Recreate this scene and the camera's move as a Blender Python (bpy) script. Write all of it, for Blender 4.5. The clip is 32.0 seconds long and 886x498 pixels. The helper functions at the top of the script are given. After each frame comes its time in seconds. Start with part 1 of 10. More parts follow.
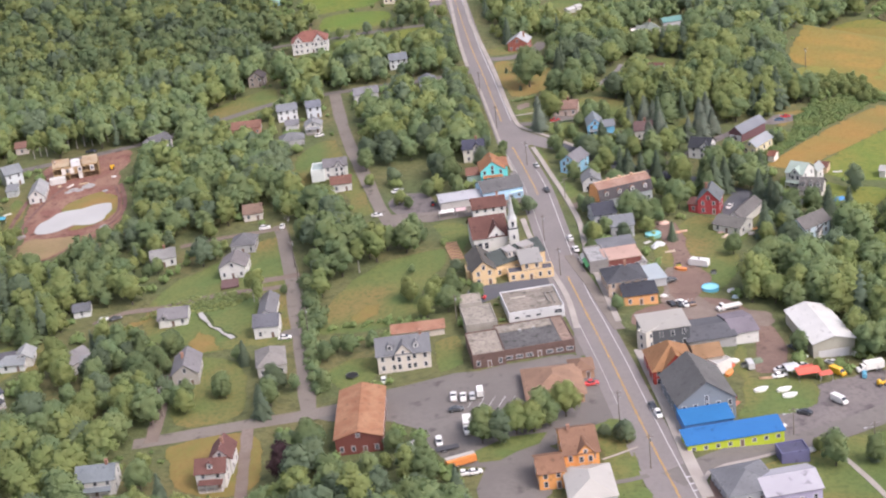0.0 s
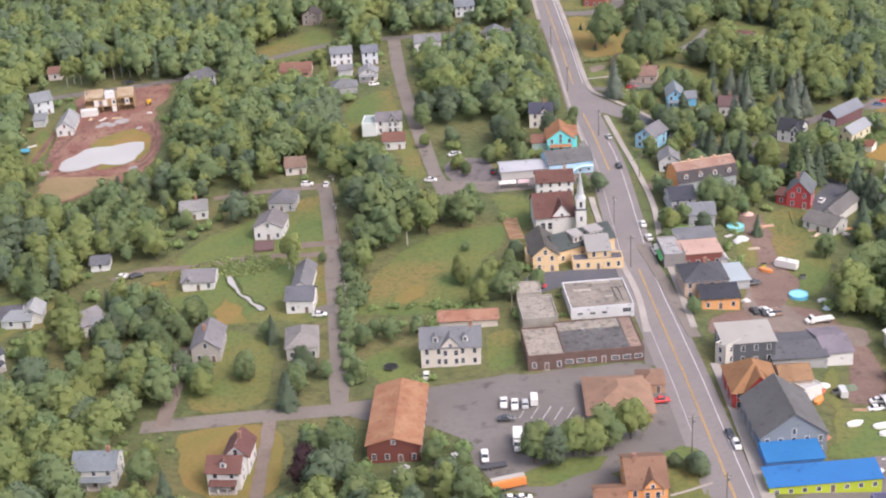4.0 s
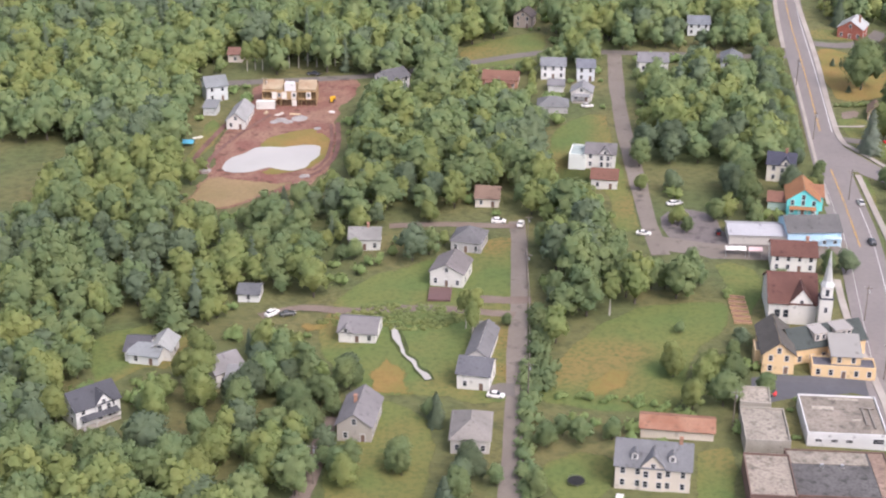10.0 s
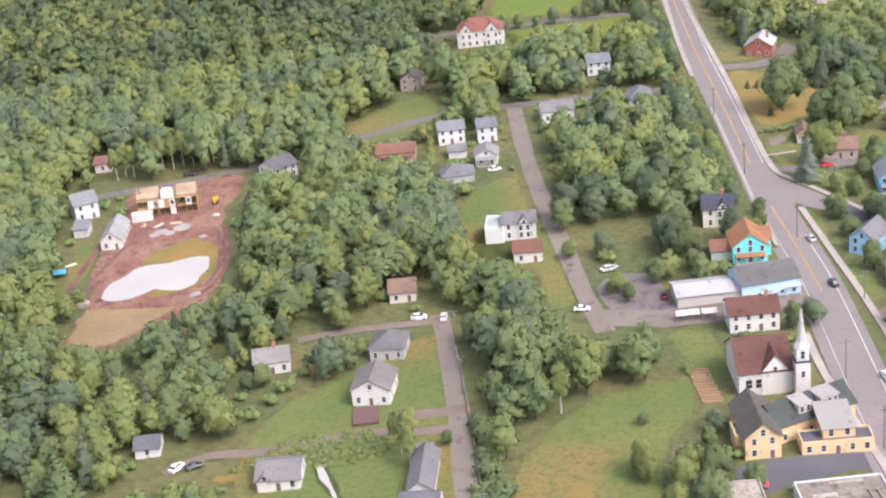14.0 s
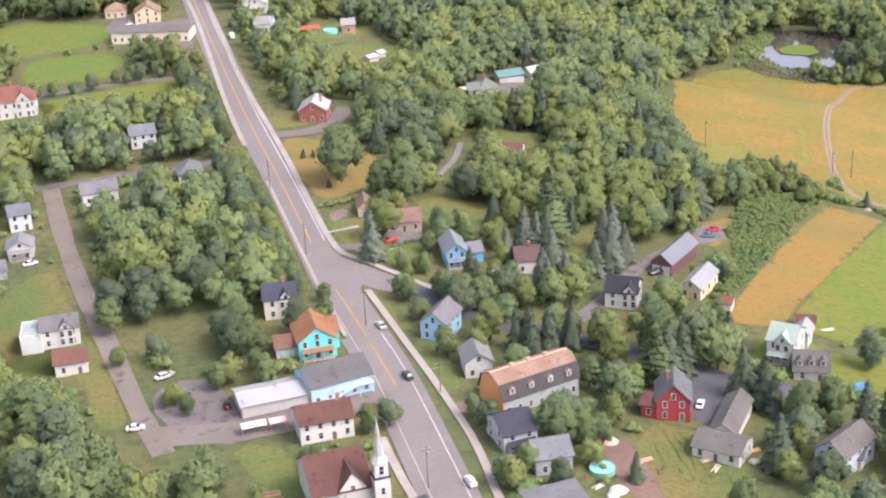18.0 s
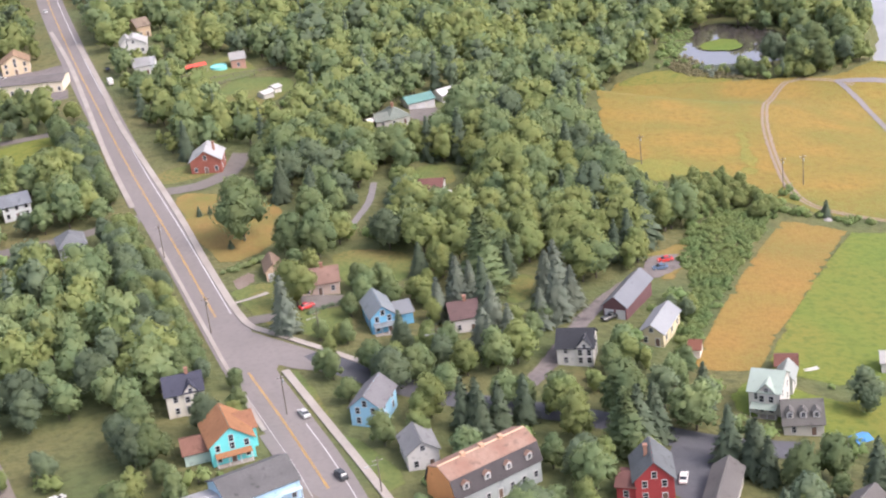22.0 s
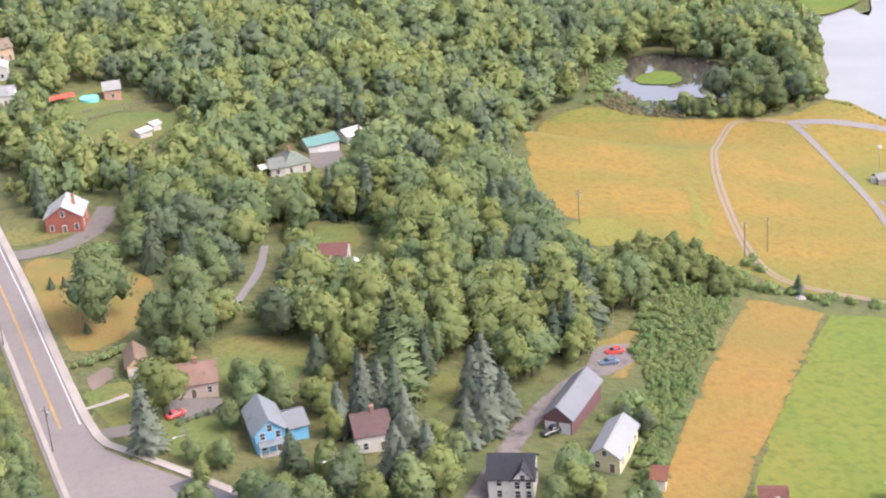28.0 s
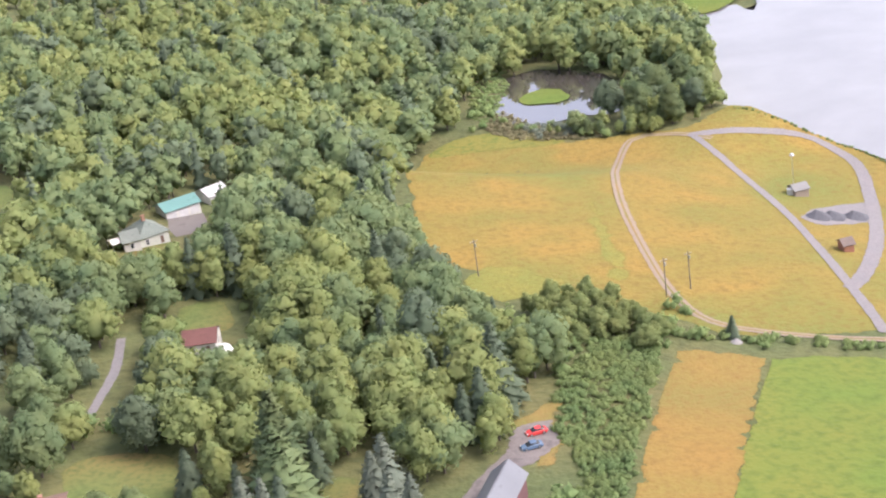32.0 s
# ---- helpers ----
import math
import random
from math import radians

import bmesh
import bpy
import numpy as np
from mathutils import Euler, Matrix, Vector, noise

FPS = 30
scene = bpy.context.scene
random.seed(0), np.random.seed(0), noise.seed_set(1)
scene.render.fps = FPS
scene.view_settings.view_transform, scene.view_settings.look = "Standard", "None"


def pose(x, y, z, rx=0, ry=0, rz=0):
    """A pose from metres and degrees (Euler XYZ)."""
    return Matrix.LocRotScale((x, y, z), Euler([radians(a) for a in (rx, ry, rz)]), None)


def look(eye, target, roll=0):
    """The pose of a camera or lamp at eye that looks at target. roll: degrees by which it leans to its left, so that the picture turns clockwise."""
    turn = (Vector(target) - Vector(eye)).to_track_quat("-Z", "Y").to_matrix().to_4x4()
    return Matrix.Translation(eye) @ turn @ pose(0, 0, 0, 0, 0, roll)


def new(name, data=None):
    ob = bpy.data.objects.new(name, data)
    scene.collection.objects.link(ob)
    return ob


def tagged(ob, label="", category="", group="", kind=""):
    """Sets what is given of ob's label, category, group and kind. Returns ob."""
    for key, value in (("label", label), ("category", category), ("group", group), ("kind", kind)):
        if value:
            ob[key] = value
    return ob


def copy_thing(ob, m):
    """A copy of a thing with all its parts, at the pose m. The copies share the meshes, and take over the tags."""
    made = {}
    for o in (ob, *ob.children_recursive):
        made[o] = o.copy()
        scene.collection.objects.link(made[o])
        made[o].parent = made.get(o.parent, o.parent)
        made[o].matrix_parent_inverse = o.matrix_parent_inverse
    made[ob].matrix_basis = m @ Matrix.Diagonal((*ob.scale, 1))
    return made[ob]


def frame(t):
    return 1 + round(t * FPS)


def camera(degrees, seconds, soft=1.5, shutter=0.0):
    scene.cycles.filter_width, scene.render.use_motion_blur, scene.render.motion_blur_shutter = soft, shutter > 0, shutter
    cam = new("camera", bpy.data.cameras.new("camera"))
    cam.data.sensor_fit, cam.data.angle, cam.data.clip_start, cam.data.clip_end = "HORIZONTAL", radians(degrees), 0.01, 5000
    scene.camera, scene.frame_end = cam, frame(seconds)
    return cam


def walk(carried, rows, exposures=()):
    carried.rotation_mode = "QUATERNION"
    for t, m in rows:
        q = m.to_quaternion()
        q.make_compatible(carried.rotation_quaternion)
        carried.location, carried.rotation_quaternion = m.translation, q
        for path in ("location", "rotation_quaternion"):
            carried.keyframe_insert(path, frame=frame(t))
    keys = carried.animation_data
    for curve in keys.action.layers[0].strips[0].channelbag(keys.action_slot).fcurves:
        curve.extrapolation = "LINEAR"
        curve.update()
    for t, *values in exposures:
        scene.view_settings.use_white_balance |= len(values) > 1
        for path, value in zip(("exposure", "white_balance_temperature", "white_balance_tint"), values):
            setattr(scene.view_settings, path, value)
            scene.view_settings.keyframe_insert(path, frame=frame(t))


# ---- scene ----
cam = camera(32.18, 32.0, soft=2.15)

# the flight: seconds, eye, point looked at, lean
PATH = [
    (0, (24.09, 2.65, 208.41), (19.70, 95.52, 171.57), -6.83),
    (0.5, (21.76, 8.96, 208.23), (19.19, 101.41, 170.20), -6.43),
    (1, (23.28, 15.91, 206.65), (19.87, 108.06, 167.95), 0.12),
    (1.5, (22.29, 22.00, 206.63), (21.82, 113.84, 167.06), 5.59),
    (2, (18.78, 28.95, 205.22), (17.55, 120.42, 164.81), 2.65),
    (2.5, (18.80, 35.26, 205.20), (12.37, 126.09, 163.87), -1.37),
    (4.5, (17.46, 65.39, 198.00), (10.22, 156.88, 158.29), -3.85),
    (5, (17.68, 73.45, 196.57), (10.60, 165.28, 157.60), -4.95),
    (5.5, (16.71, 80.66, 195.62), (10.68, 172.86, 157.37), -6.14),
    (6, (15.56, 86.68, 195.52), (9.16, 179.20, 158.11), -3.91),
    (6.5, (14.70, 93.94, 193.92), (10.40, 186.84, 157.16), 3.00),
    (7, (10.63, 100.46, 193.00), (7.01, 193.43, 156.34), 3.80),
    (7.5, (10.86, 106.90, 192.66), (3.84, 199.46, 155.46), 6.08),
    (8, (9.69, 112.94, 191.40), (1.27, 205.20, 153.74), 6.61),
    (8.5, (6.99, 119.99, 190.21), (-4.28, 211.41, 151.26), 4.74),
    (9, (5.94, 126.18, 189.99), (-8.27, 216.77, 150.08), 4.19),
    (9.5, (3.67, 133.02, 189.16), (-12.45, 222.90, 148.38), 3.90),
    (10, (2.41, 139.62, 187.51), (-16.59, 228.78, 146.41), 0.35),
    (10.5, (2.60, 147.28, 186.54), (-17.21, 236.19, 145.28), 0.16),
    (11, (0.34, 153.85, 185.93), (-18.31, 242.90, 144.43), -0.60),
    (11.5, (-1.18, 161.03, 184.60), (-20.46, 250.10, 143.43), -1.20),
    (12, (-2.28, 167.96, 183.03), (-21.10, 257.46, 142.59), -1.65),
    (12.5, (-4.43, 174.31, 181.33), (-22.43, 264.33, 141.67), -2.50),
    (13, (-5.19, 181.09, 180.37), (-22.33, 271.50, 141.23), -2.55),
    (13.5, (-8.38, 187.32, 179.57), (-24.27, 278.20, 140.99), -4.92),
    (15.5, (-9.23, 206.56, 180.01), (-13.15, 298.53, 140.93), -9.22),
    (16, (-10.98, 210.91, 180.99), (-10.57, 303.01, 142.04), -11.35),
    (16.5, (-8.63, 220.75, 178.31), (-6.41, 312.99, 139.75), -15.41),
    (17, (-7.54, 223.51, 180.56), (-0.11, 315.23, 141.41), -14.56),
    (17.5, (-7.73, 231.20, 179.44), (3.40, 322.66, 140.55), -13.84),
    (18, (-3.78, 237.26, 178.21), (10.93, 328.37, 139.69), -3.27),
    (18.5, (-5.13, 245.43, 175.70), (15.99, 335.48, 137.70), -1.66),
    (19, (-5.25, 252.86, 175.41), (12.89, 343.65, 137.61), -6.03),
    (19.5, (-1.82, 259.59, 174.02), (16.67, 350.26, 136.13), -2.99),
    (20, (-2.56, 266.20, 173.06), (16.66, 356.68, 135.05), -4.80),
    (20.5, (-0.40, 273.43, 172.50), (17.49, 364.08, 134.25), -6.38),
    (21, (1.69, 279.67, 171.88), (21.08, 369.93, 133.44), -5.86),
    (21.5, (2.17, 286.33, 171.10), (22.31, 376.32, 132.41), -7.68),
    (22, (4.33, 293.15, 169.58), (24.66, 383.17, 131.06), -7.02),
    (22.5, (5.79, 299.35, 169.61), (27.52, 388.99, 130.99), -4.12),
    (23, (6.55, 306.14, 168.18), (28.97, 395.60, 129.53), -4.57),
    (23.5, (9.04, 312.36, 167.74), (31.08, 401.82, 128.87), -2.66),
    (24, (10.54, 319.03, 166.80), (33.52, 408.30, 128.03), -2.81),
    (24.5, (11.92, 325.61, 165.68), (33.66, 415.20, 126.94), -4.99),
    (26.5, (19.38, 350.01, 160.79), (42.30, 439.46, 122.39), -6.15),
    (27, (20.72, 356.24, 159.44), (45.07, 445.36, 121.17), -5.76),
    (27.5, (22.48, 362.41, 158.58), (47.27, 451.31, 120.08), -5.17),
    (28, (24.40, 369.12, 156.85), (50.64, 457.57, 118.26), -5.14),
    (28.5, (26.17, 375.56, 155.91), (52.18, 463.97, 117.08), -6.54),
    (29, (29.47, 381.49, 155.11), (55.05, 470.00, 116.23), -7.13),
    (29.5, (30.74, 387.44, 154.32), (58.20, 475.33, 115.33), -6.71),
    (30, (32.18, 394.16, 152.96), (60.60, 481.80, 114.08), -7.50),
    (30.5, (34.68, 399.89, 152.20), (64.22, 487.29, 113.61), -7.52),
    (31, (37.70, 407.08, 150.10), (67.70, 494.35, 111.58), -8.46),
    (31.5, (40.23, 413.13, 148.85), (71.96, 499.81, 110.38), -8.24),
    (32, (42.49, 418.97, 148.11), (75.74, 505.06, 109.60), -8.65),
]
EXPOSURES = [(0, 1.05, 6170, 21), (2, 0.98, 6170, 21), (6, 1.18, 6170, 21), (8, 1.18, 6170, 21), (10, 1.14, 6170, 21), (13, 1.34, 6170, 21), (17, 1.39, 6220, 22), (20, 1.36, 6220, 22), (23.5, 1.3, 6240, 21), (27, 1.52, 6270, 21), (32, 1.5, 6220, 21)]
walk(cam, [(t, look(eye, target, roll)) for t, eye, target, roll in PATH], EXPOSURES)

# ---- world and sun: bright hazy overcast ----
SUN_AZ, SUN_EL = 128.0, 50.0        # degrees from +y towards +x, and above the horizon
world = bpy.data.worlds.new("sky")
scene.world = world
world.use_nodes = True
wn = world.node_tree
bg = wn.nodes["Background"]
sky = wn.nodes.new("ShaderNodeTexSky")
sky.sky_type, sky.sun_disc = "NISHITA", False
sky.sun_elevation, sky.sun_rotation = radians(SUN_EL), radians(SUN_AZ)
sky.dust_density, sky.air_density, sky.ozone_density = 4.0, 1.0, 1.0
pale = wn.nodes.new("ShaderNodeHueSaturation")        # thin cloud pales the blue
pale.inputs["Saturation"].default_value = 0.5
wn.links.new(sky.outputs["Color"], pale.inputs["Color"])
wn.links.new(pale.outputs["Color"], bg.inputs["Color"])
bg.inputs["Strength"].default_value = 0.15
sun = new("sun", bpy.data.lights.new("sun", "SUN"))
sun.data.energy, sun.data.angle, sun.data.color = 0.75, radians(24), (1.0, 0.91, 0.76)
_az, _el = radians(SUN_AZ), radians(SUN_EL)
_s = Vector((math.sin(_az) * math.cos(_el), math.cos(_az) * math.cos(_el), math.sin(_el)))
sun.matrix_world = look(_s * 500, (0, 0, 0))
tagged(sun, kind="structure")

# ---- the lie of the land: a gentle shelf that falls towards the lake ----
HX = [-900, -400, -150, -60, 30, 100, 150, 215, 280, 320, 345, 420, 900]
HZ = [-10, -9, -5, -2, 1, -5, -8.5, -17, -29, -41, -46, -46, -46]
_xs = np.linspace(-900, 900, 1801)
_k = np.exp(-0.5 * (np.arange(-60, 61) / 22.0) ** 2)
_zs = np.convolve(np.pad(np.interp(_xs, HX, HZ), 60, mode="edge"), _k / _k.sum(), "valid")


def hgt(x, y):
    """Height of the ground."""
    z = np.interp(x, _xs, _zs) + np.clip((160 - x) / 120, 0, 1) * 0.03 * np.clip(y - 600, 0, 400)
    d = np.sqrt(((x - 292) / 75) ** 2 + ((y - 918) / 60) ** 2)
    k = np.clip(1.7 - d, 0, 0.7) / 0.7
    k = k * k * (3 - 2 * k)
    return z * (1 - k) + k * -33.0


LAKE_Z, MARSH_Z = -45.6, -32.7


# ---- materials ----
def mat(name, color, rough=0.8, vary=0.25, scale=1.0, fine=0.15, bump=0.0, metal=0.0, tint=None, stains=0.0, obj=0.0, spec=0.3, fade=False, third=None):
    """A worn surface: base colour that drifts at two scales towards tint, with grain, stains and relief. scale: features a metre."""
    m = bpy.data.materials.new(name)
    m.use_nodes = True
    nt = m.node_tree
    b = nt.nodes["Principled BSDF"]
    b.inputs["Roughness"].default_value, b.inputs["Metallic"].default_value = rough, metal
    b.inputs["Specular IOR Level"].default_value = spec
    geo = nt.nodes.new("ShaderNodeNewGeometry")

    def noise_at(s, detail=3.0):
        n = nt.nodes.new("ShaderNodeTexNoise")
        n.inputs["Scale"].default_value, n.inputs["Detail"].default_value = s, detail
        nt.links.new(geo.outputs["Position"], n.inputs["Vector"])
        return n.outputs["Fac"]

    def mix(fac, a, c, kind="MIX"):
        n = nt.nodes.new("ShaderNodeMix")
        n.data_type, n.blend_type = "RGBA", kind
        for sock, v in ((n.inputs[0], fac), (n.inputs[6], a), (n.inputs[7], c)):
            if hasattr(v, "is_linked"):
                nt.links.new(v, sock)
            else:
                sock.default_value = v if isinstance(v, float) else (*v[:3], 1)
        return n.outputs[2]

    def ramp(v, lo, hi):
        n = nt.nodes.new("ShaderNodeMapRange")
        n.inputs["From Min"].default_value, n.inputs["From Max"].default_value = lo, hi
        nt.links.new(v, n.inputs["Value"])
        return n.outputs["Result"]

    tint = tint or tuple(c * (1 - vary) for c in color)
    out = mix(ramp(noise_at(0.25 * scale, 4.0), 0.35, 0.68), color, tint)
    if third:
        out = mix(ramp(noise_at(0.11 * scale, 3.0), 0.46, 0.66), out, third)
    dark = tuple(c * (1 - fine * 2) for c in color)
    out = mix(ramp(noise_at(3.0 * scale, 5.0), 0.45, 0.8), out, dark)
    if stains:
        out = mix(ramp(noise_at(0.9 * scale, 6.0), 0.62 - 0.2 * stains, 0.75), out, tuple(c * 0.45 for c in color))
    if obj:
        info = nt.nodes.new("ShaderNodeObjectInfo")
        n = nt.nodes.new("ShaderNodeHueSaturation")
        add = nt.nodes.new("ShaderNodeMapRange")
        add.inputs["To Min"].default_value, add.inputs["To Max"].default_value = 1 - obj, 1 + obj
        nt.links.new(info.outputs["Random"], add.inputs["Value"])
        nt.links.new(add.outputs["Result"], n.inputs["Value"])
        nt.links.new(out, n.inputs["Color"])
        out = n.outputs["Color"]
    nt.links.new(out, b.inputs["Base Color"])
    if bump:
        bn = nt.nodes.new("ShaderNodeBump")
        bn.inputs["Strength"].default_value, bn.inputs["Distance"].default_value = bump, 0.1 / scale
        nt.links.new(noise_at(6.0 * scale, 4.0), bn.inputs["Height"])
        nt.links.new(bn.outputs["Normal"], b.inputs["Normal"])
    if fade:        # ground covers break up towards their rim, in ragged tongues and tufts
        rim = nt.nodes.new("ShaderNodeAttribute")
        rim.attribute_name = "rim"
        k = nt.nodes.new("ShaderNodeMath")
        k.operation = "ADD"
        nt.links.new(noise_at(0.25, 4.0), k.inputs[0])
        nt.links.new(noise_at(2.6, 4.0), k.inputs[1])
        p = nt.nodes.new("ShaderNodeMath")
        p.operation = "MULTIPLY"
        nt.links.new(rim.outputs["Fac"], p.inputs[0])
        nt.links.new(k.outputs[0], p.inputs[1])
        r = nt.nodes.new("ShaderNodeMapRange")
        r.inputs["From Min"].default_value, r.inputs["From Max"].default_value = 0.50, 0.53
        r.inputs["To Min"].default_value, r.inputs["To Max"].default_value = 1.0, 0.0
        nt.links.new(p.outputs[0], r.inputs["Value"])
        nt.links.new(r.outputs["Result"], b.inputs["Alpha"])
    return m


def leafy(name, color, tint, per_tree=0.28):
    """Foliage: colour drifts from tree to tree, from clump to clump and over the crown; leaves let some light through."""
    m = bpy.data.materials.new(name)
    m.use_nodes = True
    nt = m.node_tree
    b = nt.nodes["Principled BSDF"]
    b.inputs["Roughness"].default_value, b.inputs["Specular IOR Level"].default_value = 0.75, 0.15
    geo, info = nt.nodes.new("ShaderNodeNewGeometry"), nt.nodes.new("ShaderNodeObjectInfo")
    big = nt.nodes.new("ShaderNodeTexNoise")
    big.inputs["Scale"].default_value, big.inputs["Detail"].default_value = 0.13, 2.0
    fine = nt.nodes.new("ShaderNodeTexNoise")
    fine.inputs["Scale"].default_value, fine.inputs["Detail"].default_value = 1.6, 3.0
    for n in (big, fine):
        nt.links.new(geo.outputs["Position"], n.inputs["Vector"])
    r1 = nt.nodes.new("ShaderNodeMapRange")
    r1.inputs["From Min"].default_value, r1.inputs["From Max"].default_value = 0.32, 0.7
    nt.links.new(big.outputs["Fac"], r1.inputs["Value"])
    mx = nt.nodes.new("ShaderNodeMix")
    mx.data_type = "RGBA"
    mx.inputs[6].default_value, mx.inputs[7].default_value = (*color, 1), (*tint, 1)
    nt.links.new(r1.outputs["Result"], mx.inputs[0])
    hs = nt.nodes.new("ShaderNodeHueSaturation")
    total = nt.nodes.new("ShaderNodeMath")
    total.operation = "MULTIPLY_ADD"
    total.inputs[1].default_value = per_tree * 2
    a2 = nt.nodes.new("ShaderNodeMath")
    a2.operation = "MULTIPLY_ADD"
    a2.inputs[1].default_value, a2.inputs[2].default_value = 0.10, 1.02 - per_tree
    nt.links.new(geo.outputs["Random Per Island"], a2.inputs[0])
    a3 = nt.nodes.new("ShaderNodeMath")
    a3.operation = "MULTIPLY_ADD"
    a3.inputs[1].default_value = 0.34
    nt.links.new(fine.outputs["Fac"], a3.inputs[0])
    nt.links.new(a2.outputs[0], a3.inputs[2])
    nt.links.new(info.outputs["Random"], total.inputs[0])
    nt.links.new(a3.outputs[0], total.inputs[2])
    nt.links.new(total.outputs[0], hs.inputs["Value"])
    hue = nt.nodes.new("ShaderNodeMapRange")
    hue.inputs["To Min"].default_value, hue.inputs["To Max"].default_value = 0.497, 0.504
    nt.links.new(geo.outputs["Random Per Island"], hue.inputs["Value"])
    nt.links.new(hue.outputs["Result"], hs.inputs["Hue"])
    nt.links.new(mx.outputs[2], hs.inputs["Color"])
    nt.links.new(hs.outputs["Color"], b.inputs["Base Color"])
    tr = nt.nodes.new("ShaderNodeBsdfTranslucent")
    nt.links.new(hs.outputs["Color"], tr.inputs["Color"])
    ms = nt.nodes.new("ShaderNodeMixShader")
    ms.inputs[0].default_value = 0.48
    nt.links.new(b.outputs[0], ms.inputs[1])
    nt.links.new(tr.outputs[0], ms.inputs[2])
    nt.links.new(ms.outputs[0], nt.nodes["Material Output"].inputs["Surface"])
    return m


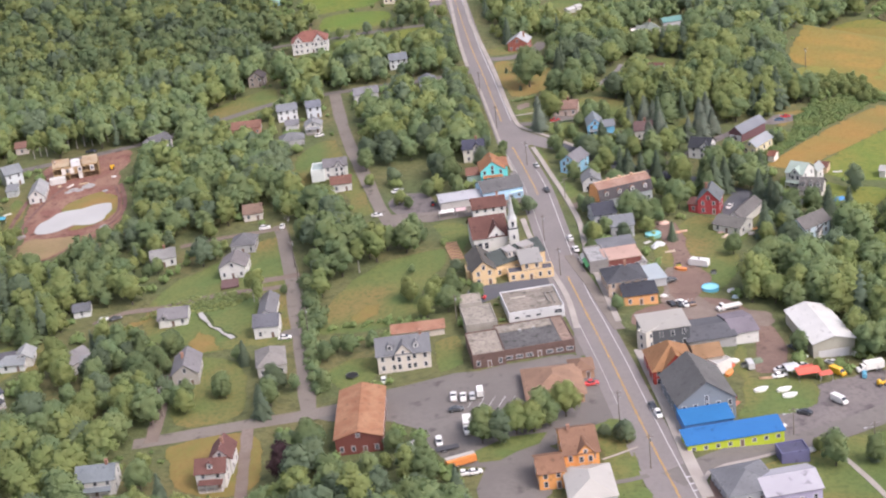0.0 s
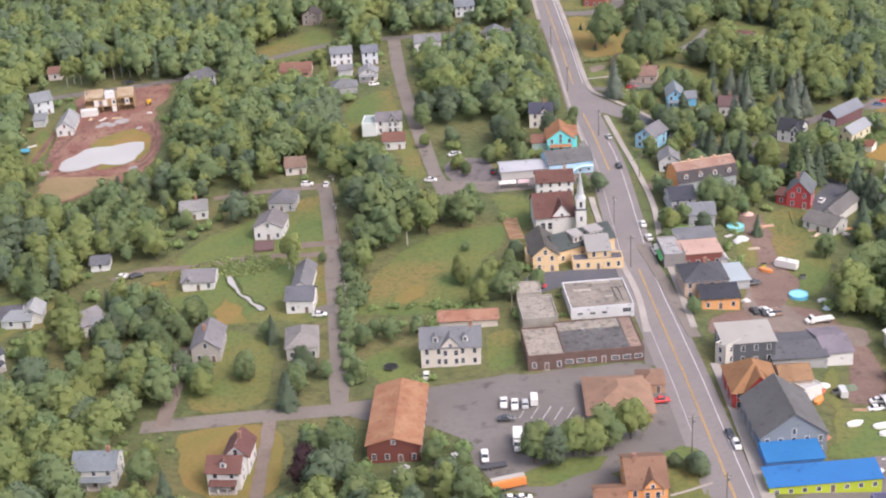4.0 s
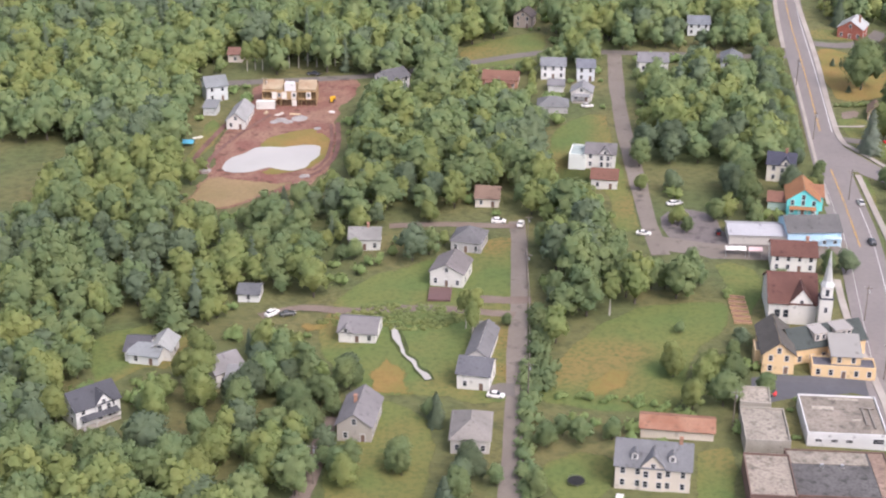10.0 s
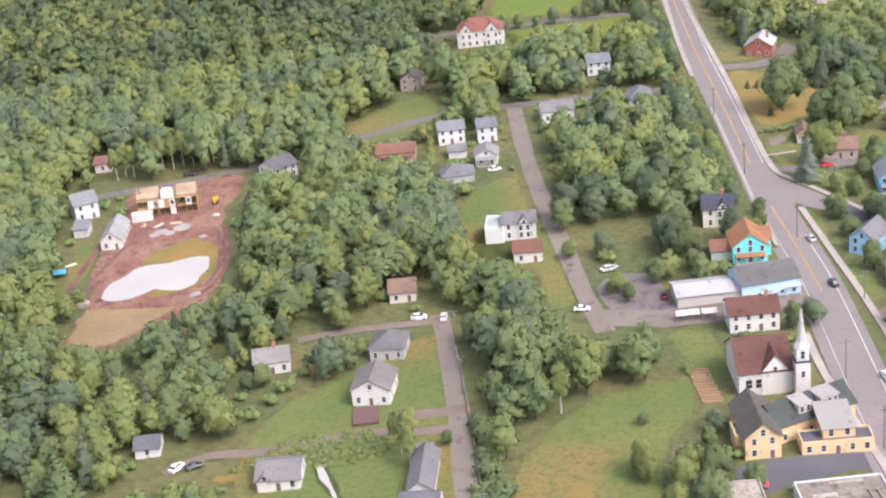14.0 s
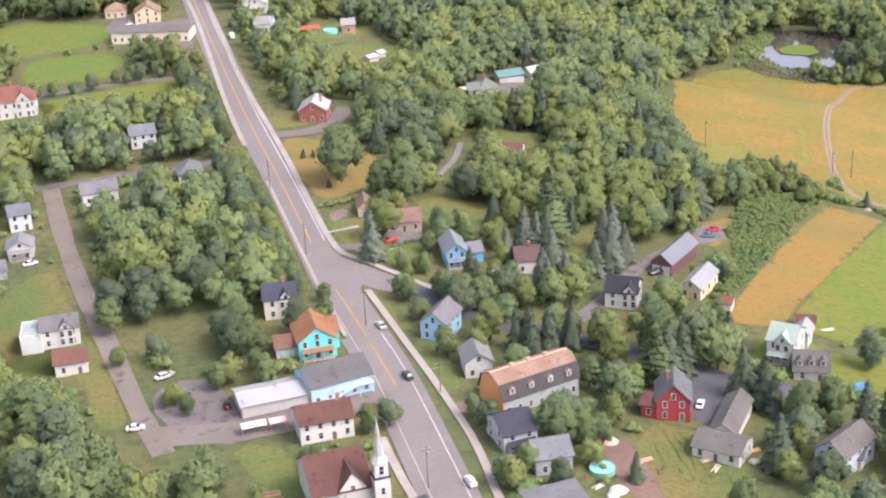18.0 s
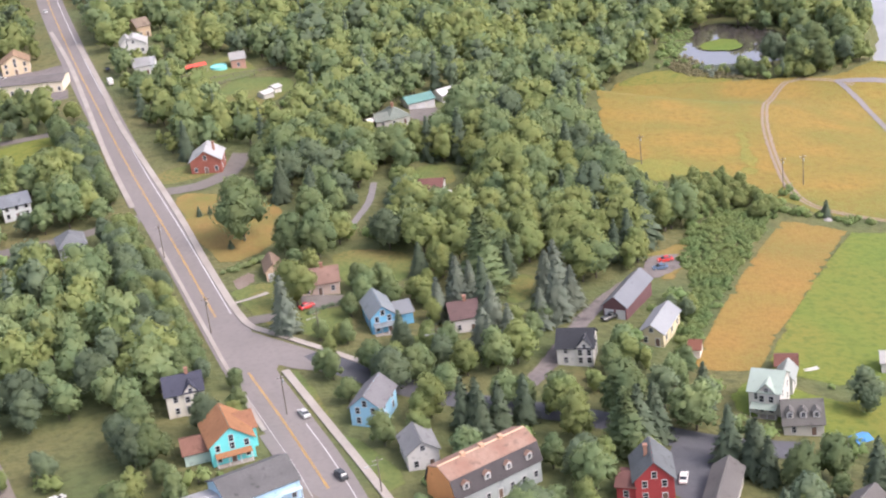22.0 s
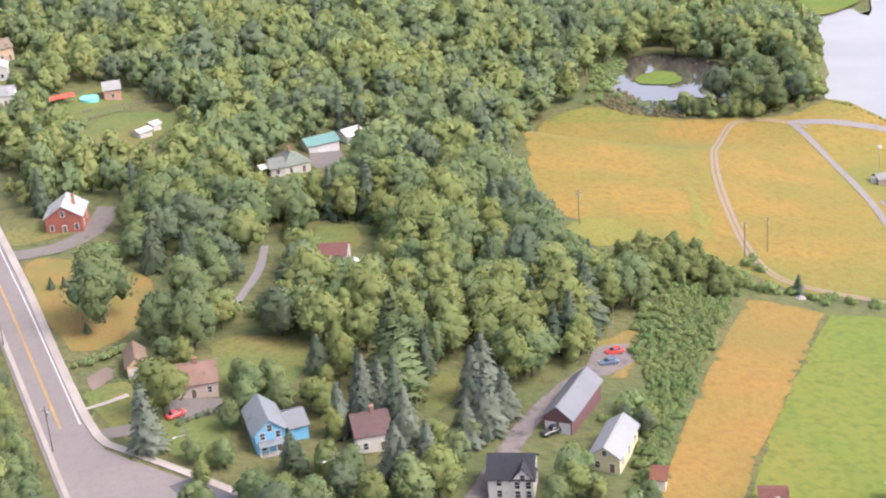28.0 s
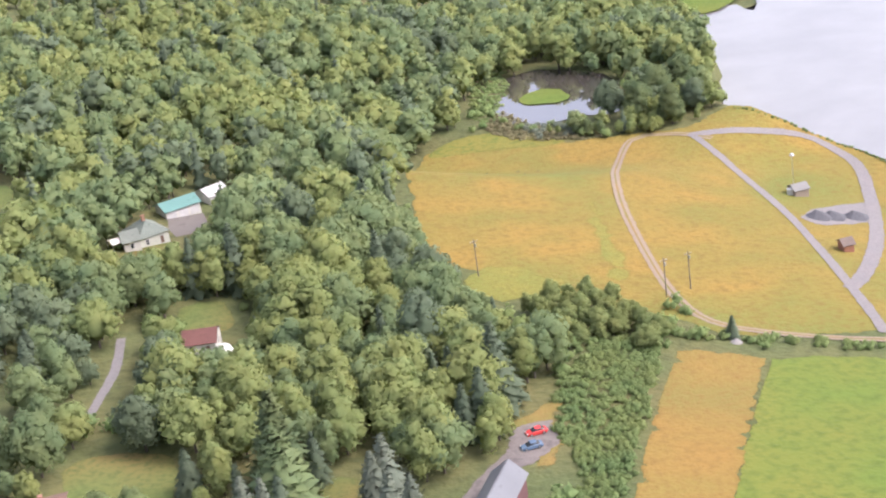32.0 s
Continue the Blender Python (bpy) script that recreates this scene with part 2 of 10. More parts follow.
M = {
    "grass": mat("grass", (0.092, 0.113, 0.043), 0.95, scale=0.12, tint=(0.145, 0.130, 0.052), fine=0.2, bump=0.6),
    "floor_wood": mat("forest floor", (0.04, 0.06, 0.018), 0.95, scale=0.2, tint=(0.07, 0.085, 0.022), fine=0.2, bump=0.6),
    "lawn": mat("mown lawn", (0.098, 0.138, 0.040), 0.95, scale=0.25, tint=(0.135, 0.150, 0.044), fine=0.15, bump=0.4, fade=True, third=(0.190, 0.145, 0.050)),
    "dry": mat("dry lawn", (0.235, 0.155, 0.05), 0.95, scale=0.3, tint=(0.15, 0.145, 0.038), fine=0.12, bump=0.4, fade=True),
    "meadow": mat("golden meadow", (0.255, 0.168, 0.038), 0.95, scale=0.16, tint=(0.185, 0.158, 0.036), fine=0.18, bump=0.7, fade=True, third=(0.150, 0.160, 0.036)),
    "stubble": mat("mown hay field", (0.250, 0.152, 0.040), 0.95, scale=0.2, tint=(0.215, 0.158, 0.040), fine=0.12, bump=0.7, fade=True, third=(0.185, 0.148, 0.040)),
    "green": mat("green hay field", (0.102, 0.158, 0.026), 0.95, scale=0.15, tint=(0.150, 0.165, 0.030), fine=0.14, bump=0.5, fade=True, third=(0.185, 0.165, 0.034)),
    "asphalt": mat("asphalt", (0.182, 0.162, 0.152), 0.85, scale=0.25, tint=(0.208, 0.184, 0.172), fine=0.05, bump=0.15),
    "old_asphalt": mat("weathered asphalt", (0.168, 0.150, 0.134), 0.9, scale=0.2, tint=(0.138, 0.122, 0.110), fine=0.08, stains=0.1, bump=0.2),
    "street": mat("dusty old asphalt", (0.205, 0.176, 0.148), 0.9, scale=0.3, tint=(0.170, 0.144, 0.120), fine=0.1, stains=0.12, bump=0.2),
    "dark_asphalt": mat("newer asphalt", (0.105, 0.105, 0.115), 0.85, scale=0.25, fine=0.1, bump=0.2),
    "gravel": mat("gravel", (0.215, 0.17, 0.14), 0.95, scale=0.5, tint=(0.16, 0.12, 0.095), fine=0.15, bump=0.6, fade=True),
    "lot": mat("oily lot surface", (0.15, 0.13, 0.125), 0.9, scale=0.25, tint=(0.19, 0.165, 0.15), fine=0.1, stains=0.3, bump=0.3, fade=True),
    "blue_gravel": mat("crushed bluestone", (0.20, 0.188, 0.186), 0.95, scale=0.5, tint=(0.215, 0.195, 0.19), fine=0.15, bump=0.6, fade=True),
    "soil": mat("reddish soil", (0.20, 0.092, 0.07), 0.95, scale=0.35, tint=(0.27, 0.165, 0.115), fine=0.2, bump=0.9, stains=0.3, fade=True),
    "brown_gravel": mat("reddish brown gravel", (0.20, 0.135, 0.105), 0.95, scale=0.4, tint=(0.155, 0.10, 0.08), fine=0.15, stains=0.15, bump=0.6, fade=True),
    "pale_gravel": mat("pale dusty gravel", (0.262, 0.200, 0.142), 0.95, scale=0.5, tint=(0.25, 0.20, 0.15), fine=0.12, bump=0.5, fade=True),
    "weeds": mat("rank weeds", (0.225, 0.195, 0.042), 0.95, scale=0.3, tint=(0.165, 0.18, 0.04), fine=0.2, bump=0.9, fade=True),
    "ruts": mat("wet red mud", (0.13, 0.068, 0.055), 0.8, scale=0.6, tint=(0.2, 0.11, 0.085), fine=0.2, bump=0.8, fade=True),
    "sand": mat("sandy soil", (0.27, 0.19, 0.10), 0.95, scale=0.2, tint=(0.19, 0.15, 0.07), fine=0.15, bump=0.5, fade=True),
    "concrete": mat("concrete", (0.36, 0.325, 0.285), 0.85, scale=0.5, tint=(0.28, 0.245, 0.215), fine=0.1, bump=0.2),
    "yellow": mat("yellow road paint", (0.56, 0.33, 0.08), 0.7, scale=1.0, fine=0.2),
    "white_line": mat("white road paint", (0.58, 0.56, 0.54), 0.7, scale=1.0, fine=0.15),
    "trunk": mat("bark", (0.12, 0.10, 0.08), 0.9, scale=2.0, fine=0.25, bump=0.5),
    "birch": mat("pale bark", (0.45, 0.42, 0.37), 0.9, scale=2.0, fine=0.25, bump=0.3),
    "glass": mat("window glass", (0.03, 0.035, 0.045), 0.12, fine=0.02, spec=0.6),
    "pole": mat("weathered pole", (0.20, 0.17, 0.14), 0.9, scale=2.0, fine=0.2),
    "steel": mat("galvanised steel", (0.5, 0.5, 0.5), 0.45, metal=0.8, fine=0.05),
    "rubber": mat("tyre rubber", (0.02, 0.02, 0.02), 0.8, fine=0.05),
    "trim": mat("white painted trim", (0.62, 0.61, 0.60), 0.6, fine=0.05),
    "wood": mat("raw lumber", (0.40, 0.27, 0.14), 0.8, scale=1.0, fine=0.15),
    "stone": mat("field stone", (0.33, 0.31, 0.29), 0.9, scale=1.0, fine=0.2, bump=0.5),
    # foliage blues and brightness are raised: distant haze put into the colour
    "leaf": leafy("broad leaves", (0.140, 0.192, 0.097), (0.190, 0.226, 0.100)),
    "leaf_bright": leafy("bright leaves", (0.190, 0.236, 0.095), (0.236, 0.256, 0.095), 0.15),
    "leaf_dark": leafy("dark leaves", (0.124, 0.163, 0.105), (0.149, 0.184, 0.103)),
    "needle": leafy("spruce needles", (0.110, 0.145, 0.098), (0.134, 0.165, 0.101), 0.2),
    "needle_blue": leafy("silvery spruce needles", (0.17, 0.2, 0.155), (0.205, 0.225, 0.165), 0.15),
    "leaf_purple": leafy("copper leaves", (0.06, 0.035, 0.04), (0.08, 0.05, 0.045), 0.1),
    "reed": leafy("dry reeds", (0.17, 0.15, 0.085), (0.20, 0.185, 0.10), 0.2),
    "bush": leafy("scrub leaves", (0.160, 0.228, 0.092), (0.208, 0.250, 0.094), 0.2),
}


def water(name, color, rough, ior=1.33):
    m = bpy.data.materials.new(name)
    m.use_nodes = True
    nt = m.node_tree
    b = nt.nodes["Principled BSDF"]
    # light and dark colour patches stand in for mirrored sky and trees
    mirror_noise, drift = nt.nodes.new("ShaderNodeTexNoise"), nt.nodes.new("ShaderNodeMix")
    mirror_noise.inputs["Scale"].default_value, mirror_noise.inputs["Detail"].default_value = 0.035, 6.0
    drift.data_type = "RGBA"
    drift.inputs[6].default_value, drift.inputs[7].default_value = (*[c * 0.78 for c in color], 1), (*[c * 1.2 for c in color], 1)
    where = nt.nodes.new("ShaderNodeNewGeometry")
    nt.links.new(where.outputs["Position"], mirror_noise.inputs["Vector"])
    nt.links.new(mirror_noise.outputs["Fac"], drift.inputs[0])
    nt.links.new(drift.outputs[2], b.inputs["Base Color"])
    b.inputs["Roughness"].default_value = rough
    b.inputs["IOR"].default_value = ior
    b.inputs["Specular IOR Level"].default_value = 1.0
    n, bn, geo = nt.nodes.new("ShaderNodeTexNoise"), nt.nodes.new("ShaderNodeBump"), nt.nodes.new("ShaderNodeNewGeometry")
    n.inputs["Scale"].default_value = 0.6
    nt.links.new(geo.outputs["Position"], n.inputs["Vector"])
    bn.inputs["Strength"].default_value, bn.inputs["Distance"].default_value = 0.08, 0.1
    nt.links.new(n.outputs["Fac"], bn.inputs["Height"])
    nt.links.new(bn.outputs["Normal"], b.inputs["Normal"])
    return m


# the lake's pale base colour carries the sheen of the sky
M["lake"] = water("lake water with sky sheen colour", (0.255, 0.255, 0.25), 0.2)
M["marsh_water"] = water("dark marsh water", (0.07, 0.06, 0.055), 0.02, 2.6)
M["pond_water"] = water("milky pond water", (0.39, 0.37, 0.33), 0.16)

_paints = {}


def paint(color, kind="siding"):
    """A wall paint, roof or lacquer of a colour, made once."""
    key = (color, kind)
    if key not in _paints:
        k = {"shingle": 0.62, "rust": 0.72, "tin": 0.74}.get(kind, 1.0)      # roofing darkened to suit the exposure
        color = tuple(c * k * q for c, q in zip(color, (1.03, 1.0, 0.93)))      # warm shift that offsets the bluish light
        name = kind + " %02d%02d%02d" % tuple(int(99 * c) for c in color)
        if kind == "siding":
            m = mat(name, color, 0.7, vary=0.12, scale=0.6, fine=0.05, stains=0.05)
        elif kind == "shingle":
            m = mat(name, color, 0.9, vary=0.22, scale=0.7, fine=0.12, stains=0.12, bump=0.4)
        elif kind == "tin":
            m = mat(name, color, 0.45, vary=0.16, scale=0.35, fine=0.05, metal=0.15, stains=0.02)
        elif kind == "rust":
            m = mat(name, color, 0.8, tint=(color[0] * 0.75, color[1] * 0.6, color[2] * 0.55), scale=0.9, fine=0.15, stains=0.25)
        elif kind == "tar":
            m = mat(name, color, 0.9, tint=tuple(min(0.8, 1.45 * c) for c in color), scale=0.55, fine=0.2, stains=0.5, bump=0.3)
        elif kind == "brick":
            m = mat(name, color, 0.9, vary=0.25, scale=1.2, fine=0.15, stains=0.1, bump=0.3)
        else:
            m = mat(name, color, 0.25, vary=0.04, fine=0.02, spec=0.6)
        _paints[key] = m
    return _paints[key]


# ---- small mesh helpers ----
def part(name, bm, material, parent, label=""):
    """Links a bmesh as one mesh object under a thing or a part."""
    me = bpy.data.meshes.new(name)
    bm.to_mesh(me)
    bm.free()
    return part_of(name, me, material, parent, label)


def part_of(name, me, material, parent, label="", m=None):
    if material and not me.materials:
        me.materials.append(material)
    ob = new(name, me)
    ob.parent = parent
    if m is not None:
        ob.matrix_local = m
    return tagged(ob, label)


def box(bm, x0, x1, y0, y1, z0, z1):
    vs = [bm.verts.new(p) for p in ((x0, y0, z0), (x1, y0, z0), (x1, y1, z0), (x0, y1, z0), (x0, y0, z1), (x1, y0, z1), (x1, y1, z1), (x0, y1, z1))]
    for f in ((3, 2, 1, 0), (4, 5, 6, 7), (0, 1, 5, 4), (1, 2, 6, 5), (2, 3, 7, 6), (3, 0, 4, 7)):
        bm.faces.new([vs[i] for i in f])
    return vs


def prism(bm, ring, offset):
    """A solid between a ring of points and the same ring moved by offset."""
    a = [bm.verts.new(p) for p in ring]
    b = [bm.verts.new(Vector(p) + Vector(offset)) for p in ring]
    n = len(a)
    bm.faces.new(list(reversed(a)))
    bm.faces.new(b)
    for i in range(n):
        bm.faces.new([a[i], a[(i + 1) % n], b[(i + 1) % n], b[i]])


def smooth_line(points, step=6.0):
    """Points along a soft curve through the given ones."""
    p = [Vector((*q[:2], 0)) for q in points]
    out = []
    for i in range(len(p) - 1):
        a, b, c, d = p[max(i - 1, 0)], p[i], p[i + 1], p[min(i + 2, len(p) - 1)]
        n = max(1, int((c - b).length / step))
        for k in range(n):
            t = k / n
            out.append(0.5 * ((2 * b) + (c - a) * t + (2 * a - 5 * b + 4 * c - d) * t * t + (3 * b - a - 3 * c + d) * t**3))
    return out + [p[-1]]


def sides(line):
    """The left-hand normals along a line."""
    out = []
    for i in range(len(line)):
        d = line[min(i + 1, len(line) - 1)] - line[max(i - 1, 0)]
        d.normalize()
        out.append(Vector((-d.y, d.x, 0)))
    return out


def ribbon(name, points, left, right, lift, material, label="", category="", kind="structure", thick=0.0, step=5.0, wob=0.0, parent=None, top=None):
    """A strip along a curve, laid on the ground, from left to right metres off its line; thick gives it a kerb."""
    line = smooth_line(points, step)
    nor = sides(line)
    n = max(1, int(abs(left - right) / 4))
    worn = name in ("track", "lane", "driveway", "grass_strip") and not thick
    if worn:        # a verge that thins out on either side
        n, m = 4, 0.45 * (left - right) / 2
        left, right = left + m, right - m
    bm = bmesh.new()
    rows = []
    for i, (c, s) in enumerate(zip(line, nor)):
        w = wob * noise.noise(Vector((i * 0.35, points[0][0], 0)))
        row = []
        for k in range(n + 1):
            q = c + s * (left + w * (k == 0) + (right - left) * k / n - w * (k == n))
            row.append(bm.verts.new((q.x, q.y, float(hgt(q.x, q.y)) + lift)))
        if thick:
            row.insert(0, bm.verts.new(row[0].co - Vector((0, 0, thick))))
            row.append(bm.verts.new(row[-1].co - Vector((0, 0, thick))))
        rows.append(row)
    for a, b in zip(rows, rows[1:]):
        for k in range(len(a) - 1):
            bm.faces.new((a[k], a[k + 1], b[k + 1], b[k]))
    bmesh.ops.recalc_face_normals(bm, faces=bm.faces[:])
    if bm.faces and sum(f.normal.z for f in bm.faces) < 0:
        bmesh.ops.reverse_faces(bm, faces=bm.faces[:])
    ob = part(name, bm, material, parent)
    if worn:
        rim = ob.data.attributes.new("rim", "FLOAT", "POINT")
        rim.data.foreach_set("value", np.tile(np.array([1, 0.3, 0, 0.3, 1], np.float32), len(rows)))
    return tagged(ob, label, category, kind=kind if parent is None else "")


def inside(x, y, poly):
    x, y = np.asarray(x, float), np.asarray(y, float)
    r = np.zeros(x.shape, bool)
    n = len(poly)
    for i in range(n):
        (x0, y0), (x1, y1) = poly[i][:2], poly[(i + 1) % n][:2]
        if y0 != y1:
            r ^= ((y0 > y) != (y1 > y)) & (x < (x1 - x0) * (y - y0) / (y1 - y0) + x0)
    return r


def rounded(poly, step=6.0):
    p = list(poly) + [poly[0]]
    pts = [Vector((*q[:2], 0)) for q in p]
    out = []
    n = len(poly)
    for i in range(n):
        a, b, c, d = (pts[(i - 1) % n], pts[i], pts[(i + 1) % n], pts[(i + 2) % n])
        k = max(1, int((c - b).length / step))
        for j in range(k):
            t = j / k
            q = 0.5 * ((2 * b) + (c - a) * t + (2 * a - 5 * b + 4 * c - d) * t * t + (3 * b - a - 3 * c + d) * t**3)
            out.append((q.x, q.y))
    return out


FADES = {"lawn": 3.0, "dry_lawn": 6.0, "field": 2.2, "grass_bank": 4.0, "building_site": 3.5, "sand_flat": 6.0, "weeds": 6.0, "yard": 3.0, "grass_track": 3.0, "clearing": 4.0, "verge_scrub": 4.0, "track": 2.5, "gravel_lot": 3.0, "marsh_grass": 4.0, "yard_path": 2.0, "grass_strip": 1.0, "driveway": 1.0, "gravel_spur": 4.0}


def patch(name, poly, lift, material, label="", category="", kind="structure", soft=True, level=None, rough=1.8, cell=6.0):
    """A piece of ground cover laid on the land, with a slightly ragged rim that thins out."""
    ring = rounded(poly, 2.5 if name in ("pond", "building_site", "dry_lawn", "islet", "weeds") else 6.0) if soft else list(poly)
    rough = 3.6 if name in ("dry_lawn", "weeds") else 2.4 if name == "islet" else rough
    if rough and soft:
        ring = [(x + rough * noise.noise(Vector((x * 0.15, y * 0.15, 3))), y + rough * noise.noise(Vector((x * 0.15, y * 0.15, 9)))) for x, y in ring]
    wide = FADES.get(name, 0.0)
    if wide and not soft:
        mx, my = sum(q[0] for q in ring) / len(ring), sum(q[1] for q in ring) / len(ring)
        ring = [(x + 1.8 * (x - mx) / math.hypot(x - mx, y - my), y + 1.8 * (y - my) / math.hypot(x - mx, y - my)) for x, y in ring]
    if wide:
        cell = max(2.0, min(5.0, (max(q[0] for q in ring) - min(q[0] for q in ring)) / 20))
    bm = bmesh.new()
    vs = [bm.verts.new((x, y, 0)) for x, y in ring]
    f = bm.faces.new(vs)
    bmesh.ops.triangulate(bm, faces=[f])
    xs, ys = [q[0] for q in ring], [q[1] for q in ring]
    if level is None:
        for lo, hi, axis in ((min(xs), max(xs), 0), (min(ys), max(ys), 1)):
            k = lo + cell
            while k < hi:
                co, no = ((k, 0, 0), (1, 0, 0)) if axis == 0 else ((0, k, 0), (0, 1, 0))
                bmesh.ops.bisect_plane(bm, geom=bm.verts[:] + bm.edges[:] + bm.faces[:], plane_co=co, plane_no=no)
                k += cell
    for v in bm.verts:
        v.co.z = float(hgt(v.co.x, v.co.y)) + lift if level is None else level
    for f in bm.faces:
        if f.normal.z < 0:
            f.normal_flip()
    ob = part(name, bm, material, None)
    if wide:
        p = np.array([v.co[:2] for v in ob.data.vertices])
        near = np.full(len(p), 1e9)
        for a, b in zip(ring, ring[1:] + ring[:1]):
            a, d = np.array(a), np.array(b) - np.array(a)
            t = np.clip(((p - a) @ d) / max(d @ d, 1e-9), 0, 1)
            near = np.minimum(near, np.linalg.norm(p - a - t[:, None] * d, axis=1))
        rim = ob.data.attributes.new("rim", "FLOAT", "POINT")
        rim.data.foreach_set("value", np.clip(1 - near / wide, 0, 1).astype(np.float32))
    return tagged(ob, label, category, kind=kind)


# ---- the plan: roads ----
MAIN = [(61.9, 334.7), (57.8, 365.4), (54.3, 395.0), (51.3, 422.1), (47.6, 451.3), (42.7, 491.6), (37.1, 575.9), (33.6, 605.8), (29.2, 636.0), (25.8, 670.5), (20.2, 733.5), (14.0, 797.3), (8.3, 871.0), (2.6, 951.3), (-2.4, 1043.5), (-6.2, 1150.2)]
STREET_A = [(-40.2, 405.2), (-45.7, 446.8), (-51.4, 483.8), (-57.9, 526.5), (-63.6, 560.0), (-67.2, 576.7)]
STREET_B = [(-20.7, 557.8), (-26.2, 580.0), (-31.8, 608.3), (-42.1, 657.7), (-49.4, 700.2), (-55.8, 746.4)]
LANE_B = [(-22.7, 566.8), (-5.8, 563.5), (9.2, 564.1), (21.4, 569.7), (33.7, 574.9)]
SOUTH = [(-93.4, 404.2), (-77.4, 405.6), (-58.8, 407.7), (-41.0, 409.0), (-25.0, 411.9)]
LANE_C = [(-125.7, 499.5), (-116.8, 506.5), (-100.8, 507.0), (-81.6, 512.1), (-56.6, 511.5)]
LANE_D = [(-66.3, 572.8), (-77.2, 571.9), (-90.2, 571.0), (-105.9, 567.0)]
NORTH = [(17.9, 753.0), (-8.4, 748.1), (-31.8, 748.2), (-55.5, 747.7), (-83.6, 744.8), (-111.8, 728.3), (-135.2, 714.5), (-153.7, 705.4), (-190.6, 693.7), (-212.6, 687.8)]
FIELD_ROAD = [(-99.0, 850.5), (-56.1, 852.9), (-27.6, 853.7), (7.9, 850.1)]
EAST = [(47.4, 640.7), (54.1, 626.8), (72.5, 606.8), (98.7, 588.1), (114.0, 572.6), (123.9, 564.3), (139.7, 556.8)]
BARN_LANE = [(91.8, 607.2), (99.4, 615.4), (110.6, 629.6), (121.1, 642.1), (135.4, 655.2), (146.8, 663.4), (153.3, 667.0)]
SOUTH_EAST = [(59.9, 352.8), (78.2, 365.2), (94.3, 370.3), (111.5, 378.6), (137.8, 394.7)]
DIRT = [(257.4, 674.7), (240.5, 681.9), (224.7, 692.8), (217.4, 702.9), (218.1, 719.0), (227.1, 747.2), (246.1, 794.7), (267.7, 836.0), (290.0, 864.9), (302.7, 861.3), (312.9, 848.5)]
LOOP_A = [(308.7, 855.5), (307.7, 842.2), (304.3, 822.7), (290.5, 777.0), (278.7, 746.0), (265.9, 714.7), (255.3, 690.2), (251.2, 681.8)]
LOOP_B = [(308.2, 854.6), (329.3, 848.8), (349.4, 840.8), (348.7, 817.8), (328.5, 784.3), (301.8, 747.8), (277.1, 721.1), (263.2, 710.1)]
DRIVE_BRICK = [(22.9, 770.2), (33.9, 770.1), (45.1, 779.0), (52.0, 797.5)]
WOOD_LANE = [(69.8, 713.7), (78.1, 729.8), (83.8, 741.2), (89.0, 757.7)]

# ---- ground ----
LAKE = [(467.0, 1046.9), (438.5, 1026.8), (414.2, 1015.3), (367.5, 929.6), (344.9, 895.7), (336.2, 868.8), (348.4, 852.2), (358.6, 834.1), (358.8, 814.0), (356.5, 775.3), (700, 760), (1500, 800), (1800, 1900), (700, 1500)]
MARSH = [(269.1, 931.8), (284.7, 949.4), (290.0, 964.8), (306.9, 967.5), (322.5, 934.5), (305.0, 896.9), (292.4, 901.5), (271.3, 906.3)]


def ground():
    xs = np.unique(np.concatenate([np.arange(-420, 620, 5.0), np.linspace(-3000, -420, 26), np.linspace(620, 3000, 24)]))
    ys = np.unique(np.concatenate([np.arange(260, 1300, 5.0), np.linspace(-1500, 260, 18), np.linspace(1300, 4500, 32)]))
    X, Y = np.meshgrid(xs, ys, indexing="ij")
    Z = hgt(X, Y)
    Z = np.where(inside(X, Y, LAKE), np.minimum(Z, LAKE_Z - 1.0), Z)
    Z = np.where(inside(X, Y, MARSH), np.minimum(Z, MARSH_Z - 0.8), Z)
    far = np.clip((Y - 1300) / 2500, 0, 1)
    Z = Z + np.where(X < 300, far * 60, 0)
    nx, ny = X.shape
    v = np.stack([X, Y, Z], -1).reshape(-1, 3)
    i = np.arange(nx * ny).reshape(nx, ny)
    q = np.stack([i[:-1, :-1], i[1:, :-1], i[1:, 1:], i[:-1, 1:]], -1).reshape(-1, 4)
    me = bpy.data.meshes.new("ground")
    me.from_pydata(v.tolist(), [], q.tolist())
    me.shade_smooth()
    me.materials.append(M["grass"])
    return tagged(new("ground", me), "rolling grassy ground that falls towards a lake", "ground", kind="structure")


ground()
patch("lake", LAKE, 0, M["lake"], "broad pale lake with a bright overcast sheen", "lake", level=LAKE_Z, rough=2.0)
patch("marsh_pond", MARSH, 0, M["marsh_water"], "dark marsh pond that mirrors the sky beside the meadow", "pond", level=MARSH_Z, rough=3.0)

# ground covers: name, outline, material, label
POND = [(-175.8, 608.9), (-175.1, 615.9), (-172.3, 620.0), (-170.2, 625.5), (-165.6, 627.9), (-159.8, 628.0), (-156.5, 629.9), (-153.2, 631.7), (-147.3, 631.3), (-145.5, 623.5), (-145.8, 616.4), (-146.9, 611.2), (-149.7, 608.2), (-154.7, 608.1), (-158.9, 609.7), (-162.4, 607.1), (-166.3, 603.6), (-173.0, 603.0)]
SITE = [(-176.8, 571.9), (-179.9, 603.6), (-185.8, 623.3), (-186.9, 644.6), (-184.9, 659.8), (-191.8, 684.0), (-186.8, 695.5), (-153.4, 704.2), (-147.6, 684.0), (-148.5, 665.2), (-138.0, 621.8), (-139.0, 598.1), (-149.2, 587.2), (-161.4, 570.5)]
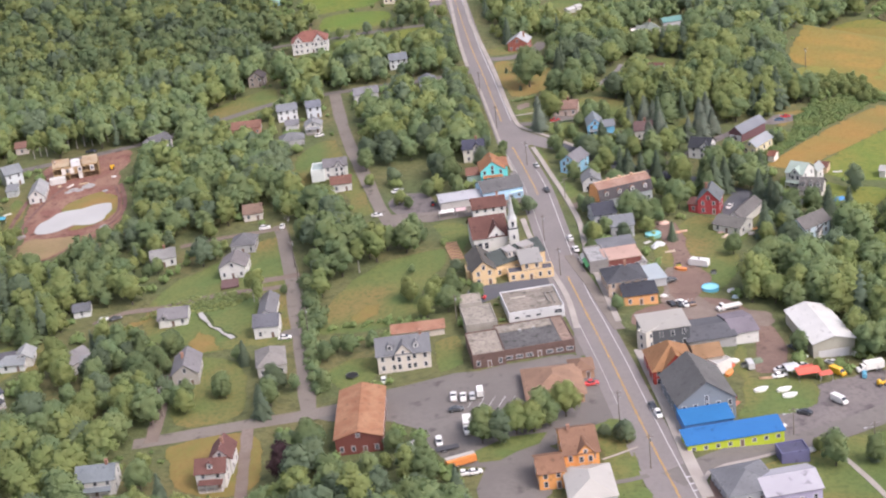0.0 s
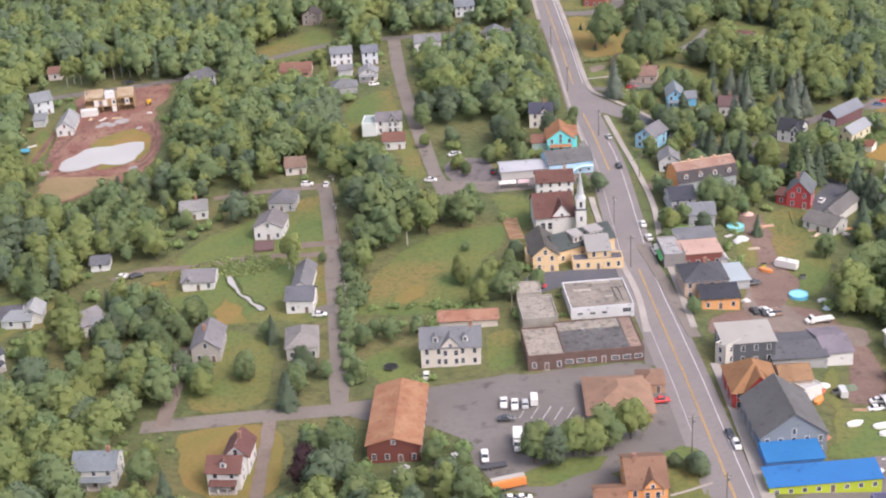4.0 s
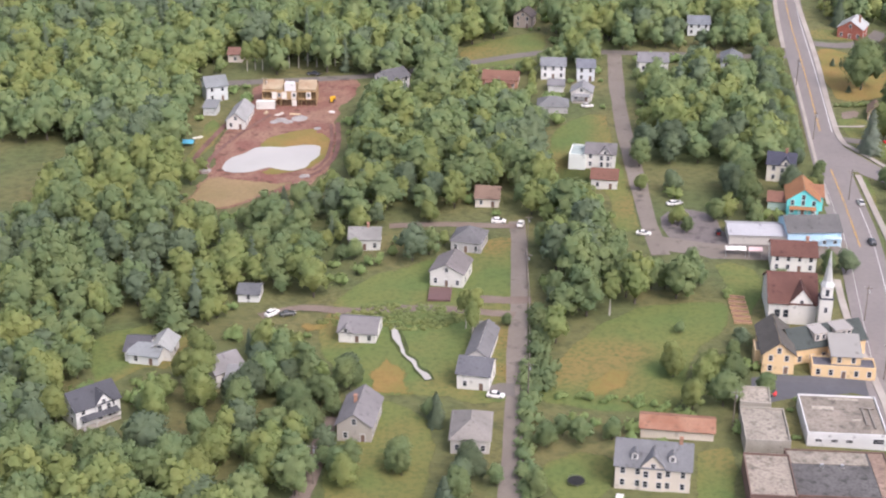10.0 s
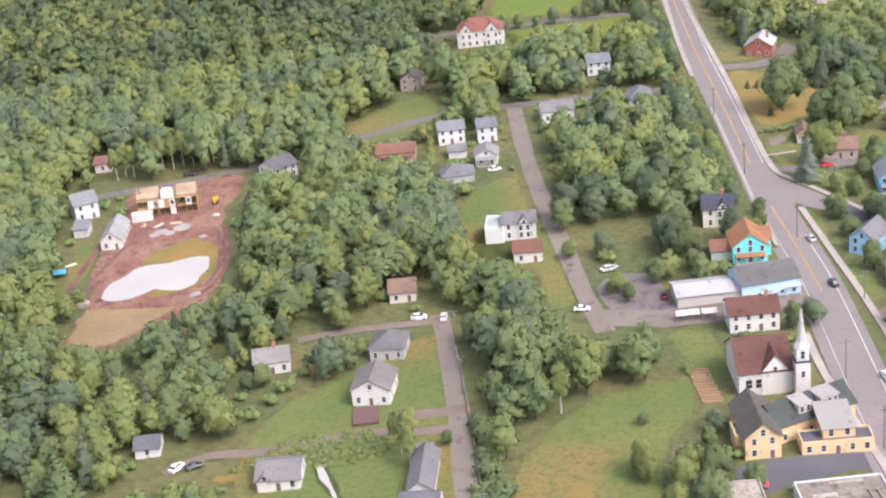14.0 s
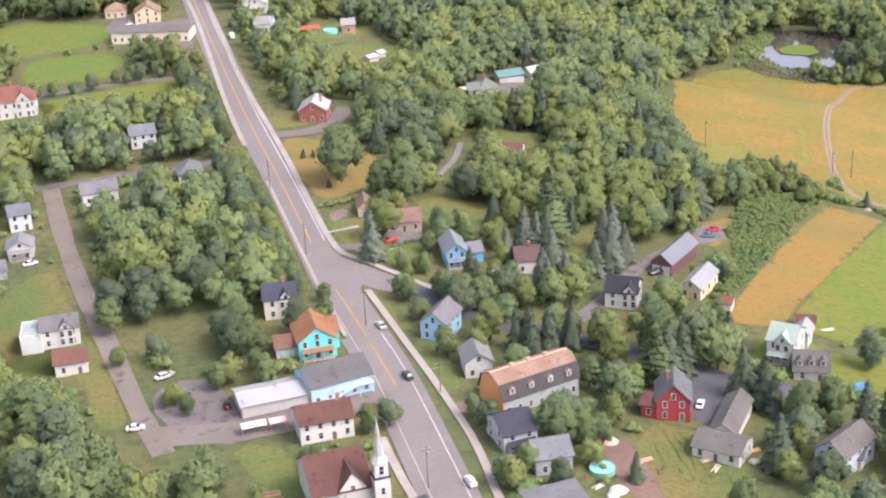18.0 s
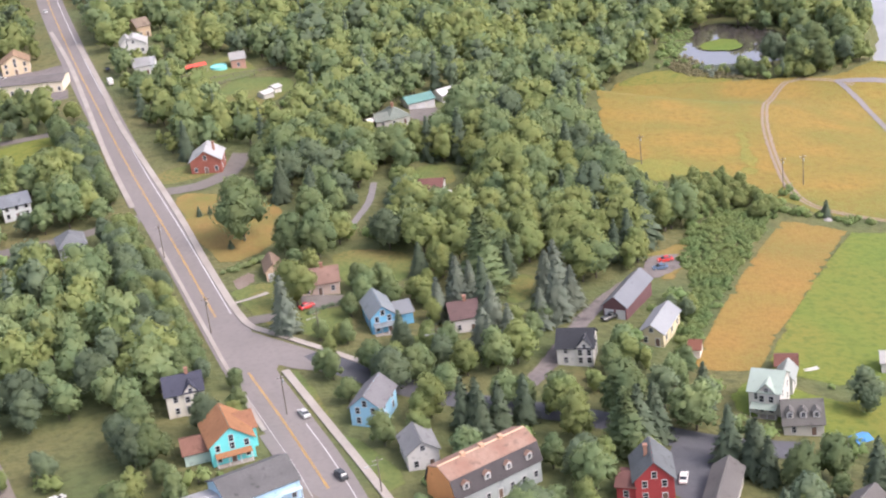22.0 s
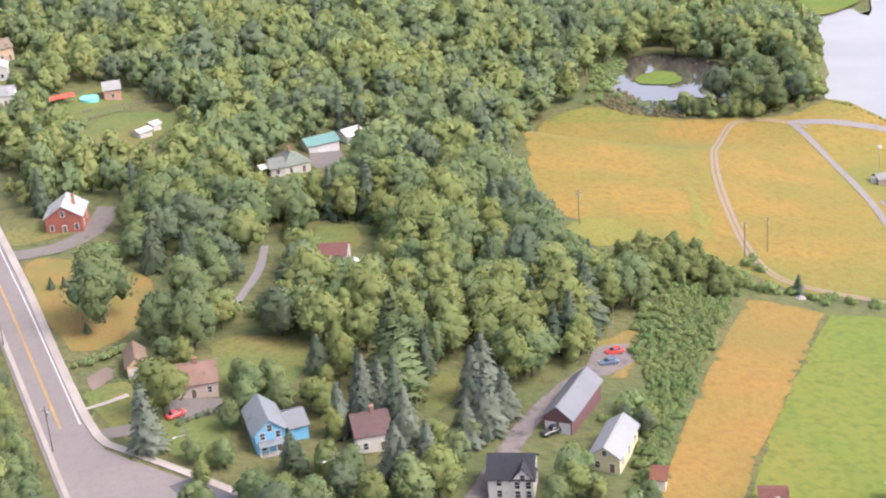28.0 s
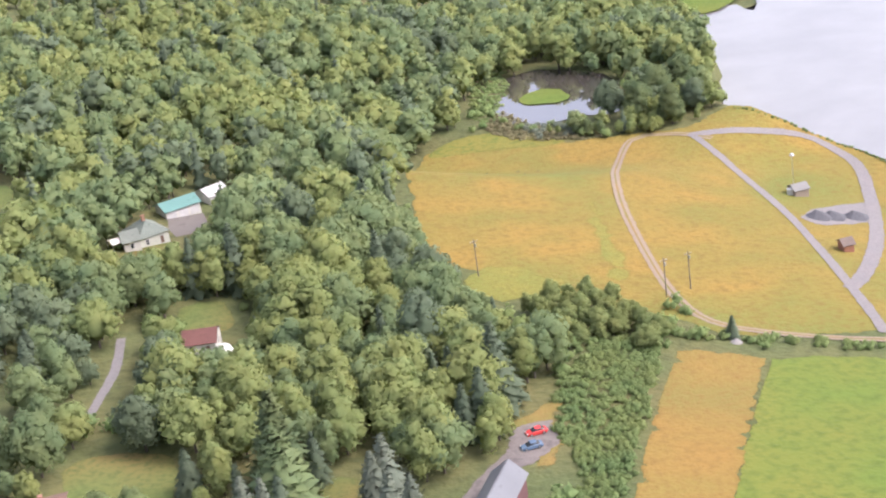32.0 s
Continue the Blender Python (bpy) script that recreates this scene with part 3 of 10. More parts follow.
MEADOW = [(178.2, 788.2), (223.4, 901.8), (252.5, 894.4), (282.2, 877.2), (297.6, 871.8), (311.0, 863.4), (335.5, 871.4), (348.4, 852.2), (358.6, 834.1), (358.8, 814.0), (357.4, 771.3), (268.6, 664.9), (250.9, 681.1), (216.7, 692.5), (209.2, 709.8), (196.5, 722.8), (183.4, 752.5)]
STUBBLE = [(130.9, 601.9), (149.0, 627.3), (173.4, 658.8), (200.8, 693.1), (216.8, 679.0), (183.8, 640.6), (160.8, 613.6), (148.2, 596.2)]
GREEN = [(148.2, 596.2), (160.8, 613.6), (183.8, 640.6), (216.8, 679.0), (235.1, 672.6), (258.1, 657.7), (199.6, 582.1), (162.3, 583.2)]
COVERS = []
COVERS.append(("field", MEADOW, 0.10, "meadow", "golden uncut meadow with worn tracks", "field"))
COVERS.append(("field", STUBBLE, 0.12, "stubble", "strip of mown straw-coloured hay field", "field"))
COVERS.append(("field", GREEN, 0.11, "green", "bright green hay field", "field"))
COVERS.append(("building_site", SITE, 0.12, "soil", "bare reddish soil of a building site", "soil"))
COVERS.append(("sand_flat", [(-176.8, 571.9), (-177.9, 599.4), (-152.9, 599.2), (-139.8, 604.5), (-149.5, 588.1), (-161.4, 570.5)], 0.2, "sand", "sandy graded ground below a pond", "soil"))
COVERS.append(("grass_bank", [(-170.5, 628.2), (-167.4, 640.1), (-154.5, 650.0), (-143.3, 637.9), (-139.9, 621.8), (-143.4, 610.8), (-154.2, 603.4), (-166.4, 601.1), (-158.9, 612.8)], 0.24, "dry", "rough grass bank round a pond", "grass"))
COVERS.append(("lawn", [(-42.5, 463.9), (-43.1, 485.4), (-31.2, 515.8), (-15.0, 526.8), (0.3, 528.9), (1.6, 514.2), (-6.1, 492.2), (-10.4, 465.6)], 0.08, "lawn", "wide mown lawn behind the shops", "lawn"))
COVERS.append(("dry_lawn", [(-35.4, 473.5), (-29.1, 488.5), (-21.2, 486.4), (-21.7, 474.2), (-28.8, 469.1)], 0.14, "dry", "scorched patch of lawn", "lawn"))
COVERS.append(("lawn", [(-6.4, 554.7), (8.3, 553.5), (8.6, 517.5), (5.0, 514.4), (0.3, 532.0)], 0.08, "lawn", "lawn with garden beds beside a church", "lawn"))
COVERS.append(("lawn", [(-105.5, 525.8), (-90.9, 542.7), (-66.4, 564.5), (-55.6, 515.0), (-49.2, 463.5), (-66.6, 462.6), (-89.9, 463.7), (-108.6, 493.2)], 0.07, "lawn", "mown yards along a side street", "lawn"))
COVERS.append(("dry_lawn", [(-89.1, 470.8), (-87.3, 486.0), (-77.1, 476.3), (-71.6, 462.3), (-85.5, 461.6)], 0.13, "dry", "dry sandy patch of yard", "lawn"))
COVERS.append(("dry_lawn", [(-116.1, 494.2), (-106.0, 504.5), (-100.1, 504.2), (-105.4, 491.9)], 0.13, "dry", "dry grass beside a gravel lane", "lawn"))
COVERS.append(("dry_lawn", [(-59.8, 502.0), (-55.9, 503.5), (-50.2, 470.4), (-55.3, 474.9)], 0.13, "dry", "dry verge beside a side street", "lawn"))
COVERS.append(("lawn", [(-82.5, 400.7), (-54.8, 402.1), (-52.4, 367.8), (-73.2, 369.8)], 0.08, "dry", "dry golden lawn round a house", "lawn"))
COVERS.append(("lawn", [(-83.8, 413.2), (-61.4, 414.5), (-66.2, 452.8), (-85.9, 458.5)], 0.08, "lawn", "yard lawn behind small houses", "lawn"))
COVERS.append(("parking_lot", [(-38.2, 405.8), (-16.7, 418.8), (11.1, 424.9), (39.1, 430.2), (46.4, 424.5), (48.4, 381.3), (43.1, 378.6), (22.4, 371.9), (11.4, 364.8), (-0.9, 373.7), (-7.5, 391.5), (-16.0, 398.8)], 0.10, "old_asphalt", "weathered grey asphalt parking lot", "parking lot"))
COVERS.append(("parking_lot", [(9.5, 347.8), (11.4, 364.8), (25.8, 377.7), (31.6, 370.4), (25.5, 344.9)], 0.11, "old_asphalt", "worn asphalt yard beside a house", "parking lot"))
COVERS.append(("forecourt", [(40.5, 425.2), (47.3, 424.5), (51.8, 401.6), (52.0, 374.6), (44.0, 388.4)], 0.12, "old_asphalt", "asphalt forecourt beside the road", "parking lot"))
COVERS.append(("alley", [(8.0, 474.7), (8.4, 486.2), (21.2, 491.0), (36.5, 494.9), (38.8, 480.0), (40.4, 462.7), (39.0, 461.0), (36.8, 483.7), (19.3, 478.9)], 0.10, "dark_asphalt", "asphalt alley between buildings", "alley"))
COVERS.append(("forecourt", [(37.2, 498.8), (40.8, 491.1), (44.7, 459.5), (48.1, 431.8), (40.7, 428.7), (41.7, 459.4), (39.3, 480.1)], 0.11, "old_asphalt", "asphalt strip before shops", "parking lot"))
COVERS.append(("driveway", [(46.5, 564.0), (55.0, 566.6), (54.7, 558.6), (48.8, 557.6)], 0.12, "gravel", "gravel forecourt beside a lodge", "driveway"))
COVERS.append(("yard_path", [(-10.4, 486.9), (-4.9, 497.4), (0.3, 501.7), (-3.5, 493.6), (-8.5, 487.0)], 0.13, "gravel", "worn gravel patch in a lawn", "path"))
COVERS.append(("parking_lot", [(-22.3, 591.9), (-7.8, 592.0), (0.2, 574.7), (29.2, 575.0), (27.1, 565.6), (-5.7, 558.2), (-19.8, 572.4)], 0.10, "lot", "dark asphalt yard behind a blue shop", "parking lot"))
COVERS.append(("gravel_lot", [(57.7, 450.3), (60.7, 461.2), (77.5, 469.2), (94.4, 470.4), (102.5, 453.9), (107.1, 436.5), (101.9, 411.3), (91.2, 412.0), (95.8, 437.3), (76.7, 438.4)], 0.10, "brown_gravel", "brown gravel lot behind old buildings", "lot"))
COVERS.append(("gravel_lot", [(84.6, 375.9), (104.1, 402.0), (131.7, 415.1), (152.3, 410.6), (137.8, 394.7), (94.3, 370.3)], 0.09, "lot", "worn dark lot with parked trucks", "lot"))
COVERS.append(("lawn", [(87.7, 392.4), (90.9, 410.1), (108.9, 409.0), (108.6, 392.9), (94.2, 385.2)], 0.13, "lawn", "scrubby grass with junk among parked cars", "grass"))
COVERS.append(("lawn", [(72.9, 512.6), (96.0, 549.6), (105.5, 523.6), (102.6, 491.6), (88.9, 469.1), (83.4, 482.7)], 0.08, "lawn", "back lawn with a fire pit", "lawn"))
COVERS.append(("track", [(75.8, 497.0), (82.8, 499.5), (88.3, 465.7), (106.0, 457.2), (103.2, 444.5), (79.9, 452.1), (71.2, 464.4)], 0.12, "gravel", "dirt track behind houses", "track"))
COVERS.append(("lawn", [(24.0, 762.5), (36.9, 762.9), (55.9, 746.3), (50.5, 714.7), (31.1, 705.9)], 0.08, "dry", "dry golden lawn with small spruces", "lawn"))
COVERS.append(("lawn", [(20.8, 788.6), (32.6, 792.8), (43.3, 780.7), (23.5, 776.0)], 0.08, "lawn", "mown lawn before a brick house", "lawn"))
COVERS.append(("lawn", [(31.6, 684.7), (44.1, 687.1), (43.8, 665.2), (35.2, 663.8)], 0.08, "lawn", "mown front lawn beside the road", "lawn"))
COVERS.append(("lawn", [(63.6, 703.1), (85.4, 697.0), (78.6, 674.3), (62.4, 676.3)], 0.08, "lawn", "shaded back lawn among spruces", "lawn"))
COVERS.append(("lawn", [(31.4, 687.0), (42.4, 688.9), (48.4, 667.6), (60.3, 665.9), (60.4, 648.1), (55.1, 639.2), (48.5, 646.8), (35.8, 662.8)], 0.08, "lawn", "front lawns with a path beside the road", "lawn"))
COVERS.append(("driveway", [(49.8, 675.7), (60.4, 672.4), (59.8, 666.1), (51.6, 664.7), (48.7, 670.9)], 0.14, "old_asphalt", "asphalt driveway before a tan house", "driveway"))
COVERS.append(("lawn", [(63.9, 637.5), (74.7, 643.6), (78.4, 630.6), (74.1, 623.1), (63.7, 626.5)], 0.08, "lawn", "lawn round a blue house", "lawn"))
COVERS.append(("grass_track", [(71.9, 719.5), (80.8, 741.7), (94.1, 773.0), (97.9, 774.0), (87.4, 744.1), (77.4, 719.8)], 0.08, "grass", "grassy track through the woods", "grass"))
COVERS.append(("lawn", [(86.2, 421.8), (89.9, 433.5), (94.6, 435.3), (94.9, 427.2), (91.2, 412.0), (100.9, 402.2), (96.9, 386.8), (81.4, 384.2), (86.3, 403.1)], 0.14, "lawn", "weedy yard behind the shops", "grass"))
COVERS.append(("lawn", [(39.9, 384.8), (48.1, 389.7), (53.0, 385.9), (53.2, 374.5), (43.5, 366.6), (41.0, 372.4)], 0.19, "lawn", "front lawn with shrubs beside the road", "lawn"))
COVERS.append(("lawn", [(44.1, 364.4), (52.7, 369.8), (53.6, 357.6), (45.3, 353.9)], 0.19, "lawn", "front lawn between garden paths", "lawn"))
COVERS.append(("lawn", [(45.7, 350.4), (53.5, 353.2), (54.8, 341.9), (45.4, 341.2)], 0.19, "lawn", "mown lawn before a pale-roofed house", "lawn"))
COVERS.append(("grass_island", [(6.9, 373.5), (18.1, 380.7), (28.5, 382.1), (26.5, 375.9), (14.6, 368.7), (9.2, 367.7)], 0.19, "lawn", "grass strip with trees in a parking lot", "grass"))
COVERS.append(("lawn", [(50.9, 864.7), (58.6, 884.6), (71.4, 892.3), (82.6, 887.6), (79.1, 863.8), (64.9, 846.8), (57.6, 854.1)], 0.08, "lawn", "mown back lawn in a clearing", "lawn"))
COVERS.append(("yard", [(65.6, 337.2), (68.6, 352.3), (73.3, 358.5), (78.8, 360.1), (80.2, 351.8), (71.9, 336.9)], 0.16, "brown_gravel", "gravel garden bed inside a kerb", "garden"))
COVERS.append(("yard", [(44.1, 893.8), (51.5, 909.0), (57.7, 919.6), (68.3, 926.6), (75.0, 910.5), (72.4, 892.9), (54.8, 882.4), (47.6, 881.5)], 0.08, "lawn", "far back yard with a pool", "lawn"))
COVERS.append(("grass_bank", [(225.9, 902.7), (243.7, 915.9), (258.5, 911.6), (264.0, 898.2), (278.5, 880.4), (268.8, 879.8), (247.2, 892.6), (233.4, 897.9)], 0.16, "green", "bright green bank between meadow and marsh", "grass"))
COVERS.append(("lawn", [(97.5, 807.0), (112.5, 803.1), (120.5, 809.7), (118.2, 818.6), (103.2, 818.5)], 0.08, "lawn", "small lawn before a grey house", "lawn"))
COVERS.append(("weeds", [(236.5, 801.6), (241.5, 795.9), (224.2, 753.5), (214.6, 731.0), (209.2, 737.1), (218.5, 765.4)], 0.14, "weeds", "rank green weeds in a meadow", "grass"))
COVERS.append(("weeds", [(172.7, 752.9), (187.6, 763.1), (198.4, 752.3), (201.1, 729.9), (187.4, 729.4), (174.8, 738.1)], 0.14, "weeds", "rank green weeds in a meadow", "grass"))
COVERS.append(("clearing", [(104.2, 669.3), (111.0, 673.9), (116.3, 670.4), (111.2, 655.4), (103.7, 649.2), (100.0, 654.5)], 0.08, "lawn", "shaded clearing behind tall spruces", "lawn"))
COVERS.append(("verge_scrub", [(161.7, 672.6), (198.6, 715.6), (199.2, 696.1), (170.3, 662.1), (152.8, 637.5), (146.1, 645.9)], 0.06, "grass", "weedy strip beside a hay field", "grass"))
COVERS.append(("yard", [(-194.7, 630.0), (-195.4, 654.5), (-185.2, 639.8), (-185.3, 612.1), (-188.7, 603.3)], 0.08, "lawn", "weedy yard behind old houses", "grass"))
COVERS.append(("driveway", [(31.7, 691.4), (41.5, 698.2), (39.9, 688.3), (34.0, 683.7)], 0.12, "gravel", "short gravel driveway", "driveway"))
COVERS.append(("grass_strip", [(37.8, 635.5), (40.6, 633.8), (45.4, 606.7), (43.4, 604.1)], 0.12, "lawn", "grass strip beside a pavement", "grass"))
COVERS.append(("lawn", [(43.1, 602.6), (50.0, 593.7), (54.9, 571.7), (46.9, 566.8)], 0.08, "lawn", "front lawns beside the pavement", "lawn"))
COVERS.append(("lawn", [(105.3, 770.4), (118.2, 769.8), (116.6, 750.6), (102.7, 750.5)], 0.08, "lawn", "small clearing round a cottage", "lawn"))
COVERS.append(("lawn", [(54.5, 878.2), (85.1, 890.5), (81.2, 867.9), (54.0, 857.1)], 0.08, "lawn", "far back yard", "lawn"))
COVERS.append(("yard", [(121.1, 835.8), (130.8, 837.8), (127.1, 821.9), (118.8, 820.8)], 0.10, "old_asphalt", "paved yard before a garage", "driveway"))
COVERS.append(("driveway", [(113.8, 572.0), (120.7, 562.1), (106.8, 544.0), (104.5, 550.3)], 0.12, "dark_asphalt", "asphalt driveway beside a red house", "driveway"))
COVERS.append(("lawn", [(93.5, 545.0), (103.1, 545.0), (112.8, 526.2), (104.4, 516.1), (87.2, 520.9)], 0.08, "lawn", "lawn round a low grey house", "lawn"))
COVERS.append(("lawn", [(130.9, 580.5), (145.0, 594.7), (158.8, 576.9), (175.9, 573.5), (162.8, 549.8), (149.7, 559.0)], 0.09, "green", "lawn round a white farmhouse", "lawn"))
COVERS.append(("lawn", [(64.5, 344.1), (93.4, 366.0), (126.5, 376.8), (118.2, 336.0), (72.6, 332.9)], 0.07, "lawn", "lawn with a concrete path", "lawn"))
COVERS.append(("lawn", [(43.1, 378.6), (51.2, 381.1), (54.1, 353.2), (44.2, 342.7)], 0.09, "lawn", "front lawns beside the pavement", "lawn"))
COVERS.append(("lawn", [(-38.1, 438.5), (-22.1, 445.5), (-20.2, 427.5), (-31.9, 420.5)], 0.09, "lawn", "garden lawn beside a white guest house", "lawn"))
COVERS.append(("lawn", [(-4.1, 449.5), (4.9, 454.8), (7.2, 430.1), (-2.1, 422.6)], 0.09, "lawn", "garden lawn beside a white guest house", "lawn"))
COVERS.append(("lawn", [(-119.6, 747.0), (-90.7, 772.8), (-85.0, 738.4), (-110.5, 720.8)], 0.09, "lawn", "mown clearing beside the woods", "lawn"))
COVERS.append(("lawn", [(-63.2, 630.0), (-51.9, 643.5), (-42.0, 612.5), (-54.5, 600.3)], 0.08, "lawn", "yard round a white house", "lawn"))
COVERS.append(("gravel_spur", [(289.0, 769.2), (305.6, 779.4), (327.2, 781.4), (311.6, 760.4), (288.7, 759.5)], 0.2, "blue_gravel", "grey gravel spur with stone piles", "track"))
COVERS.append(("marsh_grass", [(233.5, 899.5), (257.0, 908.3), (275.0, 884.9), (254.7, 889.7)], 0.14, "green", "bright reed grass along a marsh", "grass"))
COVERS.append(("lake_spit", [(450.7, 1099.0), (476.7, 1060.8), (443.8, 1027.6), (419.0, 1021.2), (425.2, 1053.2)], 1.2, "green", "grassy spit in the lake", "grass"))
COVERS.append(("track", [(77.4, 537.5), (87.2, 543.8), (88.7, 508.8), (91.6, 483.4), (79.3, 463.1), (74.0, 475.0), (79.5, 504.3)], 0.15, "brown_gravel", "bare brown earth track behind shops", "track"))
COVERS.append(("lawn", [(-165.6, 472.1), (-163.1, 485.3), (-146.0, 492.5), (-132.1, 481.3), (-128.9, 466.5), (-145.5, 464.8), (-153.1, 452.3)], 0.08, "lawn", "mown lawn round a white cottage", "lawn"))
COVERS.append(("yard", [(-30.6, 624.5), (-13.2, 629.8), (7.1, 617.8), (1.4, 602.6), (-17.9, 601.4), (-21.5, 578.1), (-25.2, 584.0)], 0.08, "grass", "weedy open ground beside a car yard", "grass"))
COVERS.append(("yard", [(-68.7, 644.1), (-65.0, 667.3), (-51.4, 678.4), (-43.3, 645.1), (-32.3, 600.7), (-28.5, 573.6), (-35.6, 571.1), (-44.9, 606.3), (-58.8, 612.1)], 0.08, "lawn", "grassy yards along a side street", "lawn"))
COVERS.append(("field", [(-89.3, 965.8), (-65.7, 962.3), (-39.3, 943.8), (-42.6, 915.7), (-63.4, 912.0), (-85.3, 913.5)], 0.08, "green", "light green field behind a motel", "field"))
COVERS.append(("field", [(-72.5, 901.6), (-55.8, 905.9), (-36.3, 899.5), (-30.2, 885.7), (-35.9, 866.4), (-56.6, 864.0), (-73.0, 871.3)], 0.08, "green", "light green field beside a motel", "field"))
COVERS.append(("field", [(-63.5, 843.2), (-35.7, 848.7), (2.0, 853.6), (4.5, 833.6), (-6.9, 827.4), (-52.6, 817.7), (-61.2, 819.4)], 0.08, "green", "light green field strip beside a lane", "field"))
COVERS.append(("lawn", [(-89.4, 829.4), (-80.2, 822.9), (-60.5, 823.1), (-55.6, 833.4), (-62.1, 843.4)], 0.08, "lawn", "lawn before a white mansion", "lawn"))
COVERS.append(("parking_lot", [(-38.0, 930.2), (-36.6, 955.9), (-28.7, 955.6), (-24.4, 941.5), (-16.5, 941.0), (-11.3, 940.9), (-1.9, 941.7), (-1.9, 925.7)], 0.10, "lot", "dark asphalt lot behind a motel", "parking lot"))
COVERS.append(("parking_lot", [(-15.4, 894.8), (-14.7, 905.1), (-2.0, 904.7), (-1.8, 893.4)], 0.10, "lot", "small asphalt lot before a motel", "parking lot"))
COVERS.append(("driveway", [(143.8, 665.1), (152.1, 673.9), (159.5, 673.5), (156.0, 663.2), (147.4, 657.2), (142.6, 656.9)], 0.17, "lot", "gravel parking place at the end of a barn lane", "driveway"))
COVERS.append(("dry_lawn", [(149.8, 674.9), (159.5, 683.4), (166.8, 679.4), (159.1, 661.8), (149.7, 652.6), (143.7, 655.1)], 0.12, "dry", "dry grass round a parking place", "lawn"))
for n, poly, lift, m, label, cat in COVERS:
    patch(n, poly, lift, M[m], label, cat, soft=poly not in (STUBBLE, GREEN))
patch("pond", POND, 0.3, M["pond_water"], "milky shallow pond on a building site", "pond", rough=1.0)
patch("islet", [(282.2, 936.9), (295.9, 941.8), (300.5, 931.4), (296.8, 922.5), (285.0, 925.8)], 0, M["green"], "grassy islet in the marsh pond", "islet", level=MARSH_Z + 0.3)
ribbon("stream", [(-87.7, 499.0), (-85.3, 492.7), (-83.0, 488.3), (-81.0, 483.7), (-78.0, 480.8), (-76.1, 476.9), (-73.6, 474.5), (-71.9, 471.7)], 0.62, -0.62, 0.3, M["pond_water"], "narrow silty ditch full of bright water", "stream", wob=0.9, step=1.2)
ribbon("ditch_bank", [(-87.9, 499.4), (-85.3, 492.7), (-83.0, 488.3), (-81.0, 483.7), (-78.0, 480.8), (-76.1, 476.9), (-73.6, 474.5), (-71.7, 471.4)], 1.7, -1.3, 0.22, M["floor_wood"], "dark weedy bank of a ditch", "grass", wob=1.6, step=1.5)

# ---- roads ----
road = ribbon("road", MAIN[:8], 7.0, -6.6, 0.16, M["asphalt"], "two-lane village main road of grey asphalt", "road")
ribbon("road", MAIN[7:], 5.4, -6.6, 0.165, M["asphalt"], "two-lane country road of grey asphalt", "road")
PAVE = "pale concrete pavement with a kerb"
ribbon("pavement", [(67.2, 343.4), (65.0, 365.0), (62.6, 399.0), (59.7, 431.3)], 1.1, -2.3, 0.34, M["concrete"], PAVE, "pavement", thick=0.3)
ribbon("pavement", [(56.2, 452.6), (54.2, 475.6), (51.2, 511.4), (50.8, 541.6), (48.7, 562.8), (45.5, 586.4), (41.7, 610.6), (37.9, 633.6)], 1.0, -1.0, 0.34, M["concrete"], PAVE, "pavement", thick=0.3)
ribbon("pavement", [(56.9, 631.3), (47.9, 643.3), (39.3, 654.1), (34.3, 660.2), (31.6, 672.1), (28.3, 705.9), (25.1, 745.9), (20.8, 787.9), (14.5, 847.8), (11.0, 907.9), (6.2, 969.3)], 1.0, -1.0, 0.34, M["concrete"], PAVE, "pavement", thick=0.3)
ribbon("pavement", [(11.6, 761.7), (7.5, 815.6), (4.0, 886.1), (0.8, 942.6), (-4.3, 998.3)], 0.9, -0.9, 0.32, M["concrete"], "narrow pale pavement with a kerb", "pavement", thick=0.3)
ribbon("pavement", [(28.2, 606.5), (24.9, 636.0), (21.8, 669.2), (19.3, 696.8), (16.7, 724.8)], 0.55, -0.55, 0.32, M["concrete"], "narrow pale pavement with a kerb", "pavement", thick=0.3)
ribbon("verge", [(44.3, 510.8), (46.7, 498.9), (50.3, 480.4), (53.4, 460.8), (56.0, 446.6)], 1.8, -1.8, 0.27, M["street"], "worn concrete verge between road and shops", "pavement", thick=0.2)
ribbon("pavement", [(42.5, 448.7), (41.0, 475.4), (34.7, 511.0), (31.5, 531.4), (29.8, 550.3)], 1.0, -1.0, 0.32, M["concrete"], "worn concrete pavement beside shops", "pavement", thick=0.3)
patch("junction", [(27.2, 670.2), (31.5, 660.9), (37.9, 652.3), (47.4, 640.7), (56.3, 628.5), (54.5, 625.2), (39.9, 634.0), (37.0, 637.2), (32.4, 626.5), (28.7, 642.6)], 0.18, M["asphalt"], "wide asphalt mouth of a side road", "road", rough=0.0)
ribbon("street", STREET_A, 2.6, -2.6, 0.15, M["street"], "narrow side street of pale old asphalt", "street", wob=0.5)
ribbon("street", STREET_B, 2.8, -2.8, 0.15, M["street"], "narrow side street between hedges", "street", wob=0.5)
ribbon("lane", LANE_B, 3.4, -3.4, 0.18, M["street"], "asphalt lane to the main road", "lane", wob=0.5)
ribbon("street", SOUTH, 3.2, -3.2, 0.14, M["street"], "cracked side street past houses", "street", wob=0.5)
ribbon("lane", LANE_C, 2.0, -2.0, 0.2, M["gravel"], "gravel lane to small houses", "lane", wob=0.5)
ribbon("lane", LANE_D, 2.0, -2.0, 0.2, M["gravel"], "gravel drive at a street's end", "lane", wob=0.5)
ribbon("street", NORTH, 2.8, -2.8, 0.15, M["old_asphalt"], "country lane along the woods", "street", wob=0.5)
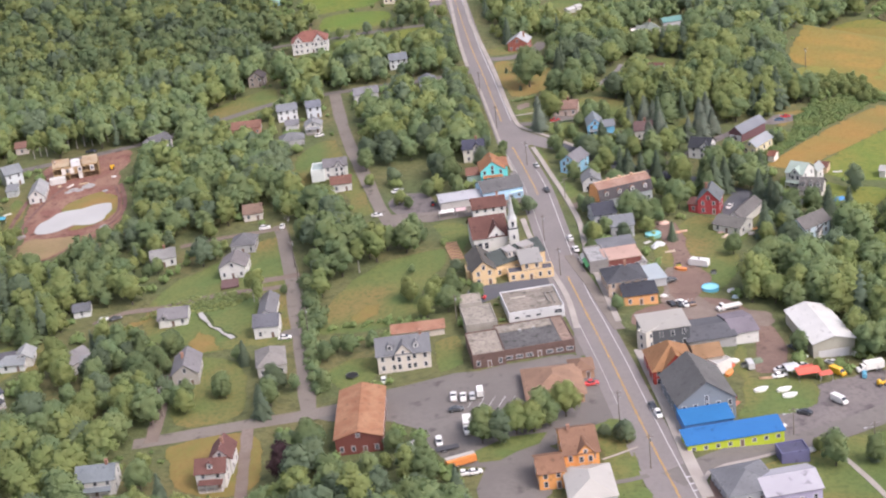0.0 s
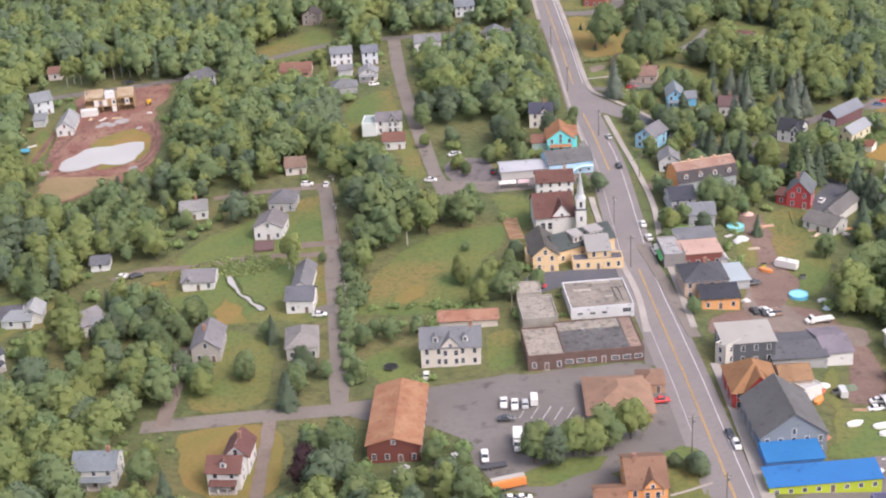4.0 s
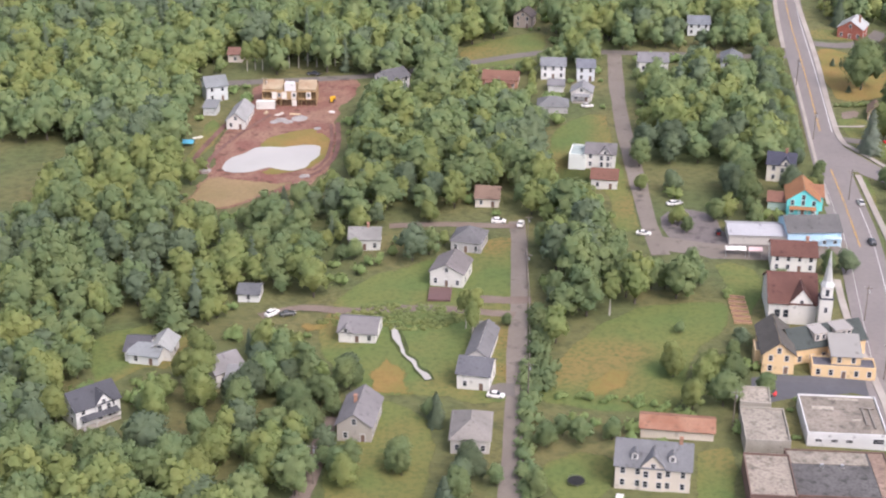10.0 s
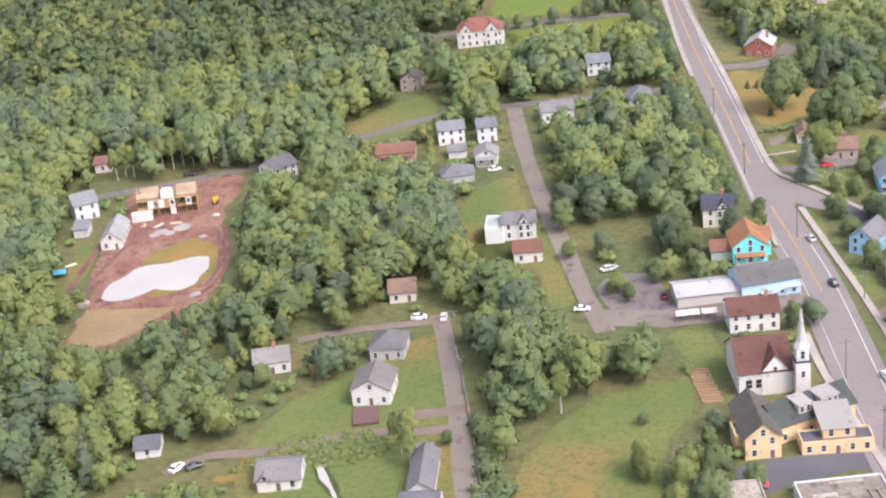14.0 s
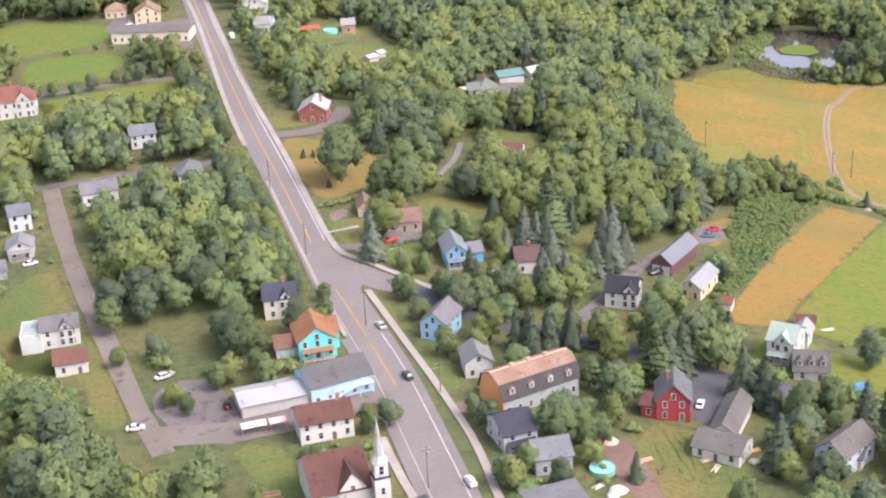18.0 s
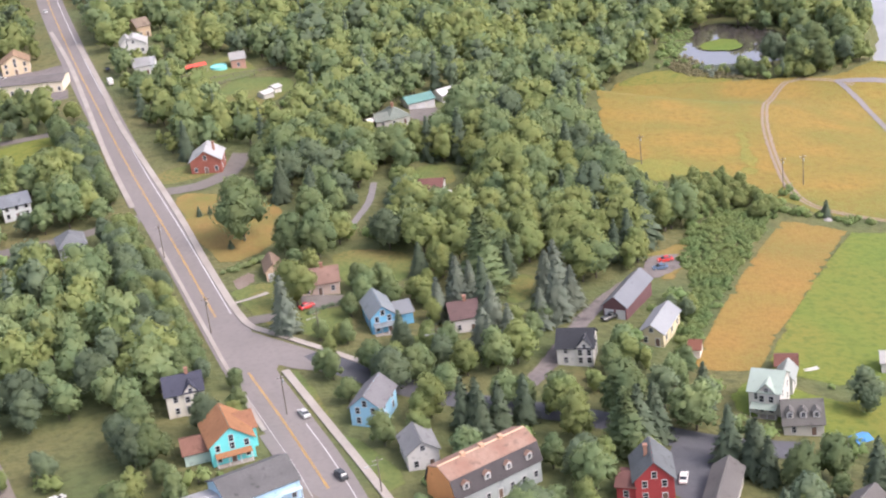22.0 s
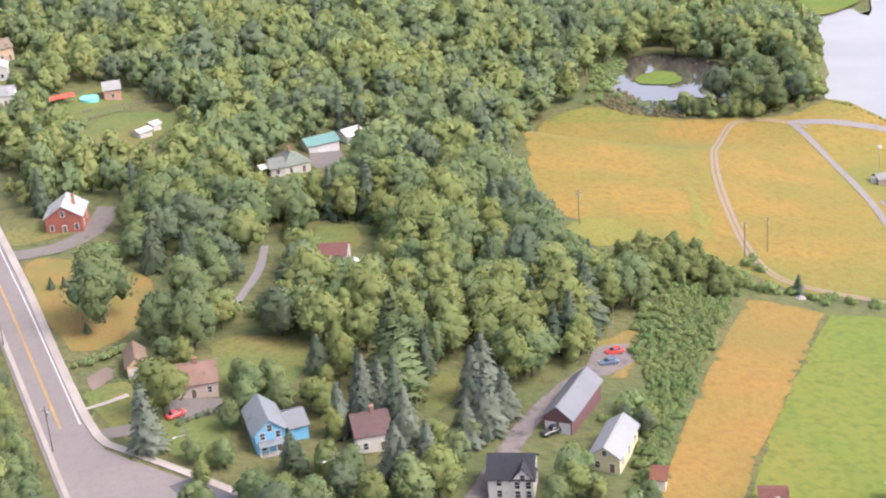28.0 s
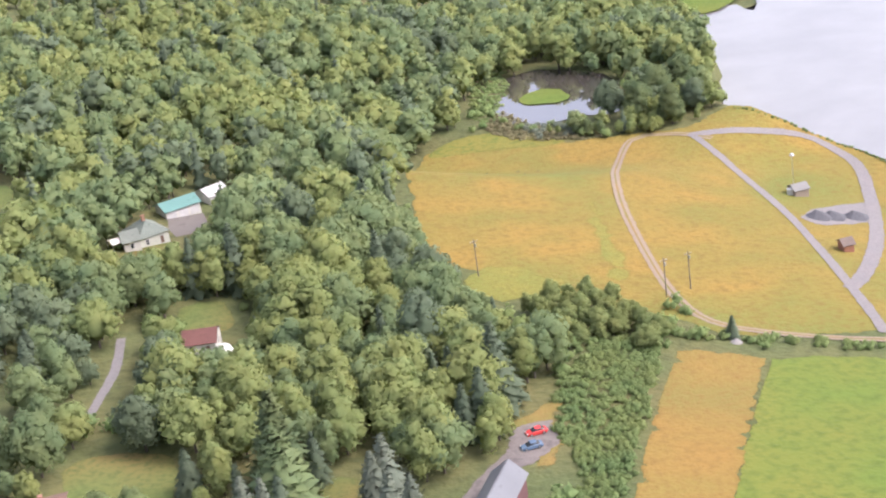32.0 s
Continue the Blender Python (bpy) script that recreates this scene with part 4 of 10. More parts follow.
ribbon("street", FIELD_ROAD, 2.4, -2.4, 0.15, M["old_asphalt"], "country lane between fields", "street", wob=0.5)
ribbon("street", EAST, 4.0, -4.0, 0.19, M["dark_asphalt"], "side road that turns off under trees", "street", wob=0.5)
ribbon("lane", BARN_LANE, 2.4, -2.4, 0.15, M["lot"], "gravel lane past a long barn", "lane", wob=0.5)
ribbon("street", SOUTH_EAST, 4.2, -4.2, 0.19, M["old_asphalt"], "side road beside a blue-roofed shop", "street", wob=0.5)
ribbon("track", DIRT, 1.5, -1.5, 0.22, M["pale_gravel"], "two-rut dirt track through a meadow", "track", wob=0.5)
ribbon("grass_strip", DIRT, 0.3, -0.3, 0.27, M["dry"], "grass strip between wheel ruts", "grass_strip", wob=0.5)
ribbon("track", LOOP_A, 1.5, -1.5, 0.24, M["blue_gravel"], "grey gravel track", "track", wob=0.5)
ribbon("track", LOOP_B, 2.2, -2.2, 0.26, M["blue_gravel"], "wide grey gravel loop beside the lake", "track", wob=0.5)
ribbon("driveway", DRIVE_BRICK, 2.2, -2.2, 0.2, M["old_asphalt"], "asphalt driveway to a brick house", "driveway", wob=0.5)
ribbon("lane", WOOD_LANE, 1.1, -1.1, 0.2, M["blue_gravel"], "gravel lane in the woods", "lane", wob=0.5)
ribbon("driveway", [(-87.7, 403.7), (-88.9, 427.4), (-91.6, 449.8)], 2.2, -2.2, 0.2, M["gravel"], "gravel driveway", "driveway", wob=0.5)
ribbon("driveway", [(-58.5, 404.8), (-57.3, 384.5), (-55.3, 359.7)], 1.8, -1.8, 0.2, M["gravel"], "dirt driveway", "driveway", wob=0.5)
ribbon("path", [(106.8, 362.2), (110.5, 350.2), (113.0, 340.3)], 0.8, -0.8, 0.2, M["concrete"], "concrete garden path", "path", wob=0.5)
ribbon("path", [(31.6, 677.1), (36.6, 678.3), (41.5, 680.2)], 0.6, -0.6, 0.2, M["concrete"], "concrete garden path on a lawn", "path", wob=0.5)
ribbon("driveway", [(33.1, 664.6), (37.8, 664.5), (42.0, 664.7)], 1.6, -1.6, 0.2, M["old_asphalt"], "short asphalt driveway", "driveway", wob=0.5)
ribbon("track", [(-187.7, 647.1), (-188.0, 627.8), (-187.1, 612.0), (-181.0, 600.2)], 1.1, -1.1, 0.32, M["ruts"], "muddy wheel rut on a building site", "track", wob=0.5)
ribbon("track", [(-174.3, 658.9), (-179.3, 639.9), (-181.7, 621.1), (-181.6, 610.0), (-179.0, 601.1)], 0.9, -0.9, 0.32, M["ruts"], "muddy wheel rut on a building site", "track", wob=0.5)
ribbon("track", [(-147.4, 655.0), (-141.7, 635.5), (-139.3, 619.6), (-141.0, 608.7), (-144.2, 601.9)], 0.9, -0.9, 0.32, M["ruts"], "muddy wheel rut on a building site", "track", wob=0.5)
ribbon("track", [(-149.2, 652.5), (-144.2, 635.5), (-141.8, 619.5), (-143.1, 609.5)], 0.7, -0.7, 0.32, M["ruts"], "muddy wheel rut on a building site", "track", wob=0.5)
ribbon("path", [(42.7, 364.5), (47.4, 367.1), (53.1, 370.7)], 0.5, -0.5, 0.3, M["concrete"], "narrow concrete garden path", "path", wob=0.5)
ribbon("path", [(44.4, 352.2), (49.7, 353.5), (54.0, 355.2)], 1.0, -1.0, 0.28, M["old_asphalt"], "short asphalt drive between lawns", "path", wob=0.5)
ribbon("kerb", [(66.6, 341.2), (67.1, 350.1), (69.9, 355.8), (74.9, 359.4), (82.1, 362.0), (90.3, 365.6)], 0.6, -0.6, 0.36, M["concrete"], "pale curved concrete kerb at a street corner", "kerb", wob=0.5)
ribbon("driveway", [(-53.7, 521.7), (-61.4, 520.2), (-68.6, 520.0)], 2.4, -2.4, 0.2, M["gravel"], "gravel driveway", "driveway", wob=0.5)
ribbon("driveway", [(-49.5, 470.4), (-52.6, 469.8), (-54.9, 467.8)], 2.4, -2.4, 0.2, M["old_asphalt"], "short driveway", "driveway", wob=0.5)
for p, q in (((63.7, 353.8), (66.3, 354.5)), ((63.9, 350.3), (66.7, 351.0)), ((64.3, 346.9), (66.9, 347.6))):
    ribbon("crossing_bar", [p, q], 0.25, -0.25, 0.22, M["white_line"], "worn white crossing bar", parent=road, step=2)
ribbon("bay_line", [(9.0, 407.1), (6.9, 400.6)], 0.09, -0.09, 0.2, M["white_line"], "faded white parking bay line", "road marking", step=2)
ribbon("bay_line", [(12.0, 406.6), (9.9, 400.2)], 0.09, -0.09, 0.2, M["white_line"], "faded white parking bay line", "road marking", step=2)
ribbon("bay_line", [(15.1, 406.2), (12.9, 399.7)], 0.09, -0.09, 0.2, M["white_line"], "faded white parking bay line", "road marking", step=2)
ribbon("bay_line", [(18.1, 405.7), (15.9, 399.3)], 0.09, -0.09, 0.2, M["white_line"], "faded white parking bay line", "road marking", step=2)
ribbon("bay_line", [(21.1, 405.3), (18.9, 398.9)], 0.09, -0.09, 0.2, M["white_line"], "faded white parking bay line", "road marking", step=2)
# painted lines belong to the road
for _q in (0.30, -0.04):
    ribbon("centre_line", MAIN[:6], _q, _q - 0.17, 0.21, M["yellow"], "worn double yellow centre line", parent=road, step=4)
for _q in (0.30, -0.04):
    ribbon("centre_line", MAIN[6:9], _q, _q - 0.17, 0.21, M["yellow"], "worn double yellow centre line", parent=road, step=4)
for _q in (0.30, -0.04):
    ribbon("centre_line", MAIN[9:], _q, _q - 0.17, 0.21, M["yellow"], "worn double yellow centre line", parent=road, step=4)
ribbon("edge_line", MAIN[:8], -4.15, -4.38, 0.20, M["white_line"], "white edge line", parent=road, step=4)
ribbon("edge_line", MAIN[9:], -4.0, -4.3, 0.20, M["white_line"], "white edge line", parent=road, step=4)
ribbon("edge_line", MAIN[2:9], 4.12, 4.0, 0.20, M["white_line"], "faint white edge line", parent=road, step=4)




# ---- buildings ----
FOOT = []          # footprints that trees keep clear of


def wall_mesh(w, d, h, rise, ridge, kind):
    """Walls as one closed body, its gable ends included; the base reaches into the ground."""
    bm = bmesh.new()
    x0, x1, b = -w / 2, w / 2, -2.0
    if kind in ("gable", "gambrel") and ridge == "across":
        ring = [(x0, 0, b), (x1, 0, b), (x1, 0, h), (0, 0, h + rise), (x0, 0, h)]
        if kind == "gambrel":
            ring = [(x0, 0, b), (x1, 0, b), (x1, 0, h), (x1 * 0.72, 0, h + rise * 0.7), (0, 0, h + rise), (x0 * 0.72, 0, h + rise * 0.7), (x0, 0, h)]
        prism(bm, ring, (0, d, 0))
    elif kind in ("gable", "gambrel"):
        ring = [(x0, 0, b), (x0, d, b), (x0, d, h), (x0, d / 2, h + rise), (x0, 0, h)]
        if kind == "gambrel":
            ring = [(x0, 0, b), (x0, d, b), (x0, d, h), (x0, d * 0.86, h + rise * 0.7), (x0, d / 2, h + rise), (x0, d * 0.14, h + rise * 0.7), (x0, 0, h)]
        prism(bm, ring, (w, 0, 0))
    else:
        box(bm, x0, x1, 0, d, b, h)
    bmesh.ops.recalc_face_normals(bm, faces=bm.faces[:])
    return bm


def slab(bm, pts, t=0.16):
    """A roof plane with thickness: four corners, lifted by t."""
    n = (Vector(pts[1]) - Vector(pts[0])).cross(Vector(pts[2]) - Vector(pts[1])).normalized()
    if n.z < 0:
        n = -n
    prism(bm, [Vector(p) + n * 0.03 for p in pts], n * t)


def roof_mesh(w, d, h, rise, ridge, kind, over=0.45):
    bm = bmesh.new()
    x0, x1, y0, y1 = -w / 2 - over, w / 2 + over, -over, d + over
    if kind == "flat":
        box(bm, -w / 2 + 0.3, w / 2 - 0.3, 0.3, d - 0.3, h + 0.005, h + 0.12)
    elif kind == "shed":
        s = rise / d
        slab(bm, [(x0, y0, h - over * s), (x1, y0, h - over * s), (x1, y1, h + rise + over * s), (x0, y1, h + rise + over * s)])
    elif kind == "hip":
        r = min(w, d) / 2 * 0.95
        z0 = h - over * rise / r
        if w >= d:
            a, b = (-w / 2 + r, d / 2, h + rise), (w / 2 - r, d / 2, h + rise)
        else:
            a, b = (0, r, h + rise), (0, d - r, h + rise)
        c = [(x0, y0, z0), (x1, y0, z0), (x1, y1, z0), (x0, y1, z0)]
        va, vb, vc = bm.verts.new(a), bm.verts.new(b), [bm.verts.new(p) for p in c]
        if w >= d:
            fs = [(vc[0], vc[1], vb, va), (vc[1], vc[2], vb), (vc[2], vc[3], va, vb), (vc[3], vc[0], va)]
        else:
            fs = [(vc[0], vc[1], va), (vc[1], vc[2], vb, va), (vc[2], vc[3], vb), (vc[3], vc[0], va, vb)]
        for f in fs:
            bm.faces.new(f)
        bm.faces.new(list(reversed(vc)))
    elif kind == "gambrel":
        if ridge == "along":
            for a, b, c, e in ((d * 0.12, h + rise * 0.67, d / 2, h + rise), (d * 0.88, h + rise * 0.67, d / 2, h + rise)):
                slab(bm, [(x0, a, b), (x1, a, b), (x1, c, e), (x0, c, e)])
    elif ridge == "along":
        s = rise / (d / 2)
        slab(bm, [(x0, y0, h - over * s), (x1, y0, h - over * s), (x1, d / 2, h + rise), (x0, d / 2, h + rise)])
        slab(bm, [(x0, d / 2, h + rise), (x1, d / 2, h + rise), (x1, y1, h - over * s), (x0, y1, h - over * s)])
    else:
        s = rise / (w / 2)
        slab(bm, [(x0, y0, h - over * s), (0, y0, h + rise), (0, y1, h + rise), (x0, y1, h - over * s)])
        slab(bm, [(x1, y0, h - over * s), (x1, y1, h - over * s), (0, y1, h + rise), (0, y0, h + rise)])
    bmesh.ops.recalc_face_normals(bm, faces=bm.faces[:])
    return bm


_win = {}


def window(parent, x, y, z, turn=0, w=1.0, h=1.5, name="window", shade=None):
    """A window or door: a frame that stands proud of the wall, with a dark pane set in it."""
    key = (w, h, name, shade)
    if key not in _win:
        bm = bmesh.new()
        for a in ((-w / 2 - 0.12, -w / 2, 0, h), (w / 2, w / 2 + 0.12, 0, h), (-w / 2 - 0.12, w / 2 + 0.12, h, h + 0.14), (-w / 2 - 0.16, w / 2 + 0.16, -0.12, 0)):
            box(bm, a[0], a[1], -0.07, 0.02, a[2], a[3])
        if name == "window":
            box(bm, -w / 2, w / 2, -0.05, 0.02, h / 2 - 0.04, h / 2 + 0.04)
        f = bpy.data.meshes.new(name)
        bm.to_mesh(f)
        bm.free()
        f.materials.append(M["trim"])
        bm = bmesh.new()
        box(bm, -w / 2, w / 2, -0.03, 0.02, 0, h)
        p = bpy.data.meshes.new("pane")
        bm.to_mesh(p)
        bm.free()
        p.materials.append(shade or M["glass"])
        _win[key] = f, p
    f, p = _win[key]
    ob = part_of(name, f, None, parent, m=pose(x, y, z, 0, 0, turn))
    part_of("pane" if name == "window" else "door_leaf", p, None, ob)
    return ob


WHITE, CREAM, GREY = (0.60, 0.60, 0.595), (0.64, 0.48, 0.29), (0.42, 0.42, 0.42)
SLATE, NAVY, BROWN, MAROON, TERRA = (0.22, 0.22, 0.24), (0.075, 0.08, 0.11), (0.21, 0.15, 0.12), (0.20, 0.10, 0.085), (0.50, 0.24, 0.11)
PALE, TIN = (0.60, 0.60, 0.60), (0.48, 0.49, 0.52)


def house(A, B, depth, h, kind, rise, wall, roof, label, ridge="along", surf="shingle", wallkind="siding", storeys=None, windows=True, sides_too=True, chimney=None, name="house", category="house", gables=(), dormers=0, porch=0.0, over=0.45, door=True, group="", roof_label="", win=None, dz=0.0, parapet=None, doors=0, square=1.0, phi=None, boxes=()):
    """A building whose front stands from A to B, its depth behind it. gables: (place, width, rise) of cross gables on the front slope; porch: a lean-to roof on posts."""
    a, b = Vector((*A, 0)), Vector((*B, 0))
    w = (b - a).length
    mid = (a + b) / 2
    turn = math.degrees(math.atan2(b.y - a.y, b.x - a.x))
    new_turn = phi if phi is not None else turn * (square if abs(turn) < 30 else 1.0)
    slew = Matrix.Rotation(radians(new_turn - turn), 3, "Z")
    a, b, turn = mid + slew @ (a - mid), mid + slew @ (b - mid), new_turn
    back = Vector((-(b - a).y, (b - a).x, 0)).normalized()
    z = float(np.mean([hgt(p.x, p.y) for p in (a, b)])) + dz
    ob = tagged(new(name), label, category, group)
    ob.matrix_basis = pose(mid.x, mid.y, z, 0, 0, turn)
    FOOT.append([tuple(p[:2]) for p in (a, b, b + back * depth, a + back * depth)])
    wm, rm = paint(wall, wallkind), paint(roof, surf)
    part("wall", wall_mesh(w, depth, h, rise, ridge, kind), wm, ob)
    rf = part("roof", roof_mesh(w, depth, h, rise, ridge, kind, over), rm, ob, roof_label)
    if kind == "gambrel":
        bm = bmesh.new()
        s = rise * 0.7 / (depth * 0.14)
        for a, b in ((-0.15, depth * 0.14), (depth + 0.15, depth * 0.86)):
            slab(bm, [(-w / 2 - over, a, h - 0.15 * s), (w / 2 + over, a, h - 0.15 * s), (w / 2 + over, b, h + rise * 0.7), (-w / 2 - over, b, h + rise * 0.7)])
        part("lower_roof", bm, paint((0.13, 0.12, 0.13), "shingle"), ob, "dark steep lower roof slopes")
    if kind == "flat":
        bm = bmesh.new()
        for q in ((-w / 2, w / 2, 0, 0.28), (-w / 2, w / 2, depth - 0.28, depth), (-w / 2, -w / 2 + 0.28, 0.28, depth - 0.28), (w / 2 - 0.28, w / 2, 0.28, depth - 0.28)):
            box(bm, *q, h + 0.003, h + 0.5)
        part("parapet", bm, paint(parapet or wall, wallkind), ob)
    n = storeys or max(1, int(h / 2.7))
    if windows:
        ww, wh = win or (0.95, 1.45)
        k = max(1, int(w / 3.0))
        for s in range(n):
            zz = s * (h / n) + 0.95
            if zz + wh > h:
                continue
            for i in range(k):
                x = -w / 2 + (i + 0.5) * w / k
                if s == 0 and door and i == k // 2 and k > 1:
                    window(ob, x, -0.01, 0.1, 0, 1.0, 2.05, "door", paint((0.16, 0.11, 0.09), "siding"))
                else:
                    window(ob, x, -0.01, zz, 0, ww, wh)
            if sides_too:
                ks = max(1, int(depth / 4.2))
                for i in range(ks):
                    y = (i + 0.5) * depth / ks
                    window(ob, -w / 2 - 0.01, y, zz, -90, ww, wh)
                    window(ob, w / 2 + 0.01, y, zz, 90, ww, wh)
        if kind in ("gable", "gambrel") and ridge == "across" and rise > 1.8:
            window(ob, 0, -0.01, h + 0.25, 0, ww, min(wh, rise * 0.5))
    for i in range(doors):
        window(ob, -w / 2 + (i + 0.5) * w / doors, -0.012, 0.0, 0, w / doors * 0.72, min(2.4, h - 0.4), "garage_door", M["trim"])
    for x, gw, gr in gables:
        bm = bmesh.new()
        prism(bm, [(x - gw / 2, -0.25, 0 if gr > 0 else h), (x + gw / 2, -0.25, 0 if gr > 0 else h), (x + gw / 2, -0.25, h), (x, -0.25, h + abs(gr)), (x - gw / 2, -0.25, h)], (0, depth * 0.5 + 0.2, 0))
        bmesh.ops.recalc_face_normals(bm, faces=bm.faces[:])
        g = part("front_gable", bm, wm, ob)
        bm = bmesh.new()
        s = abs(gr) / (gw / 2)
        for sg in (-1, 1):
            slab(bm, [(x, -0.6, h + abs(gr)), (x, depth * 0.5, h + abs(gr)), (x + sg * (gw / 2 + 0.4), depth * 0.5, h - 0.4 * s), (x + sg * (gw / 2 + 0.4), -0.6, h - 0.4 * s)], 0.14)
        part("gable_roof", bm, rm, g)
        window(g, x, -0.27, h - 0.2, 0, 0.9, 1.2)
        if storeys and storeys > 1:
            for q in (-0.27, 0.27):
                window(g, x + q * gw, -0.27, 0.95, 0)
                window(g, x + q * gw, -0.27, h / 2 + 0.5, 0)
    for i in range(dormers):
        x = -w / 2 + (i + 0.5) * w / dormers
        zz, y0 = h + rise * 0.28, depth * 0.11
        if kind == "gambrel":
            zz, y0 = h + rise * 0.2, 0.1
        bm = bmesh.new()
        prism(bm, [(x - 0.75, y0, zz), (x + 0.75, y0, zz), (x + 0.75, y0, zz + 1.3), (x, y0, zz + 1.9), (x - 0.75, y0, zz + 1.3)], (0, depth * 0.25, 0))
        bmesh.ops.recalc_face_normals(bm, faces=bm.faces[:])
        dm = part("dormer", bm, paint(WHITE, "siding"), ob)
        bm = bmesh.new()
        for sg in (-1, 1):
            slab(bm, [(x, y0 - 0.2, zz + 1.93), (x, y0 + depth * 0.24, zz + 1.93), (x + sg * 0.95, y0 + depth * 0.24, zz + 1.2), (x + sg * 0.95, y0 - 0.2, zz + 1.2)], 0.1)
        part("dormer_roof", bm, rm, dm)
        window(dm, x, y0 - 0.02, zz + 0.25, 0, 0.8, 1.0)
    for q, bw in boxes:
        x, y0, zz = q * w, depth * 0.10, h + rise * 0.2
        bm = bmesh.new()
        box(bm, x - bw / 2, x + bw / 2, y0, depth * 0.5, zz - 0.6, zz + 2.3)
        dm = part("dormer", bm, paint((0.50, 0.45, 0.40), "siding"), ob, "wide weathered box dormer")
        bm = bmesh.new()
        slab(bm, [(x - bw / 2 - 0.3, y0 - 0.35, zz + 2.36), (x + bw / 2 + 0.3, y0 - 0.35, zz + 2.36), (x + bw / 2 + 0.3, depth * 0.55, zz + 2.75), (x - bw / 2 - 0.3, depth * 0.55, zz + 2.75)], 0.14)
        part("dormer_roof", bm, paint((0.46, 0.44, 0.43), "tin"), dm)
        for k in range(int(bw / 1.5)):
            window(dm, x - bw / 2 + (k + 0.5) * bw / int(bw / 1.5), y0 - 0.02, zz + 0.6, 0, 0.9, 1.3)
    if chimney is not None:
        bm = bmesh.new()
        box(bm, chimney * w / 2 - 0.4, chimney * w / 2 + 0.4, depth * 0.45, depth * 0.45 + 0.8, h, h + rise + 1.3)
        box(bm, chimney * w / 2 - 0.5, chimney * w / 2 + 0.5, depth * 0.45 - 0.1, depth * 0.45 + 0.9, h + rise + 1.3, h + rise + 1.5)
        part("chimney", bm, paint((0.35, 0.2, 0.15), "brick"), ob)
    if porch:
        bm = bmesh.new()
        slab(bm, [(-w * 0.42, -porch, 2.4), (w * 0.42, -porch, 2.4), (w * 0.42, -0.02, 3.0), (-w * 0.42, -0.02, 3.0)], 0.12)
        p = part("porch_roof", bm, rm, ob)
        for i in range(4):
            bm = bmesh.new()
            x = -w * 0.4 + i * w * 0.8 / 3
            box(bm, x - 0.08, x + 0.08, -porch + 0.1, -porch + 0.26, -1.5, 2.42)
            part("post", bm, M["trim"], p)
        bm = bmesh.new()
        box(bm, -w * 0.42, w * 0.42, -porch, -0.02, -1.5, 0.25)
        part("porch_floor", bm, M["concrete"], ob)
    return ob


# church with its steeple
church = house((11.2, 517.4), (23.3, 520.9), 17, 6.2, "gable", 5.2, WHITE, MAROON, "white clapboard church with a maroon roof and steeple", windows=False, name="church", category="church", gables=((2.2, 6.5, 4.2),), over=0.5, square=0.4)
for _x in (-4.0, -1.6):
    window(church, _x, -0.01, 2.0, 0, 1.5, 2.2)
for _i in range(4):
    window(church, -6.05, 2 + _i * 3.4, 1.8, -90, 1.0, 2.6)
    window(church, 6.05, 2 + _i * 3.4, 1.8, 90, 1.0, 2.6)


def steeple(base):
    """Square tower in two stages, a bell stage with louvres, and a tapering spire."""
    z = float(hgt(*base))
    bm = bmesh.new()
    box(bm, -1.7, 1.7, -1.7, 1.7, -2, 9.0)
    m = church.matrix_basis.inverted() @ pose(base[0], base[1], z, 0, 0, math.degrees(church.matrix_basis.to_euler().z))
    tower = part("tower", bm, paint(WHITE), church)
    tower.matrix_local = m
    bm = bmesh.new()
    box(bm, -1.9, 1.9, -1.9, 1.9, 9.0, 9.3)
    part("cornice", bm, paint(NAVY, "shingle"), tower)
    bm = bmesh.new()
    box(bm, -1.45, 1.45, -1.45, 1.45, 9.3, 12.6)
    bell = part("bell_stage", bm, paint(WHITE), tower)
    for t, x, y in ((0, 0, -1.46), (90, 1.46, 0), (-90, -1.46, 0)):
        window(bell, x, y, 9.9, t, 0.9, 1.9)
        window(tower, x * 1.17, y * 1.17, 5.2, t, 0.8, 1.5)
    bm = bmesh.new()
    for r0, r1, a, b in ((2.0, 1.25, 12.6, 14.0), (1.25, 0.05, 14.0, 22.5)):
        lo = [bm.verts.new((r0 * math.cos(k * math.pi / 4 + math.pi / 8), r0 * math.sin(k * math.pi / 4 + math.pi / 8), a)) for k in range(8)]
        hi = [bm.verts.new((r1 * math.cos(k * math.pi / 4 + math.pi / 8), r1 * math.sin(k * math.pi / 4 + math.pi / 8), b)) for k in range(8)]
        for k in range(8):
            bm.faces.new((lo[k], lo[(k + 1) % 8], hi[(k + 1) % 8], hi[k]))
    part("spire", bm, paint((0.66, 0.68, 0.70), "tin"), tower, "pale grey spire")


steeple((25.5, 519.1))
house((11.3, 551.0), (23.6, 554.1), 9, 5.2, "gable", 2.8, WHITE, MAROON, "white two-storey house with a maroon roof", storeys=2, chimney=0.6, square=0.4)
house((10.3, 488.7), (17.8, 491.3), 16, 5.6, "gable", 3.2, CREAM, (0.16, 0.15, 0.14), "cream clapboard house with dark gabled roof", ridge="across", storeys=2, square=0.4)
house((8.2, 492.6), (10.3, 493.2), 6, 4.2, "flat", 0, CREAM, (0.4, 0.38, 0.36), "cream one-storey side wing of a clapboard house", windows=False, square=0.4)
house((17.9, 495.6), (35.9, 506.0), 10, 4.6, "gable", 3.4, CREAM, (0.10, 0.12, 0.12), "cream shop wing with dark roof and grey dormers", storeys=1, boxes=((-0.12, 3.4), (0.2, 4.6)), square=0.4)
